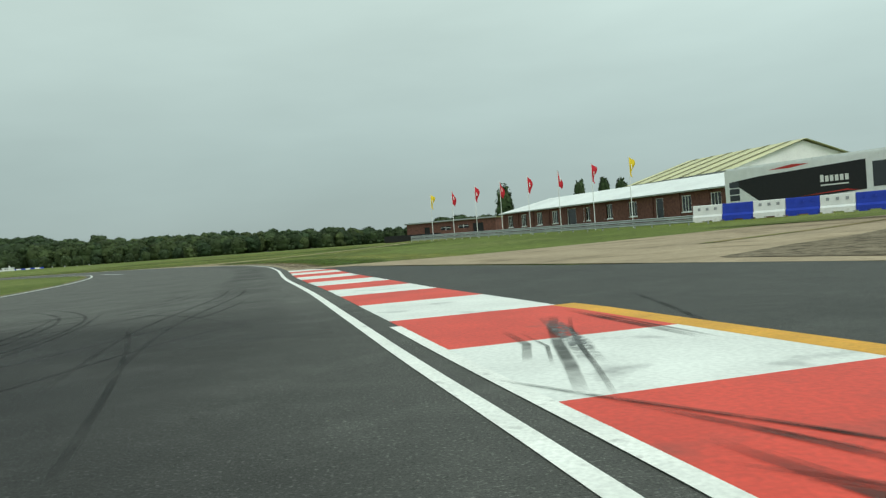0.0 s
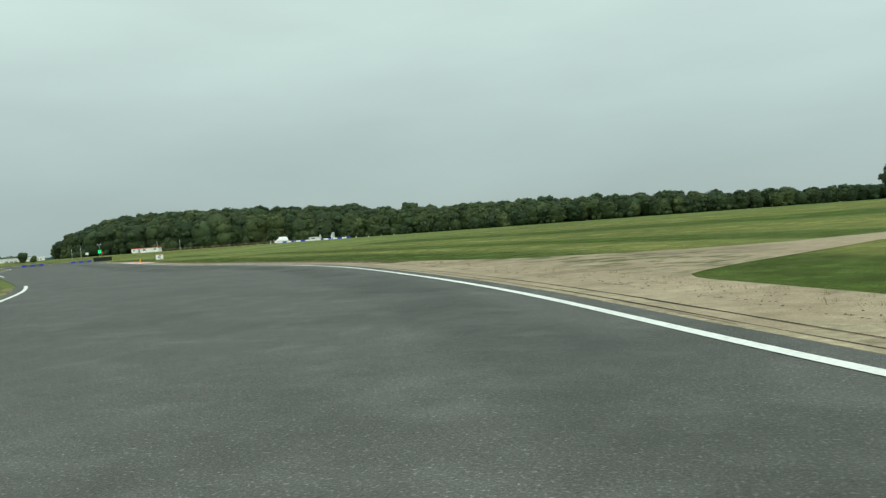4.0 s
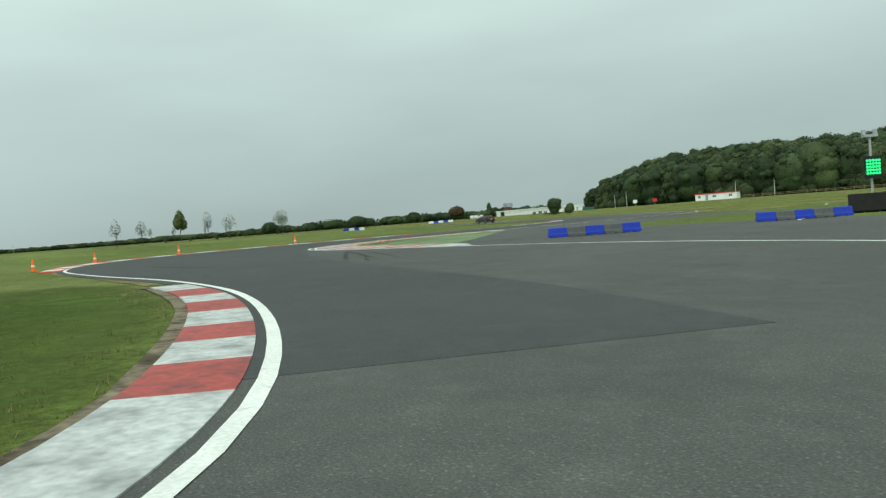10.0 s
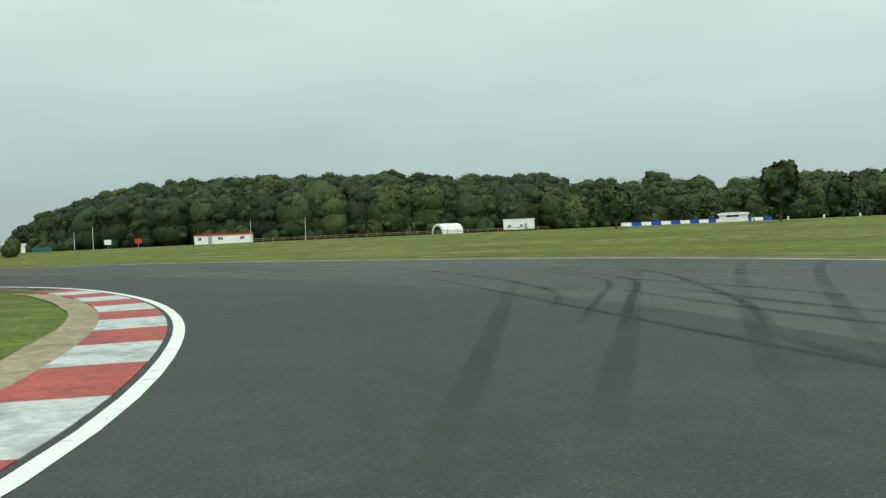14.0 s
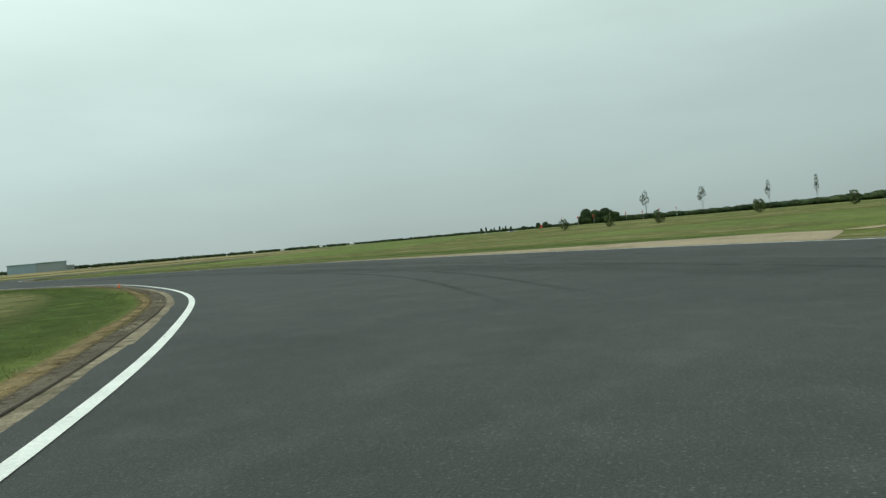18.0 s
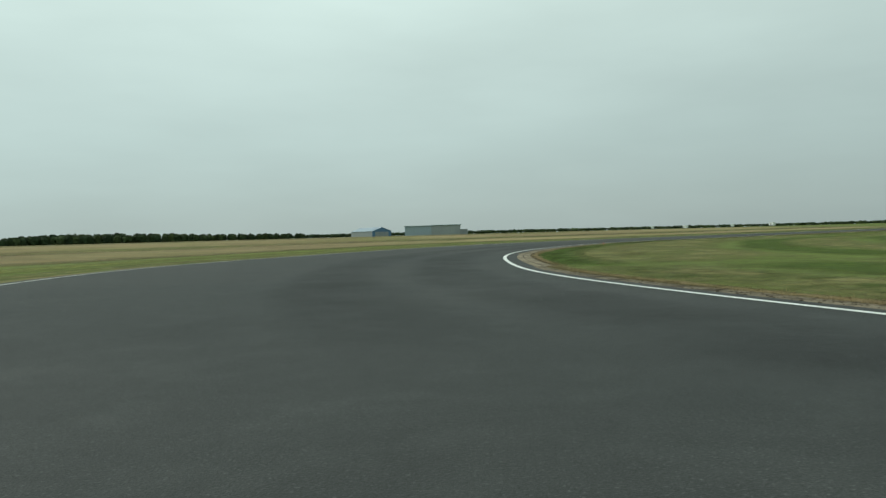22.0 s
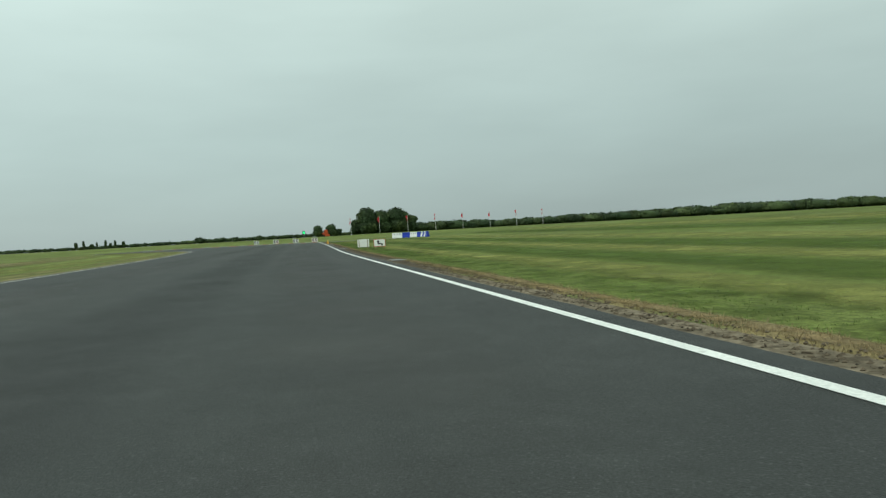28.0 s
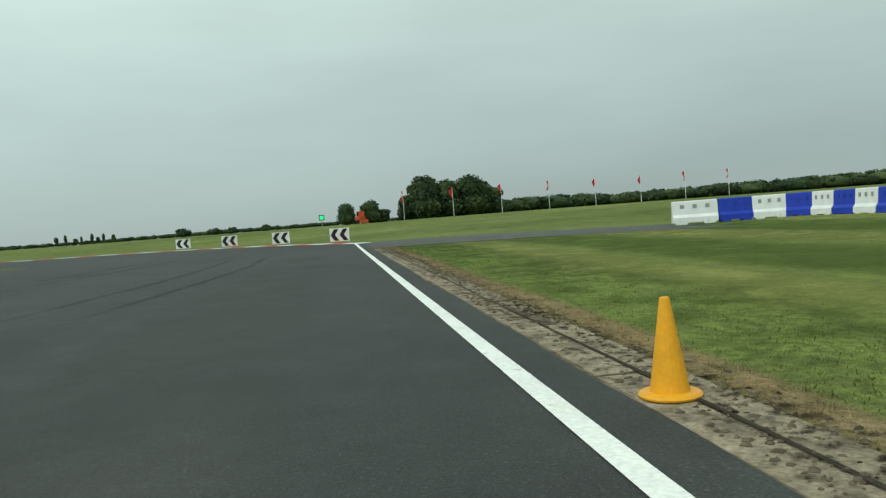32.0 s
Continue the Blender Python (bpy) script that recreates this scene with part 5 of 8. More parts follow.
lane = smooth_line([(-302, 263.5), (-306.5, 268.5), (-308.5, 274), (-306, 282), (-298, 290), (-282, 297)])
swathe(lane, -0.6, 0.6, M_SAND, "thin pale track through the grass", 480, 0.04, 0.1)
PALE, DEEP, STRAW = "paler mown band of grass", "darker lush band of grass", "dry straw-coloured grass"
for k, (p, rows) in enumerate(((v7, ((3.2, 5.2, M_MOWN), (5.4, 8.6, M_LUSH), (8.8, 11.6, M_MOWN), (11.8, 16, M_LUSH), (16.5, 21, M_MOWN), (26, 33, M_LUSH), (34, 44, M_MOWN))),
                               (v2, ((2.6, 6.8, M_LUSH), (7, 11, M_MOWN), (11.4, 15, M_LUSH), (15.5, 22, M_MOWN), (24, 30, M_LUSH), (31, 44, M_MOWN))),
                               (v1, ((3.0, 7.0, M_LUSH), (7.2, 12, M_MOWN))), (v3, ((2.6, 6.8, M_LUSH), (7, 11, M_MOWN), (11.4, 15, M_LUSH), (15.5, 22, M_MOWN))),
                               (cut(RIGHT, (-414, 140.7), (-478, 142.3)), ((1.3, 5.5, M_STRAW), (9, 14, M_STRAW))), (v6, ((1.5, 3.0, M_LUSH), (2.9, 6.5, M_STRAW), (5, 11, M_STRAW), (12, 15, M_LUSH), (15, 19, M_STRAW), (20, 30, M_LUSH))),
                               (v5, ((1.4, 5.0, M_STRAW), (6, 10, M_LUSH), (10, 20, M_STRAW))), (v4, ((2.0, 4.5, M_STRAW), (5, 13, M_MOWN), (15, 30, M_MOWN), (32, 60, M_MOWN))),
                               (l6, ((-1.8, -4.4, M_LUSH), (-4, -7, M_STRAW), (-7, -10, M_LUSH), (-10, -14, M_MOWN))), (l2, ((-3, -6, M_LUSH), (-7, -11, M_MOWN))), (l7, ((-1.4, -4, M_STRAW), (-5, -9, M_MOWN), (-12, -20, M_STRAW))),
                               (l5, ((-2, -5, M_STRAW), (-5, -9, M_MOWN))), (cut(LEFT, (-128, 180), (-156, 188.4)), ((-1.2, -4.5, M_LUSH), (-3.5, -8.5, M_LUSH), (-7, -13, M_LUSH))))):
    for j, (a, b, m_) in enumerate(rows):
        swathe(p, a - 0.1 * (b - a), b + 0.1 * (b - a), m_, PALE if m_ is M_MOWN else DEEP if m_ is M_LUSH else STRAW, 400 + 40 * k + 4 * j, 0.012 + 0.003 * (j % 3), 0.5)

for k, (p, a, b) in enumerate(((v7, 1.3, 4.0), (v6, 1.35, 4.0), (v2, 2.6, 8.0), (v3, 2.4, 8.0), (l2, -1.0, -5.0), (l6, -1.6, -6.0), (v5, 1.4, 6.0), (v1, 2.8, 8.0))):
    swathe(p, a, b, M_CLUMP, "uneven clumps of darker grass", 560 + k, 0.024, 0.15)

# darker rubbered and paler polished streaks along the lane
for k, (a, b, o1, o2, m_) in enumerate((((9, -30), (1.2, 25.4), -15, 0.6, M_LANE_DARK), ((2.7, 18.4), (-79, 153), -2.2, -0.9, M_SHINE), ((-40, 119), (-112, 183), -4.6, -2.6, M_SHINE),
                                        ((-256, 285.2), (-334, 193), -9.5, -7.0, M_WORN), ((-256, 285.2), (-334, 193), -5.6, -3.2, M_SHINE), ((-334, 193), (-402, 140.3), -3.4, -1.4, M_WORN), ((-340, 179), (-600, 146), -6.8, -4.6, M_WORN),
                                        ((-402, 140.3), (-620, 146.6), -3.6, -1.7, M_SHINE), ((-402, 140.3), (-620, 146.6), -11, -9, M_SHINE))):
    swathe(cut(RIGHT, a, b), o1 - 0.4, o2 + 0.4, m_, "worn streak along the driving line", 700 + k, 0, 0.3, "lane_wear", "road", 0.0018 + 0.0003 * (k % 3))
# first three bands paint the shadow along the grass edge; the rest are earth
for p, a, b in ((v2, 2.15, 2.75), (v1, 2.3, 2.95), (v3, 1.7, 2.3), (l6, -0.66, -1.12), (l6, -0.9, -1.2), (v7, 0.42, 0.85), (v6, 1.1, 1.4), (v7s, 0.7, 1.2), (v7s, 0.66, 1.1), (v2, 1.4, 2.2), (v1, 0.6, 2.2), (v5, 0.5, 1.0), (v4, 0.5, 1.1), (v3, 0.6, 1.8)):
    swathe(p, a, b, M_CRUST_SHADE, "dark broken earth and painted edge shade along the verge", 760, 0, 0.1, "earth_crust", "verge", 0.003)

south = cut(LEFT, (-328, 172), (-575, 127))
for k, (a, b) in enumerate(((-11, -34), (-28, -70), (-60, -150), (-130, -300))):
    swathe(south, a, b, M_STUBBLE, "dry brown stubble field beyond the grass", 810 + k, 0.03 + 0.01 * k, 1.2, "field")
rough = smooth_line([(-378, 222), (-374, 262), (-364, 300), (-346, 338)])
for k, o in enumerate((-29, -10, 9, 28)):
    swathe(rough, o - 11, o + 11, M_STRAW, "rough field of dry straw-coloured grass", 790 + k, 0.05, 0.8)
for p, a, b in ((v7, 0.92, 1.4), (v6, 1.18, 1.62), (l6, -1.0, -1.4), (v5, 0.9, 1.5)):
    swathe(p, a, b, M_FRINGE, "fringe of dry straw-coloured grass", 780, 0.026, 0.14)

drape("gravel_area", [(11.6, 29.6), (15.6, 33.4), (19.4, 36), (26, 42), (36, 50), (46, 42), (36, 22), (24, 14), (17.6, 19.4), (13.8, 24.2)], M_SOIL, "bare brown earth beside the gravel yard", 0.045)
swathe(smooth_line([(15.6, 40.6), (18, 42.2), (24, 45.4), (34, 52)]), -0.35, 0.35, M_GRASS_DRY, "thin strip of grass on the gravel", 490, 0.05, 0.15)

# ---- grass tufts ----


def tufts(p, a, b, per_m, h, material, label, seed, blades=6):
    """Tufts of bladed grass scattered along a strip beside the track."""
    rng = np.random.RandomState(seed)
    s = np.r_[0, np.cumsum(np.linalg.norm(np.diff(p, axis=0), axis=1))]
    n = int(s[-1] * per_m)
    nn = normals(p)
    t = rng.uniform(0, s[-1], n)
    u = a + (b - a) * rng.beta(1.2, 1.6, n)
    q = np.stack([np.interp(t, s, p[:, 0]) + np.interp(t, s, nn[:, 0]) * u, np.interp(t, s, p[:, 1]) + np.interp(t, s, nn[:, 1]) * u], 1)
    z = rise(q[:, 0], q[:, 1]) - 0.004
    q, z = np.repeat(q, blades, 0), np.repeat(z, blades)
    m = len(q)
    q = q + rng.normal(0, 0.05, (m, 2))
    ang, lean = rng.uniform(0, 6.28, m), rng.uniform(0.2, 1.3, m)
    hh = h * rng.uniform(0.3, 1.1, m) * np.repeat(rng.uniform(0.5, 1.25, n), blades)
    w = rng.uniform(0.0022, 0.0055, m)
    dx, dy = np.cos(ang), np.sin(ang)
    base = np.c_[q, z]
    side = np.c_[-dy * w, dx * w, 0 * w]
    v = np.stack([base - side, base + side, base + np.c_[dx * lean * hh, dy * lean * hh, hh]], 1).reshape(-1, 3)
    me = bpy.data.meshes.new("grass_tufts")
    me.vertices.add(3 * m)
    me.vertices.foreach_set("co", v.ravel())
    me.loops.add(3 * m)
    me.loops.foreach_set("vertex_index", np.arange(3 * m))
    me.polygons.add(m)
    me.polygons.foreach_set("loop_start", np.arange(m) * 3)
    me.update(calc_edges=True)
    ob = part("grass_tufts", me, material)
    return tagged(ob, label, "grass", kind="stuff")


M_BLADE_DRY = leaf_mat("dry_blades", (0.25, 0.195, 0.1), (0.18, 0.15, 0.065))
M_BLADE = leaf_mat("green_blades", (0.1, 0.16, 0.034), (0.155, 0.185, 0.055))
for k, (p, a, b, n1, n2) in enumerate(((cut(RIGHT, (-566, 144.8), (-622, 146.8)), 1.05, 1.5, 26, 80), (cut(RIGHT, (-505, 142.7), (-566, 144.8)), 1.02, 1.5, 22, 70), (cut(RIGHT, (-415, 140.7), (-505, 142.7)), 0.85, 1.6, 25, 25), (v6, 1.16, 1.75, 26, 60), (v5, 0.85, 1.6, 25, 25), (v2, 2.1, 3.0, 6, 40),
                                       (l6, -1.04, -1.55, 14, 60), (v1, 2.4, 3.2, 6, 40), (l5, -1.0, -1.8, 20, 20), (cut(LEFT, (-131.8, 183.7), (-149, 188.5)), -1.2, -2.6, 3, 90), (cut(RIGHT, (-76.9, 151.2), (-124, 193)), 2.1, 3.2, 6, 40))):
    tufts(p, a, a + (b - a) * 0.8, n1 * 2.0, 0.07 if k < 2 else 0.055 if k in (3, 6) else 0.085, M_BLADE_DRY, "fringe of dry straw-coloured grass beside the verge", 100 + k, 12)
    tufts(p, b * 0.9, b + math.copysign(2.4, b), n2 * 2.5, 0.034, M_BLADE, "short green grass beside the verge", 200 + k, 10)



def clods(p, a, b, per_m, material, label, seed, size=0.05):
    """Loose clods and stones lying on the earth of a verge."""
    rng = np.random.RandomState(seed)
    s = np.r_[0, np.cumsum(np.linalg.norm(np.diff(p, axis=0), axis=1))]
    n = int(s[-1] * per_m)
    nn = normals(p)
    t, u = rng.uniform(0, s[-1], n), rng.uniform(a, b, n)
    q = np.stack([np.interp(t, s, p[:, 0]) + np.interp(t, s, nn[:, 0]) * u, np.interp(t, s, p[:, 1]) + np.interp(t, s, nn[:, 1]) * u, np.full(n, -0.004)], 1)
    oct_v = np.array([(1, 0, 0), (0, 1, 0), (-1, 0, 0), (0, -1, 0), (0, 0, 0.5), (0, 0, -0.5)])
    oct_f = np.array([(0, 1, 4), (1, 2, 4), (2, 3, 4), (3, 0, 4), (1, 0, 5), (2, 1, 5), (3, 2, 5), (0, 3, 5)])
    sc = size * np.minimum(rng.lognormal(-0.3, 0.6, (n, 1, 1)), 1.7) * rng.uniform(0.6, 1.3, (n, 6, 1))
    v = (q[:, None, :] + oct_v[None] * sc).reshape(-1, 3)
    f = (np.arange(n)[:, None, None] * 6 + oct_f[None]).reshape(-1, 3)
    return tagged(part("loose_clods", (v.tolist(), f.tolist()), material), label, "clods", kind="stuff")


for k, (p, a, b, n) in enumerate(((v7, 0.5, 1.05, 70), (v6, 1.12, 1.3, 24), (v2, 1.5, 2.4, 90), (v1, 0.9, 2.4, 80), (l6, -0.7, -1.1, 26), (v5, 0.5, 1.0, 16), (v3, 0.6, 1.8, 14))):
    clods(p, a, b, n, M_EARTH, "loose dark earth clods on the verge", 300 + k, 0.022)
clods(v7s, 0.72, 1.2, 34, M_JOINT, "dark broken turf and clods along the verge", 340, 0.017)
clods(v7s, 0.74, 1.2, 30, M_SOIL, "pale earth clods along the verge", 341, 0.014)
clods(cut(RIGHT, (-415, 140.7), (-498, 142.7)), 0.45, 1.0, 14, M_JOINT, "dark broken turf and clods along the verge", 342, 0.018)
# ---- trees and woods ----


def leaf_cloud(rng, blobs, n, size, turn=0.45, shell=(0.88, 1.08)):
    """Many small leaf clumps scattered over a group of rounded masses (cx, cy, cz, rx, ry, rz)."""
    blobs = np.array(blobs, float)
    wgt = (blobs[:, 3] * blobs[:, 5]) ** 1.0
    k = rng.choice(len(blobs), n, p=wgt / wgt.sum())
    d = rng.normal(size=(n, 3))
    d /= np.linalg.norm(d, axis=1)[:, None]
    r = rng.uniform(*shell, (n, 1))
    c = blobs[k, :3] + d * blobs[k, 3:] * r
    a = rng.normal(size=(n, 3)) * turn + d
    a /= np.linalg.norm(a, axis=1)[:, None]
    b = np.cross(a, rng.normal(size=(n, 3)))
    b /= np.linalg.norm(b, axis=1)[:, None] + 1e-9
    e = np.cross(a, b)
    s = (size * rng.uniform(0.6, 1.4, (n, 1)))
    v = np.stack([c - b * s, c - e * s * 0.8 + a * s * 0.3, c + b * s * 0.9, c + e * s], 1).reshape(-1, 3)
    return v, np.arange(4 * n).reshape(-1, 4)


def ball(sub):
    b = bmesh.new()
    bmesh.ops.create_icosphere(b, subdivisions=sub, radius=1.0)
    v, f = np.array([q.co[:] for q in b.verts]), [tuple(q.index for q in g.verts) for g in b.faces]
    b.free()
    return v, f


BALLS = {1: ball(1), 2: ball(2)}


def cores(rng, blobs, shrink=0.93, sub=2):
    vs, fs, o = [], [], 0
    bv, bf = BALLS[sub]
    for b in blobs:
        bump = 1 + 0.03 * np.sin(bv @ rng.normal(size=3) * 4.0 + rng.uniform(0, 6)) + 0.02 * np.sin(bv @ rng.normal(size=3) * 7.0)
        vs.append(np.array(b[:3]) + bv * np.array(b[3:]) * shrink * bump[:, None])
        fs += [tuple(i + o for i in f) for f in bf]
        o += len(bv)
    return np.concatenate(vs), fs


def crown_mesh(rng, blobs, n, size, name="crown", core=True):
    v, f = leaf_cloud(rng, blobs, n, size)
    faces = f.tolist()
    if core:
        cv, cf = cores(rng, blobs)
        faces += [tuple(i + len(v) for i in q) for q in cf]
        v = np.concatenate([v, cv])
    me = bpy.data.meshes.new(name)
    me.from_pydata(v.tolist(), [], faces)
    me.polygons.foreach_set("use_smooth", [len(q) == 3 for q in faces])
    return me


def tree_blobs(rng, h, r, low=0.25):
    """Rounded masses of a broad crown of height h and radius r."""
    out = [(0, 0, h * 0.62, r * 0.8, r * 0.8, h * 0.36)]
    for _ in range(6):
        a, q = rng.uniform(0, 6.28), rng.uniform(0.3, 0.62) * r
        out.append((q * math.cos(a), q * math.sin(a), h * rng.uniform(low + 0.2, 0.78), r * rng.uniform(0.35, 0.55), r * rng.uniform(0.35, 0.55), h * rng.uniform(0.15, 0.24)))
    return out


def trunk_mesh(rng, h, r0, limbs=5, spread=1.5):
    bm = bmesh.new()
    tube(bm, (0, 0, -0.2), (0.05 * h * rng.uniform(-1, 1), 0.05 * h * rng.uniform(-1, 1), h * 0.6), r0, r0 * 0.5, 8)
    for k in range(limbs):
        a = k * 6.28 / limbs + rng.uniform(-0.4, 0.4)
        z = h * rng.uniform(0.28, 0.5)
        tube(bm, (0, 0, z), (spread * math.cos(a), spread * math.sin(a), z + h * rng.uniform(0.2, 0.35)), r0 * 0.45, r0 * 0.12, 6)
    return bm


def tree(x, y, h, r, label, mat_=None, seed=1, n=900, size=None, blobs=None, group="", base=None, core=True, name="tree", trunk=None):
    rng = np.random.RandomState(seed)
    root = thing(name, pose(x, y, lay(x, y) if base is None else base, 0, 0, rng.uniform(0, 360)), label, "tree", group)
    part("trunk", trunk_mesh(rng, h, trunk or max(0.07, h * 0.022), spread=r * 0.55), M_BARK, root)
    part("crown", crown_mesh(rng, blobs or tree_blobs(rng, h, r), n, size or r * 0.11, core=core), mat_ or M_LEAF, root)
    return root


def wood(line, depth, spacing, heights, label, seed, leaf=1.0, n=110, material=None, low=False, name="woodland", sink=0.0, wide=1.0, ragged=0.1):
    """A far wood as one mass of overlapping crowns along a line, with heights given along it."""
    rng = np.random.RandomState(seed)
    p = smooth_line(line, spacing)
    hs = np.interp(np.linspace(0, 1, len(p)), np.linspace(0, 1, len(heights)), heights)
    nn = normals(p)
    vs, quads, tris, tone, o = [], [], [], [], 0
    for i in range(len(p)):
        for row in range(max(1, int(depth / spacing))):
            x, y = p[i] - nn[i] * (row + rng.uniform(-0.4, 0.4)) * spacing + rng.uniform(-0.4, 0.4, 2) * spacing
            z = -sink + (lay(x, y) if not low else 0.9)
            if low:
                h = hs[i] * rng.uniform(0.78, 1.05)
                r = h * rng.uniform(0.7, 1.3) * wide
                bl = [(x, y, z + h * 0.47, r, r, h * 0.5)]
                lobes = 4
            else:
                h = hs[i] * (rng.uniform(0.92, 1.03) if rng.rand() > ragged else rng.uniform(0.72, 1.0 + 0.3 * ragged**0.5)) * min(1.0, 0.74 + 0.13 * row)
                r = min(spacing * rng.uniform(0.85, 1.2), h * 0.5)
                c = min(h * 0.45, r * rng.uniform(0.75, 1.0))
                bl = [(x, y, z + h - c, r, r, c), (x, y, z + (h - c) * 0.55, r * 0.92, r * 0.92, (h - c) * 0.6)]
                lobes = 16
            for _ in range(lobes):
                a, e = rng.uniform(0, 6.28), rng.uniform(-0.5, 1.3)
                q = r * rng.uniform(0.2, 0.38)
                if low:
                    bl.append((x + r * 0.82 * math.cos(a) * math.cos(e), y + r * 0.82 * math.sin(a) * math.cos(e), z + h * (0.47 + 0.4 * math.sin(e)), q, q, h * 0.16))
                else:
                    bl.append((x + r * 0.86 * math.cos(a) * math.cos(e), y + r * 0.86 * math.sin(a) * math.cos(e), z + h - c + c * 0.86 * math.sin(e) if e > 0 else z + (h - c) * rng.uniform(0.3, 1.0), q, q, q * rng.uniform(0.6, 0.9)))
            t = float(np.clip(rng.beta(1.3, 3.2), 0, 1))
            if row == 0 and not low:
                for _ in range(3):
                    a, q = rng.uniform(0, 6.28), rng.uniform(0.1, 0.2) * h
                    bl.append((x + r * math.cos(a), y + r * math.sin(a), z + q * 0.8, q, q, q))
            v, f = leaf_cloud(rng, bl, n if row < 2 else n * 2 // 3, leaf * rng.uniform(0.8, 1.2), 0.3, (0.9, 1.05))
            vs.append(v)
            quads.append(f + o)
            o += len(v)
            tone.append(np.repeat(np.clip(t + rng.normal(0, 0.08, len(v) // 4), 0, 1), 4))
            for c in (cores(rng, bl[:2], 0.93, 1 if low else 2), cores(rng, bl[2:], 0.93, 1)):
                vs.append(c[0])
                tris.append(np.array(c[1]) + o)
                o += len(c[0])
                tone.append(np.full(len(c[0]), t))
    v, quads, tris = np.concatenate(vs), np.concatenate(quads), np.concatenate(tris)
    me = bpy.data.meshes.new(name)
    me.vertices.add(len(v))
    me.vertices.foreach_set("co", v.ravel())
    me.loops.add(quads.size + tris.size)
    me.loops.foreach_set("vertex_index", np.concatenate([quads.ravel(), tris.ravel()]))
    me.polygons.add(len(quads) + len(tris))
    me.polygons.foreach_set("loop_start", np.concatenate([np.arange(len(quads)) * 4, quads.size + np.arange(len(tris)) * 3]))
    me.polygons.foreach_set("use_smooth", np.r_[np.zeros(len(quads), bool), np.ones(len(tris), bool)])
    me.update(calc_edges=True)
    me.attributes.new("tone", "FLOAT", "POINT").data.foreach_set("value", np.concatenate(tone))
    ob = part(name, me, material or M_CANOPY)
    return tagged(ob, label, "woodland", kind="stuff")


wood([(-508, 560), (-470, 528), (-415, 496), (-350, 482), (-285, 492), (-225, 514)], 30, 7.5, [13.5, 22, 25.4, 25.8, 24.6, 22.6, 20], "dense dark green wood on a low rise", 11, 0.36, 1900)
wood([(-225, 514), (-180, 502), (-130, 494), (-85, 498), (-40, 512), (10, 526), (70, 524)], 22, 7, [18.8, 16, 14.8, 14.4, 12.2, 9.6, 8.4], "mixed dark green trees along the far field edge", 12, 0.34, 1300, ragged=0.3)
wood([(-212, 420), (-170, 416), (-130, 420), (-100, 420)], 8, 8, [7, 8, 6, 9], "scattered young trees in front of a wood", 13, 0.3, 700)
wood([(20, 250), (40, 300), (60, 360), (60, 430)], 12, 6, [7, 9.5, 7, 9, 6, 8, 10, 7, 8, 9], "row of field trees beyond the brick building", 14, 0.32, 700)
far = []
for k in range(37):
    a = radians(-95 + k * 10)
    far.append((-330 + 1250 * math.cos(a) * (1 + 0.06 * math.sin(5 * a)), 130 + 1150 * math.sin(a) * (1 + 0.05 * math.cos(7 * a))))
wood(far, 6, 6, [5, 6, 4.4, 4, 4.8, 4, 8, 10, 8, 4, 3.6, 4.4, 4, 5.5, 3.8, 5.6, 6.4, 5], "low hazy tree line along the horizon", 15, 1.3, 26, low=True, name="far_treeline", wide=1.7)
wood([(-470, 330), (-500, 380), (-540, 440), (-570, 520)], 14, 14, [5, 6, 5, 6], "far hedge of trees", 16, 0.5, 260, low=True, name="hedge", wide=1.4)
wood([(-786, 180), (-800, 240), (-800, 300), (-795, 380), (-780, 480)], 8, 4, [4.4, 3.8, 4.2, 5.6, 5.0, 6.0], "dark hedge of small trees across the field", 17, 0.4, 180, low=True, name="hedge", wide=1.2)
wood([(-880, 100), (-885, 128)], 8, 9, [3.2, 2.6], "small dark bushes at the end of the straight", 27, 0.4, 110, low=True, name="hedge")

wood([(-330, -440), (-425, -418), (-470, -406), (-520, -392), (-580, -368), (-660, -332)], 9, 4.5, [3.6, 4.4, 4.4, 8.4, 8.0, 5.7, 4.6], "far dark wood across the airfield", 18, 0.6, 200)
for k, (x, y, h, r) in enumerate(((-764, 172, 9.9, 4.6), (-766, 177.5, 8.7, 4.2), (-768, 183.5, 9.5, 4.8), (-771, 188.5, 6.6, 3.8), (-767, 168.5, 5.6, 2.8))):
    bl = tree_blobs(np.random.RandomState(31 + k), h, r, 0.1) + [(0, 0, h * 0.3, r * 0.9, r * 0.9, h * 0.3)]
    tree(x, y, h, r, "broad dark green tree in a clump on the grass", seed=31 + k, n=2600, size=0.34, group="clump of trees", blobs=bl)
for k, (x, y, h, r) in enumerate(((-718, 151.4, 3.6, 1.7), (-719, 155.6, 3.9, 1.8), (-721, 157.4, 2.2, 1.6))):
    bl = tree_blobs(np.random.RandomState(41 + k), h, r, 0.1) + [(0, 0, h * 0.32, r * 0.9, r * 0.9, h * 0.32)]
    tree(x, y, h, r, "small dark tree beside the end of the straight", seed=41 + k, n=900, size=0.2, blobs=bl)
SAP = [(-242.4, 204.3, 3.9, 1.0, 0), (-242, 207.6, 3.6, 0.9, 0), (-241.1, 212.7, 4.6, 1.1, 1), (-240.2, 216.3, 4.2, 0.9, 0), (-239.4, 219.2, 3.7, 1.3, 0), (-237, 226.3, 3.7, 1.4, 2)]
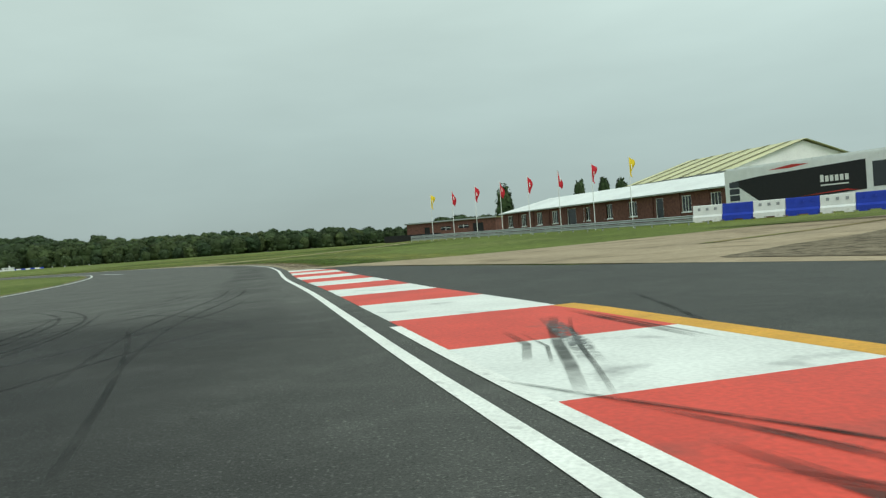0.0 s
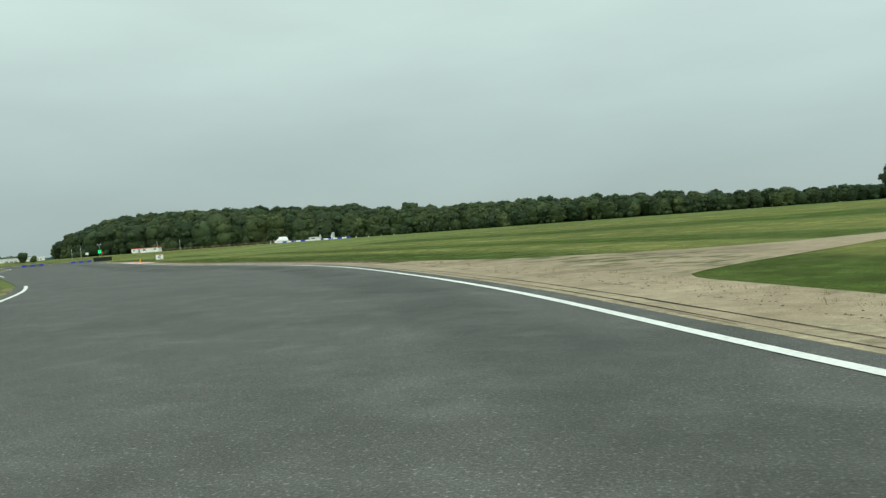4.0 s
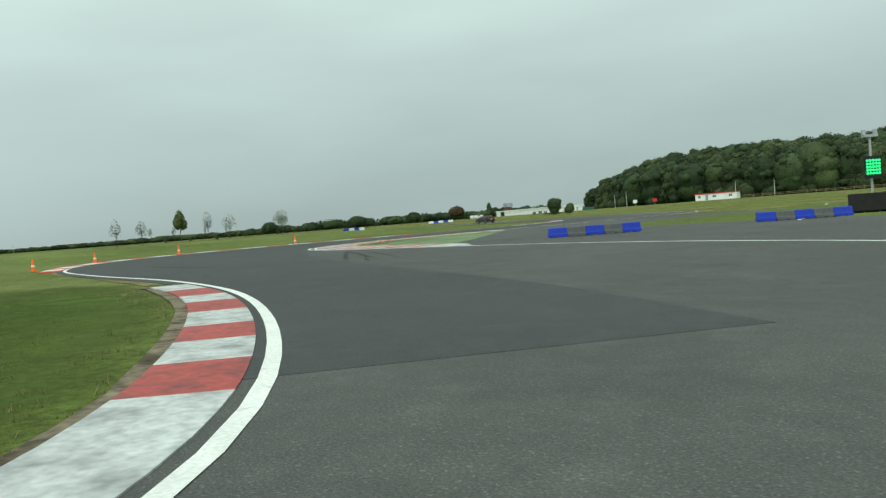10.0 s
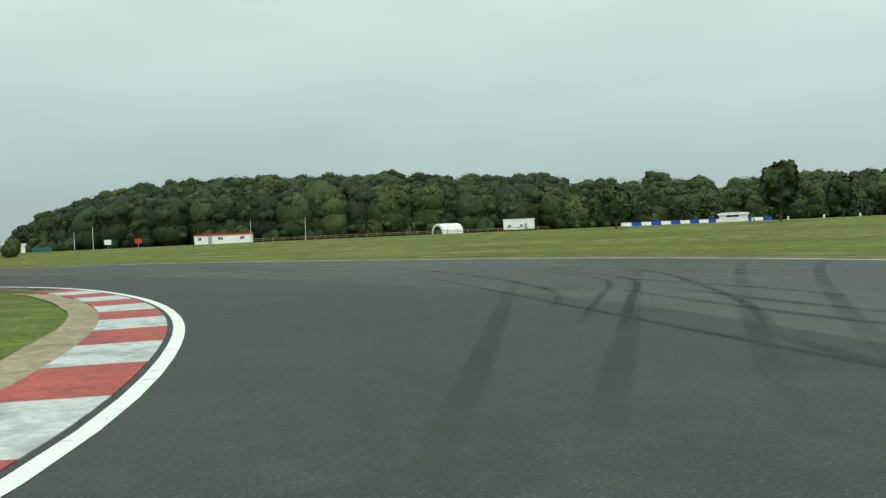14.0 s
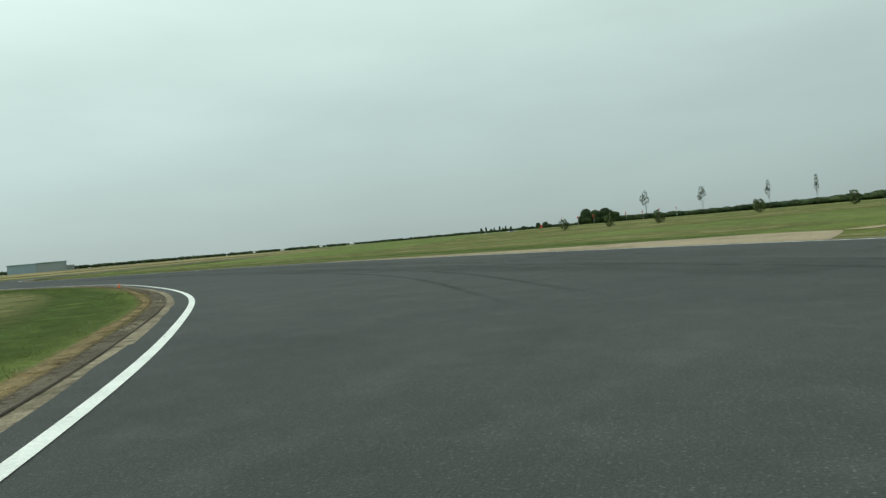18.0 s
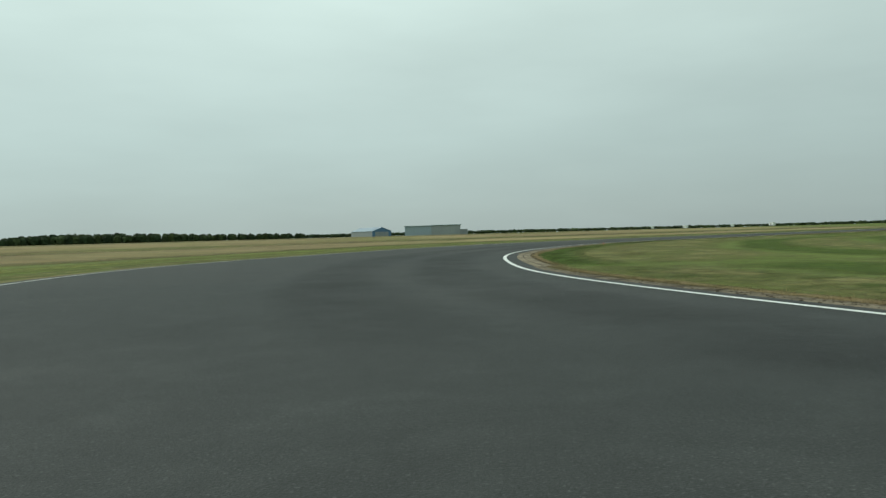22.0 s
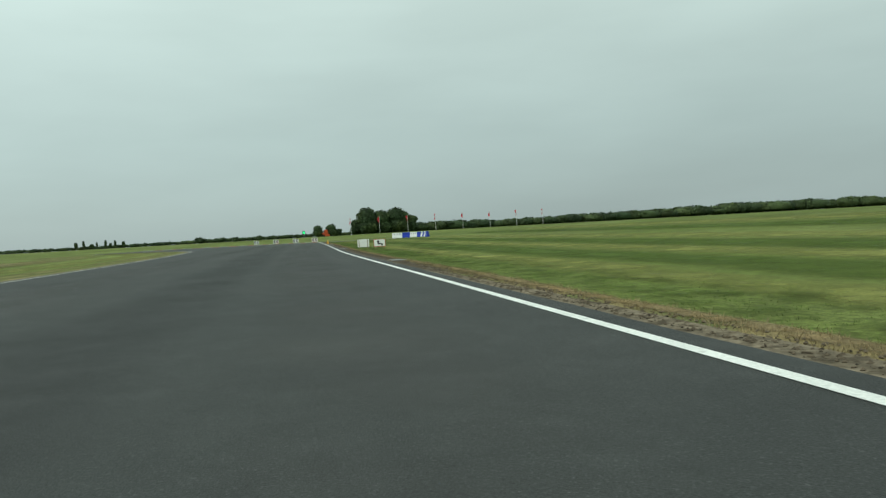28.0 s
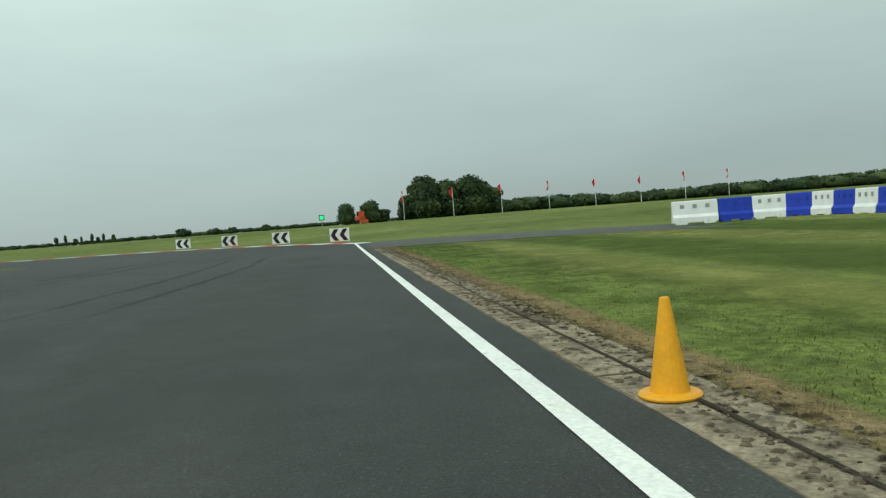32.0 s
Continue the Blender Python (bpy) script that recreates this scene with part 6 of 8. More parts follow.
for k, (x, y, h, r, dense) in enumerate(SAP):
    tree(x, y, h, r, "young sapling with thin foliage" if not dense else "young round-headed tree in leaf", M_LEAF_P, 51 + k, (420, 900, 800)[dense], (0.055, 0.09, 0.06)[dense], core=dense == 1, group="row of saplings", trunk=0.045,
         blobs=[(0, 0, h * 0.72, r * 0.62, r * 0.62, h * 0.28), (r * 0.45, 0, h * 0.6, r * 0.55, r * 0.5, h * 0.2), (-r * 0.4, r * 0.2, h * 0.56, r * 0.5, r * 0.5, h * 0.18), (0, -r * 0.35, h * 0.64, r * 0.6, r * 0.6, h * 0.2)])
for k, (x, y) in enumerate(((-404, 245.5), (-409, 254.5), (-407, 265), (-405, 272))):
    tree(x, y, 5.0, 1.2, "thin sapling beside the track", M_LEAF, 61 + k, 420 if k < 2 else 260, 0.07, core=False, trunk=0.04, group="row of saplings", blobs=[(0, 0, 4.2, 0.45, 0.45, 0.8), (0.5, 0.2, 3.6, 0.45, 0.45, 0.6), (-0.45, -0.2, 3.3, 0.4, 0.4, 0.6), (0.1, -0.4, 3.0, 0.35, 0.35, 0.5)] if k < 2 else [(0, 0, 3.9, 0.3, 0.3, 1.0), (0.2, 0.1, 3.0, 0.35, 0.35, 0.7)])
for k, (x, y, r) in enumerate(((-358, 246, 0.8), (-352, 252, 0.7), (-356, 262, 0.9), (-362, 240, 0.8), (-350, 270, 0.8), (-372, 262, 0.8))):
    tree(x, y, 1.7, r, "small self-sown bush in rough grass", M_LEAF_P, 65 + k, 420, 0.07, core=False, trunk=0.03, group="bushes in rough grass", blobs=[(0, 0, 0.7, r * 0.5, r * 0.5, 0.7), (0.3, 0.2, 0.6, r * 0.4, r * 0.4, 0.5), (-0.3, 0, 0.9, r * 0.35, r * 0.35, 0.5)], name="bush")
tree(22.4, 154, 9.0, 2.6, "tall poplar beside the clubhouse", seed=71, n=900, size=0.3, blobs=[(-0.5, 0, 5.2, 1.5, 1.5, 3.9), (1.6, 0.3, 4.2, 1.3, 1.3, 3.2), (-1.5, 0.2, 3.6, 1.1, 1.1, 2.6), (0.6, 0.3, 3.0, 2.0, 2.0, 2.4)])
for k, (x, y) in enumerate(((44.6, 165.6), (49.4, 170.6), (40.5, 171), (56, 190))):
    tree(x, y, 10.4, 1.5, "narrow tree showing over the clubhouse roof", seed=75 + k, n=400, size=0.25)
tree(-182, 322.2, 6.0, 2.2, "single dark tree standing in the field", seed=81, n=900, size=0.42)
tree(-198.6, 326.8, 5.0, 2.0, "small dark tree in the field", seed=82, n=600, size=0.3)
tree(-174, 333.5, 4.6, 2.0, "small rounded tree in the field", seed=83, n=500, size=0.3)
tree(-280.5, 318.3, 4.4, 2.0, "dark rounded bush beside the white cabin", seed=84, n=3000, size=0.13, blobs=tree_blobs(np.random.RandomState(84), 4.4, 2.0, 0.1) + [(0, 0, 1.3, 1.3, 1.3, 1.2), (0, 0, 2.5, 1.75, 1.75, 1.2), (1.0, 0.4, 3.3, 0.9, 0.9, 0.8), (-1.0, 0.2, 3.1, 0.9, 0.9, 0.8)])
tree(-277.3, 320.7, 2.8, 1.2, "low green bush beside a white cabin", M_LEAF_P, 85, 1300, 0.1, blobs=[(0, 0, 1.3, 1.0, 1.0, 1.3), (0.6, 0.4, 0.9, 0.8, 0.8, 0.9), (-0.5, 0.2, 1.9, 0.6, 0.6, 0.7)])
tree(-361.7, 360.9, 3.6, 1.9, "round dark bush behind the white cabin", seed=95, n=900, size=0.16, blobs=[(0, 0, 1.8, 1.7, 1.7, 1.8), (0.6, 0.2, 2.2, 1.2, 1.2, 1.3)], name="bush")
for k, (x, y) in enumerate(((-351.6, 336.4), (-338, 290.5))):
    tree(x, y, 4.8 - k, 3.0, "broad copper-leaved tree on three stems" if not k else "broad dark bush in the rough grass", M_LEAF_B if not k else None, 86 + k, 3000, 0.16, blobs=[(0, 0, 2.9 - k, 2.7, 2.7, 1.7), (1.5, 0.4, 2.4 - k, 1.6, 1.6, 1.1), (-1.4, -0.3, 2.5 - k, 1.7, 1.7, 1.2), (0.3, -1.0, 3.3 - k, 1.6, 1.6, 1.2)])
for k, (x, y, h, r) in enumerate(((-632, 530, 11.4, 2.2), (-626, 557, 12.4, 2.0))):
    tree(x, y, h, r, "slim dark poplar behind the cabins", seed=90 + k, n=700, size=0.2, blobs=[(0, 0, h * 0.55, r, r, h * 0.45)])
tree(-405, 288.5, 4.6, 3.0, "round dark bush in the rough grass", seed=93, n=1500, size=0.26, blobs=[(0, 0, 2.2, 2.8, 2.8, 2.2), (0.8, 0, 2.0, 2.2, 2.2, 1.8)], name="bush")
tree(-388, 341, 4.4, 3.0, "round dark bush in the rough grass", seed=94, n=1500, size=0.26, blobs=[(0, 0, 2.0, 2.8, 2.8, 2.2), (0.8, 0, 1.8, 2.2, 2.2, 1.8)], name="bush")
wood([(-512, 302), (-504, 308), (-500, 322), (-497, 332), (-490, 345)], 7, 3.5, [2.4, 3.2, 4.2, 4.2, 2.6], "dark hedge of trees across the rough grass", 19, 0.5, 120, low=True, name="hedge")
wood([(-436, 358), (-430, 364), (-420, 378), (-405, 398), (-380, 410)], 6, 3.5, [4, 4.6, 4, 4.4, 3.6], "dark hedge behind the cabins", 20, 0.5, 110, low=True, name="hedge")
wood([(-314.5, 327.4), (-297.3, 324.9), (-284.6, 322.9)], 1.3, 1.2, [0.9, 1.0, 0.9], "low clipped hedge before the white cabin", 21, 0.12, 260, low=True, name="hedge", sink=0.75)

# ---- buildings ----


def oriented(ox, oy, ux, uy):
    """A frame at (ox, oy) whose x runs along (ux, uy) and whose y runs behind it."""
    return pose(ox, oy, 0, 0, 0, math.degrees(math.atan2(uy, ux)))


def window(root, x, z, w, h, y=0.0, panes=2, frame_mat=None, label="white framed window", bar=True):
    fr = part("window", boxes((x - w / 2 - 0.07, y - 0.06, z - 0.07, x - w / 2, y + 0.05, z + h + 0.07), (x + w / 2, y - 0.06, z - 0.07, x + w / 2 + 0.07, y + 0.05, z + h + 0.07), (x - w / 2, y - 0.06, z + h, x + w / 2, y + 0.05, z + h + 0.07),
                              (x - w / 2, y - 0.06, z - 0.07, x + w / 2, y + 0.05, z), *[(x - w / 2 + w * k / panes - 0.03, y - 0.055, z, x - w / 2 + w * k / panes + 0.03, y + 0.04, z + h) for k in range(1, panes)],
                              *([(x - w / 2, y - 0.05, z + h * 0.6, x + w / 2, y + 0.04, z + h * 0.6 + 0.05)] if bar else [])), frame_mat or M_WALLW, root, label)
    part("pane", boxes((x - w / 2, y - 0.02, z, x + w / 2, y + 0.0, z + h)), M_GLASS, fr, "dark glass pane")
    return fr


def wall_with_holes(L, z0, z1, th, holes):
    """A wall along x, with openings (x0, x1, z0, z1) cut through it, in one piece."""
    xs = sorted({0, L, *[h[0] for h in holes], *[h[1] for h in holes]})
    zs = sorted({z0, z1, *[h[2] for h in holes], *[h[3] for h in holes]})
    nz = len(zs)
    vs = [(x, y, z) for y in (0, th) for x in xs for z in zs]
    back = len(xs) * nz

    def solid(i, k):
        if not (0 <= i < len(xs) - 1 and 0 <= k < nz - 1):
            return False
        x, z = (xs[i] + xs[i + 1]) / 2, (zs[k] + zs[k + 1]) / 2
        return not any(h[0] < x < h[1] and h[2] < z < h[3] for h in holes)

    fs = []
    for i in range(len(xs) - 1):
        for k in range(nz - 1):
            if not solid(i, k):
                continue
            a, b, c, d = i * nz + k, (i + 1) * nz + k, (i + 1) * nz + k + 1, i * nz + k + 1
            fs += [(a, b, c, d), (a + back, d + back, c + back, b + back)]
            for u, v, di, dk in ((a, b, 0, -1), (b, c, 1, 0), (c, d, 0, 1), (d, a, -1, 0)):
                if not solid(i + di, k + dk):
                    fs.append((v, u, u + back, v + back))
    used = sorted({q for f in fs for q in f})
    at = {q: n for n, q in enumerate(used)}
    return [vs[q] for q in used], [tuple(at[q] for q in f) for f in fs]


# clubhouse: long brick range under a white hipped roof
CL, CD, cb, ce = 52.0, 11.0, 1.5, 4.1
club = thing("clubhouse", oriented(17.9, 123.5, 0.348, -0.937), "long red brick clubhouse with a white sheet roof", "building")
wx = [2.2, 6.2, 10.6, 14.6, 22.0, 26.6, 31.2, 40.0, 44.2, 48.4]
holes = [(x - 0.7, x + 0.7, cb + 0.45, cb + 2.12) for x in wx] + [(17.6, 19.6, cb, cb + 2.15), (35.2, 36.4, cb, cb + 2.15)]
part("wall", wall_with_holes(CL, cb - 1.0, ce, 0.3, holes), M_BRICK, club, "red brick front wall")
part("wall", boxes((0, CD - 0.3, cb - 1, CL, CD, ce), (0, 0.3, cb - 1, 0.3, CD - 0.3, ce), (CL - 0.3, 0.3, cb - 1, CL, CD - 0.3, ce)), M_BRICK, club, "red brick side and rear walls")
e0, rz = 0.5, 5.8
part("roof", ([(-e0, -e0, ce), (CL + e0, -e0, ce), (CL + e0, CD + e0, ce), (-e0, CD + e0, ce), (4.5, CD / 2, rz), (CL - 4.5, CD / 2, rz), (-e0, -e0, ce - 0.16), (CL + e0, -e0, ce - 0.16), (CL + e0, CD + e0, ce - 0.16), (-e0, CD + e0, ce - 0.16)],
              [(0, 1, 5, 4), (1, 2, 5), (2, 3, 4, 5), (3, 0, 4), (0, 6, 7, 1), (1, 7, 8, 2), (2, 8, 9, 3), (3, 9, 6, 0), (6, 9, 8, 7)]), M_ROOFW, club, "white corrugated sheet roof")
for x in wx:
    window(club, x, cb + 0.52, 1.26, 1.53, 0.1, 3, bar=False)
    part("window_sill", boxes((x - 0.78, -0.1, cb + 0.36, x + 0.78, 0.04, cb + 0.45)), M_WALLW, club, "pale window sill")
for x, ww in ((18.6, 1.9), (35.8, 1.1)):
    d = part("door", boxes((x - ww / 2, 0.08, cb, x + ww / 2, 0.14, cb + 2.1)), M_GLASS, club, "dark glazed door")
    part("door_frame", boxes((x - ww / 2 - 0.08, 0.02, cb, x - ww / 2, 0.2, cb + 2.15), (x + ww / 2, 0.02, cb, x + ww / 2 + 0.08, 0.2, cb + 2.15), (x - ww / 2 - 0.08, 0.02, cb + 2.1, x + ww / 2 + 0.08, 0.2, cb + 2.2)), M_WALLW, d, "white door frame")
for k in range(13):
    part("pier", boxes((k * 4.3 + 0.1, -0.12, cb - 1, k * 4.3 + 0.4, 0.0, ce - 0.16)), M_BRICK, club, "brick pier")
part("gutter", boxes((-e0, -e0 - 0.1, ce - 0.14, CL + e0, -e0 - 0.002, ce - 0.02)), M_STEEL, club)

annex = thing("brick_annex", oriented(3.5, 145.2, 0.836, -0.549), "low flat-roofed red brick annex", "building")
part("wall", wall_with_holes(17.5, 0.6, 3.9, 0.3, [(3.6, 4.7, 1.6, 3.2), (6.9, 8.9, 2.5, 3.1), (10.4, 12.4, 2.6, 3.2), (13.2, 15.2, 1.6, 3.3)]), M_BRICK, annex, "red brick front wall")
part("wall", boxes((0, 0.3, 0.6, 0.3, 9, 3.9), (17.2, 0.3, 0.6, 17.5, 9, 3.9), (0.3, 8.7, 0.6, 17.2, 9, 3.9)), M_BRICK, annex, "red brick side and rear walls")
part("roof", boxes((-0.25, -0.25, 3.9, 17.75, 9.25, 4.12)), M_ROOFG, annex, "flat felt roof with a dark edge")
part("fascia", boxes((-0.26, -0.29, 3.96, 17.76, -0.252, 4.16)), M_STEEL, annex)
part("door", boxes((3.6, 0.1, 1.6, 4.7, 0.18, 3.2)), M_BLACK, annex, "dark door")
part("shutter", boxes((13.2, 0.1, 1.6, 15.2, 0.18, 3.3)), M_BLACK, annex, "dark roller door")
window(annex, 7.9, 2.5, 2.0, 0.6, 0.1, 2)
window(annex, 11.4, 2.6, 2.0, 0.6, 0.1, 2)

hall = thing("workshop_hall", pose(39.4, 92.4, -0.9, 0, 0, 15), "large hall with a pale yellow ribbed roof", "building")
part("wall", boxes((0.1, 0, 0.4, 20, 21, 7.3)), M_GREYM, hall, "pale grey clad wall")
for gy_, order in ((-0.02, (0, 1, 2)), (21.02, (0, 2, 1))):
    part("gable", ([(0.1, gy_, 7.3), (20, gy_, 7.3), (10.05, gy_, 10.1)], [order]), M_WALLW, hall, "white gable")
part("roof", ([(-0.3, -0.6, 7.2), (10.05, -0.6, 10.3), (20.4, -0.6, 7.2), (-0.3, 21.6, 7.2), (10.05, 21.6, 10.3), (20.4, 21.6, 7.2)], [(0, 1, 4, 3), (1, 2, 5, 4)]), M_ROOFY, hall, "pale yellow sheet roof")
for k in range(6):
    y0 = 1.5 + k * 3.5
    part("roof_strip", ([(-0.3, y0, 7.24), (10.05, y0, 10.34), (10.05, y0 + 0.9, 10.34), (-0.3, y0 + 0.9, 7.24)], [(0, 1, 2, 3)]), M_ROOFG, hall, "olive roof light strip")
part("verge_trim", boxes((-0.3, -0.66, 7.05, 0.0, -0.6, 7.25)), M_BLACK, hall)


def hut(name, m, L, D, z0, h, label, roof, roof_label, wins, door=None):
    root = thing(name, m, label, "hut")
    part("wall", wall_with_holes(L, z0, z0 + h, 0.12, [(x - w / 2, x + w / 2, z0 + 1.0, z0 + 1.75) for x, w in wins]), M_WALLW, root, "white painted front wall")
    part("wall", boxes((0, D - 0.12, z0, L, D, z0 + h), (0, 0.12, z0, 0.12, D - 0.12, z0 + h), (L - 0.12, 0.12, z0, L, D - 0.12, z0 + h)), M_WALLW, root)
    part("roof", boxes((-0.2, -0.2, z0 + h, L + 0.2, D + 0.2, z0 + h + 0.32)), roof, root, roof_label)
    for x, w in wins:
        window(root, x, z0 + 1.0, w, 0.75, 0.05, 2)
    if door:
        part("door", boxes((door, -0.03, z0 + 0.05, door + 0.95, -0.002, z0 + 2.0)), M_GREYM, root, "grey door")
    return root


zb = 1.35
hut("race_control_hut", oriented(-312.8, 415.1, 0.934, 0.357), 14.6, 4.2, zb, 2.25, "long white hut with a red roof edge", M_REDT, "red flat roof", [(6.8, 1.3), (12.4, 1.1), (1.4, 0.9)], 3.6)
cab = hut("white_cabin", oriented(-347.4, 350.6, 0.9746, -0.2239), 44.0, 5.0, 0.1, 2.6, "long white site cabin with windows and a dark doorway", M_ROOFW, "white flat roof", [(29, 2.4), (33, 2.4), (36.6, 2.0), (41.4, 1.4)])
part("doorway", boxes((3.6, -0.04, 0.1, 6.6, -0.004, 2.6)), M_BLACK, cab, "wide dark doorway")
part("housing", boxes((4.2, 1.2, 3.02, 6.0, 3.2, 4.2)), M_BRICK, cab, "brown rooftop housing")
part("tank", boxes((4.0, 1.0, 4.2, 6.6, 3.4, 5.6), bevel=0.06), M_GREYM, cab, "grey rooftop water tank")
teal = thing("container", oriented(-299.4, 347.0, 0.69, 0.72), "low teal steel container", "container")
part("body", boxes((0, 0, 0.3, 3, 2.3, 2.0), bevel=0.05), M_TEAL, teal)
for k in range(7):
    part("rib", boxes((0.2 + k * 0.39, -0.035, 0.42, 0.34 + k * 0.39, -0.002, 1.9)), M_TEAL, teal)
hut("white_cabin", oriented(-315.2, 356.5, 0.68, 0.74), 3.5, 2.6, 0.5, 2.2, "small white cabin beside a bush", M_ROOFW, "white flat roof", [(0.8, 0.5), (1.9, 0.5)])
hut("timing_block", oriented(-245.8, 493, 0.98, 0.2), 10.4, 5, 1.6, 3.3, "white rendered block in front of a wood", M_ROOFW, "pale flat roof", [(2, 1), (6, 1)], 7)
hut("timing_block", oriented(-184.5, 377.5, 0.97, -0.2), 4.4, 2.4, 0.85, 1.35, "small pale shelter in the field", M_ROOFW, "pale flat roof", [(2.2, 2.0)])
hut("timing_block", oriented(-359.4, 347.7, 0.61, 0.79), 4.6, 2.4, 0.5, 1.1, "small pale shelter in rough grass", M_ROOFW, "pale flat roof", [(1.5, 1.0), (3.2, 1.0)])
shel = thing("aircraft_shelter", oriented(-265.5, 475, 0.86, -0.5), "small white arched shelter with a dark mouth", "shelter")
arc = [(2.6 + 2.7 * math.cos(math.pi - k * math.pi / 10), 1.2 + 3.4 * math.sin(math.pi * k / 10)) for k in range(11)]
part("shell", ([(x, 0, z) for x, z in arc] + [(x, 9, z) for x, z in arc], [(i, i + 1, i + 12, i + 11) for i in range(10)]), M_WALLW, shel, "white curved shell")
# flat black sheet paints the shade of the shelter's inside
part("mouth", ([(x * 0.8 + 0.4, 0.3, z * 0.85) for x, z in arc], [tuple(range(11))]), M_BLACK, shel, "black sheet for the shade inside the open mouth")
part("front", ([(x, 0.01, z) for x, z in arc] + [(x * 0.8 + 0.4, 0.01, z * 0.85) for x, z in arc], [(i, i + 11, i + 12, i + 1) for i in range(10)]), M_WALLW, shel)

hg = thing("hangar", oriented(-660.1, -242.4, -0.994, 0.11), "hangar with a blue gable and a blue-grey pitched roof", "hangar")
HW, HD, HE, HR = 15.4, 29.0, 4.7, 7.3
part("wall", boxes((0, 0.3, 0.3, 0.3, HD, HE), (HW - 0.3, 0.3, 0.3, HW, HD, HE), (0.3, HD - 0.3, 0.3, HW - 0.3, HD, HE)), M_GREYM, hg, "grey clad side and rear walls")
part("gable", ([(0, 0, 0.3), (HW, 0, 0.3), (HW, 0, HE), (HW / 2, 0, HR), (0, 0, HE), (0, 0.28, 0.3), (HW, 0.28, 0.3), (HW, 0.28, HE), (HW / 2, 0.28, HR), (0, 0.28, HE)], [(0, 1, 2, 3, 4), (9, 8, 7, 6, 5)]), M_BLUEM, hg, "blue clad gable front")
part("roof", ([(-0.4, -0.4, HE - 0.1), (HW / 2, -0.4, HR + 0.1), (HW + 0.4, -0.4, HE - 0.1), (-0.4, HD, HE - 0.1), (HW / 2, HD, HR + 0.1), (HW + 0.4, HD, HE - 0.1)], [(0, 1, 4, 3), (1, 2, 5, 4)]), M_ROOFB, hg, "blue-grey pitched roof")
for k in range(3):
    part("hangar_door", boxes((2.2 + 3.7 * k, -0.12, 0.3, 5.7 + 3.7 * k, -0.004, 4.2)), M_GREYM, hg, "tall grey sliding door")
hg = thing("hangar", oriented(-677.4, -228.4, -0.739, 0.674), "long grey hangar with a flat pale roof on the horizon", "hangar")
part("wall", boxes((0, 3, 0.3, 18.5, 26, 7.3)), M_ROOFB, hg, "pale clad recessed bay")
part("wall", boxes((18.5, 0, 0.3, 38.7, 26, 7.5)), M_GREYM, hg, "grey clad front bay")
part("roof", boxes((-0.5, 2.4, 7.3, 18.4, 26.5, 7.7)), M_ROOFB, hg, "pale roof edge")
part("roof", boxes((18.4, -0.6, 7.5, 39.3, 26.5, 7.95)), M_ROOFB, hg, "pale roof edge")
part("lean_to", boxes((38.8, 6, 0.3, 44, 20, 4.6)), M_GREYM, hg, "low lean-to")
for k in range(4):
    part("hangar_door", boxes((19.4 + 4.7 * k, -0.15, 0.3, 23.8 + 4.7 * k, -0.004, 6.2)), M_GREYM, hg, "tall grey sliding door")
for k, (x, y, tn, L) in enumerate(((-925, -158, 62, 4.4), (-951, -128, 20, 5), (-968, -104, 64, 5.6), (-905, -176, 30, 5))):
    cv = thing("caravan", pose(x, y, 0.95, 0, 0, tn), "small white caravan far across the airfield", "caravan", "caravans across the airfield")
    part("body", boxes((0, 0, 0.4, L, 2.4, 2.5 + 0.3 * (k % 3)), bevel=0.2), M_PW, cv)
    part("window", boxes((L * 0.3, -0.02, 1.3, L * 0.6, -0.004, 1.9)), M_GLASS, cv, "dark window")
    for x_ in (L * 0.4, L * 0.55):
        wh = part("wheel", lathe([(0.1, 0.0), (0.3, 0.0), (0.32, 0.05), (0.32, 0.15), (0.1, 0.18)], 12), M_RUBBER, cv)
        wh.matrix_basis = pose(x_, 0.1, 0.32, 90, 0, 0)
for k, (q, h, w) in enumerate(((-18, 5.2, 1.6), (-12, 6.4, 1.1), (-8.5, 4.4, 1.4), (-5, 6.8, 1.2), (1.5, 5.4, 1.0), (5, 4.2, 1.9), (11, 7.0, 1.2), (16.5, 6.0, 1.6))):
    tree(-1133 + 0.19 * q, 1 - 0.98 * q, h, w, "slim dark tree in a row on the horizon", seed=110 + k, n=150, size=0.35, group="row of slim trees", blobs=[(0, 0, h * 0.66, w * 0.8, w * 0.8, h * 0.36), (w * 0.4, 0, h * 0.45, w * 0.6, w * 0.6, h * 0.2)])

# ---- flags, barriers and rails ----


def flag(x, y, z, h, material, label, turn, group, seed):
    root = thing("flag", pose(x, y, z, 0, 0, turn), label, "flag", group)
    part("pole", tube(bmesh.new(), (0, 0, -0.2), (0, 0, h), 0.05, 0.03), M_POLE, root, "slim white pole")
    rng = np.random.RandomState(seed)
    ph, vs, fs = rng.uniform(0, 6), [], []
    W, Hh = 0.5, 1.75
    for i in range(9):
        for j in range(4):
            u, v = j / 3, i / 8
            vs.append((0.05 + W * u * (0.75 + 0.25 * math.sin(3 * v + ph)) + 0.1 * math.sin(5 * v + ph) * u, 0.16 * math.sin(6 * v + 3 * u + ph) * u, h - 0.05 - Hh * v - 0.35 * u))
    for i in range(8):
        for j in range(3):
            a = i * 4 + j
            fs.append((a, a + 1, a + 5, a + 4))
    part("cloth", (vs, fs), material, root)
    part("emblem", ([(0.16, -0.13, h - 0.8), (0.26, -0.13, h - 0.84), (0.26, -0.13, h - 1.3), (0.16, -0.13, h - 1.26)], [(0, 1, 2, 3)]), M_BOARD, root, "pale printed emblem")


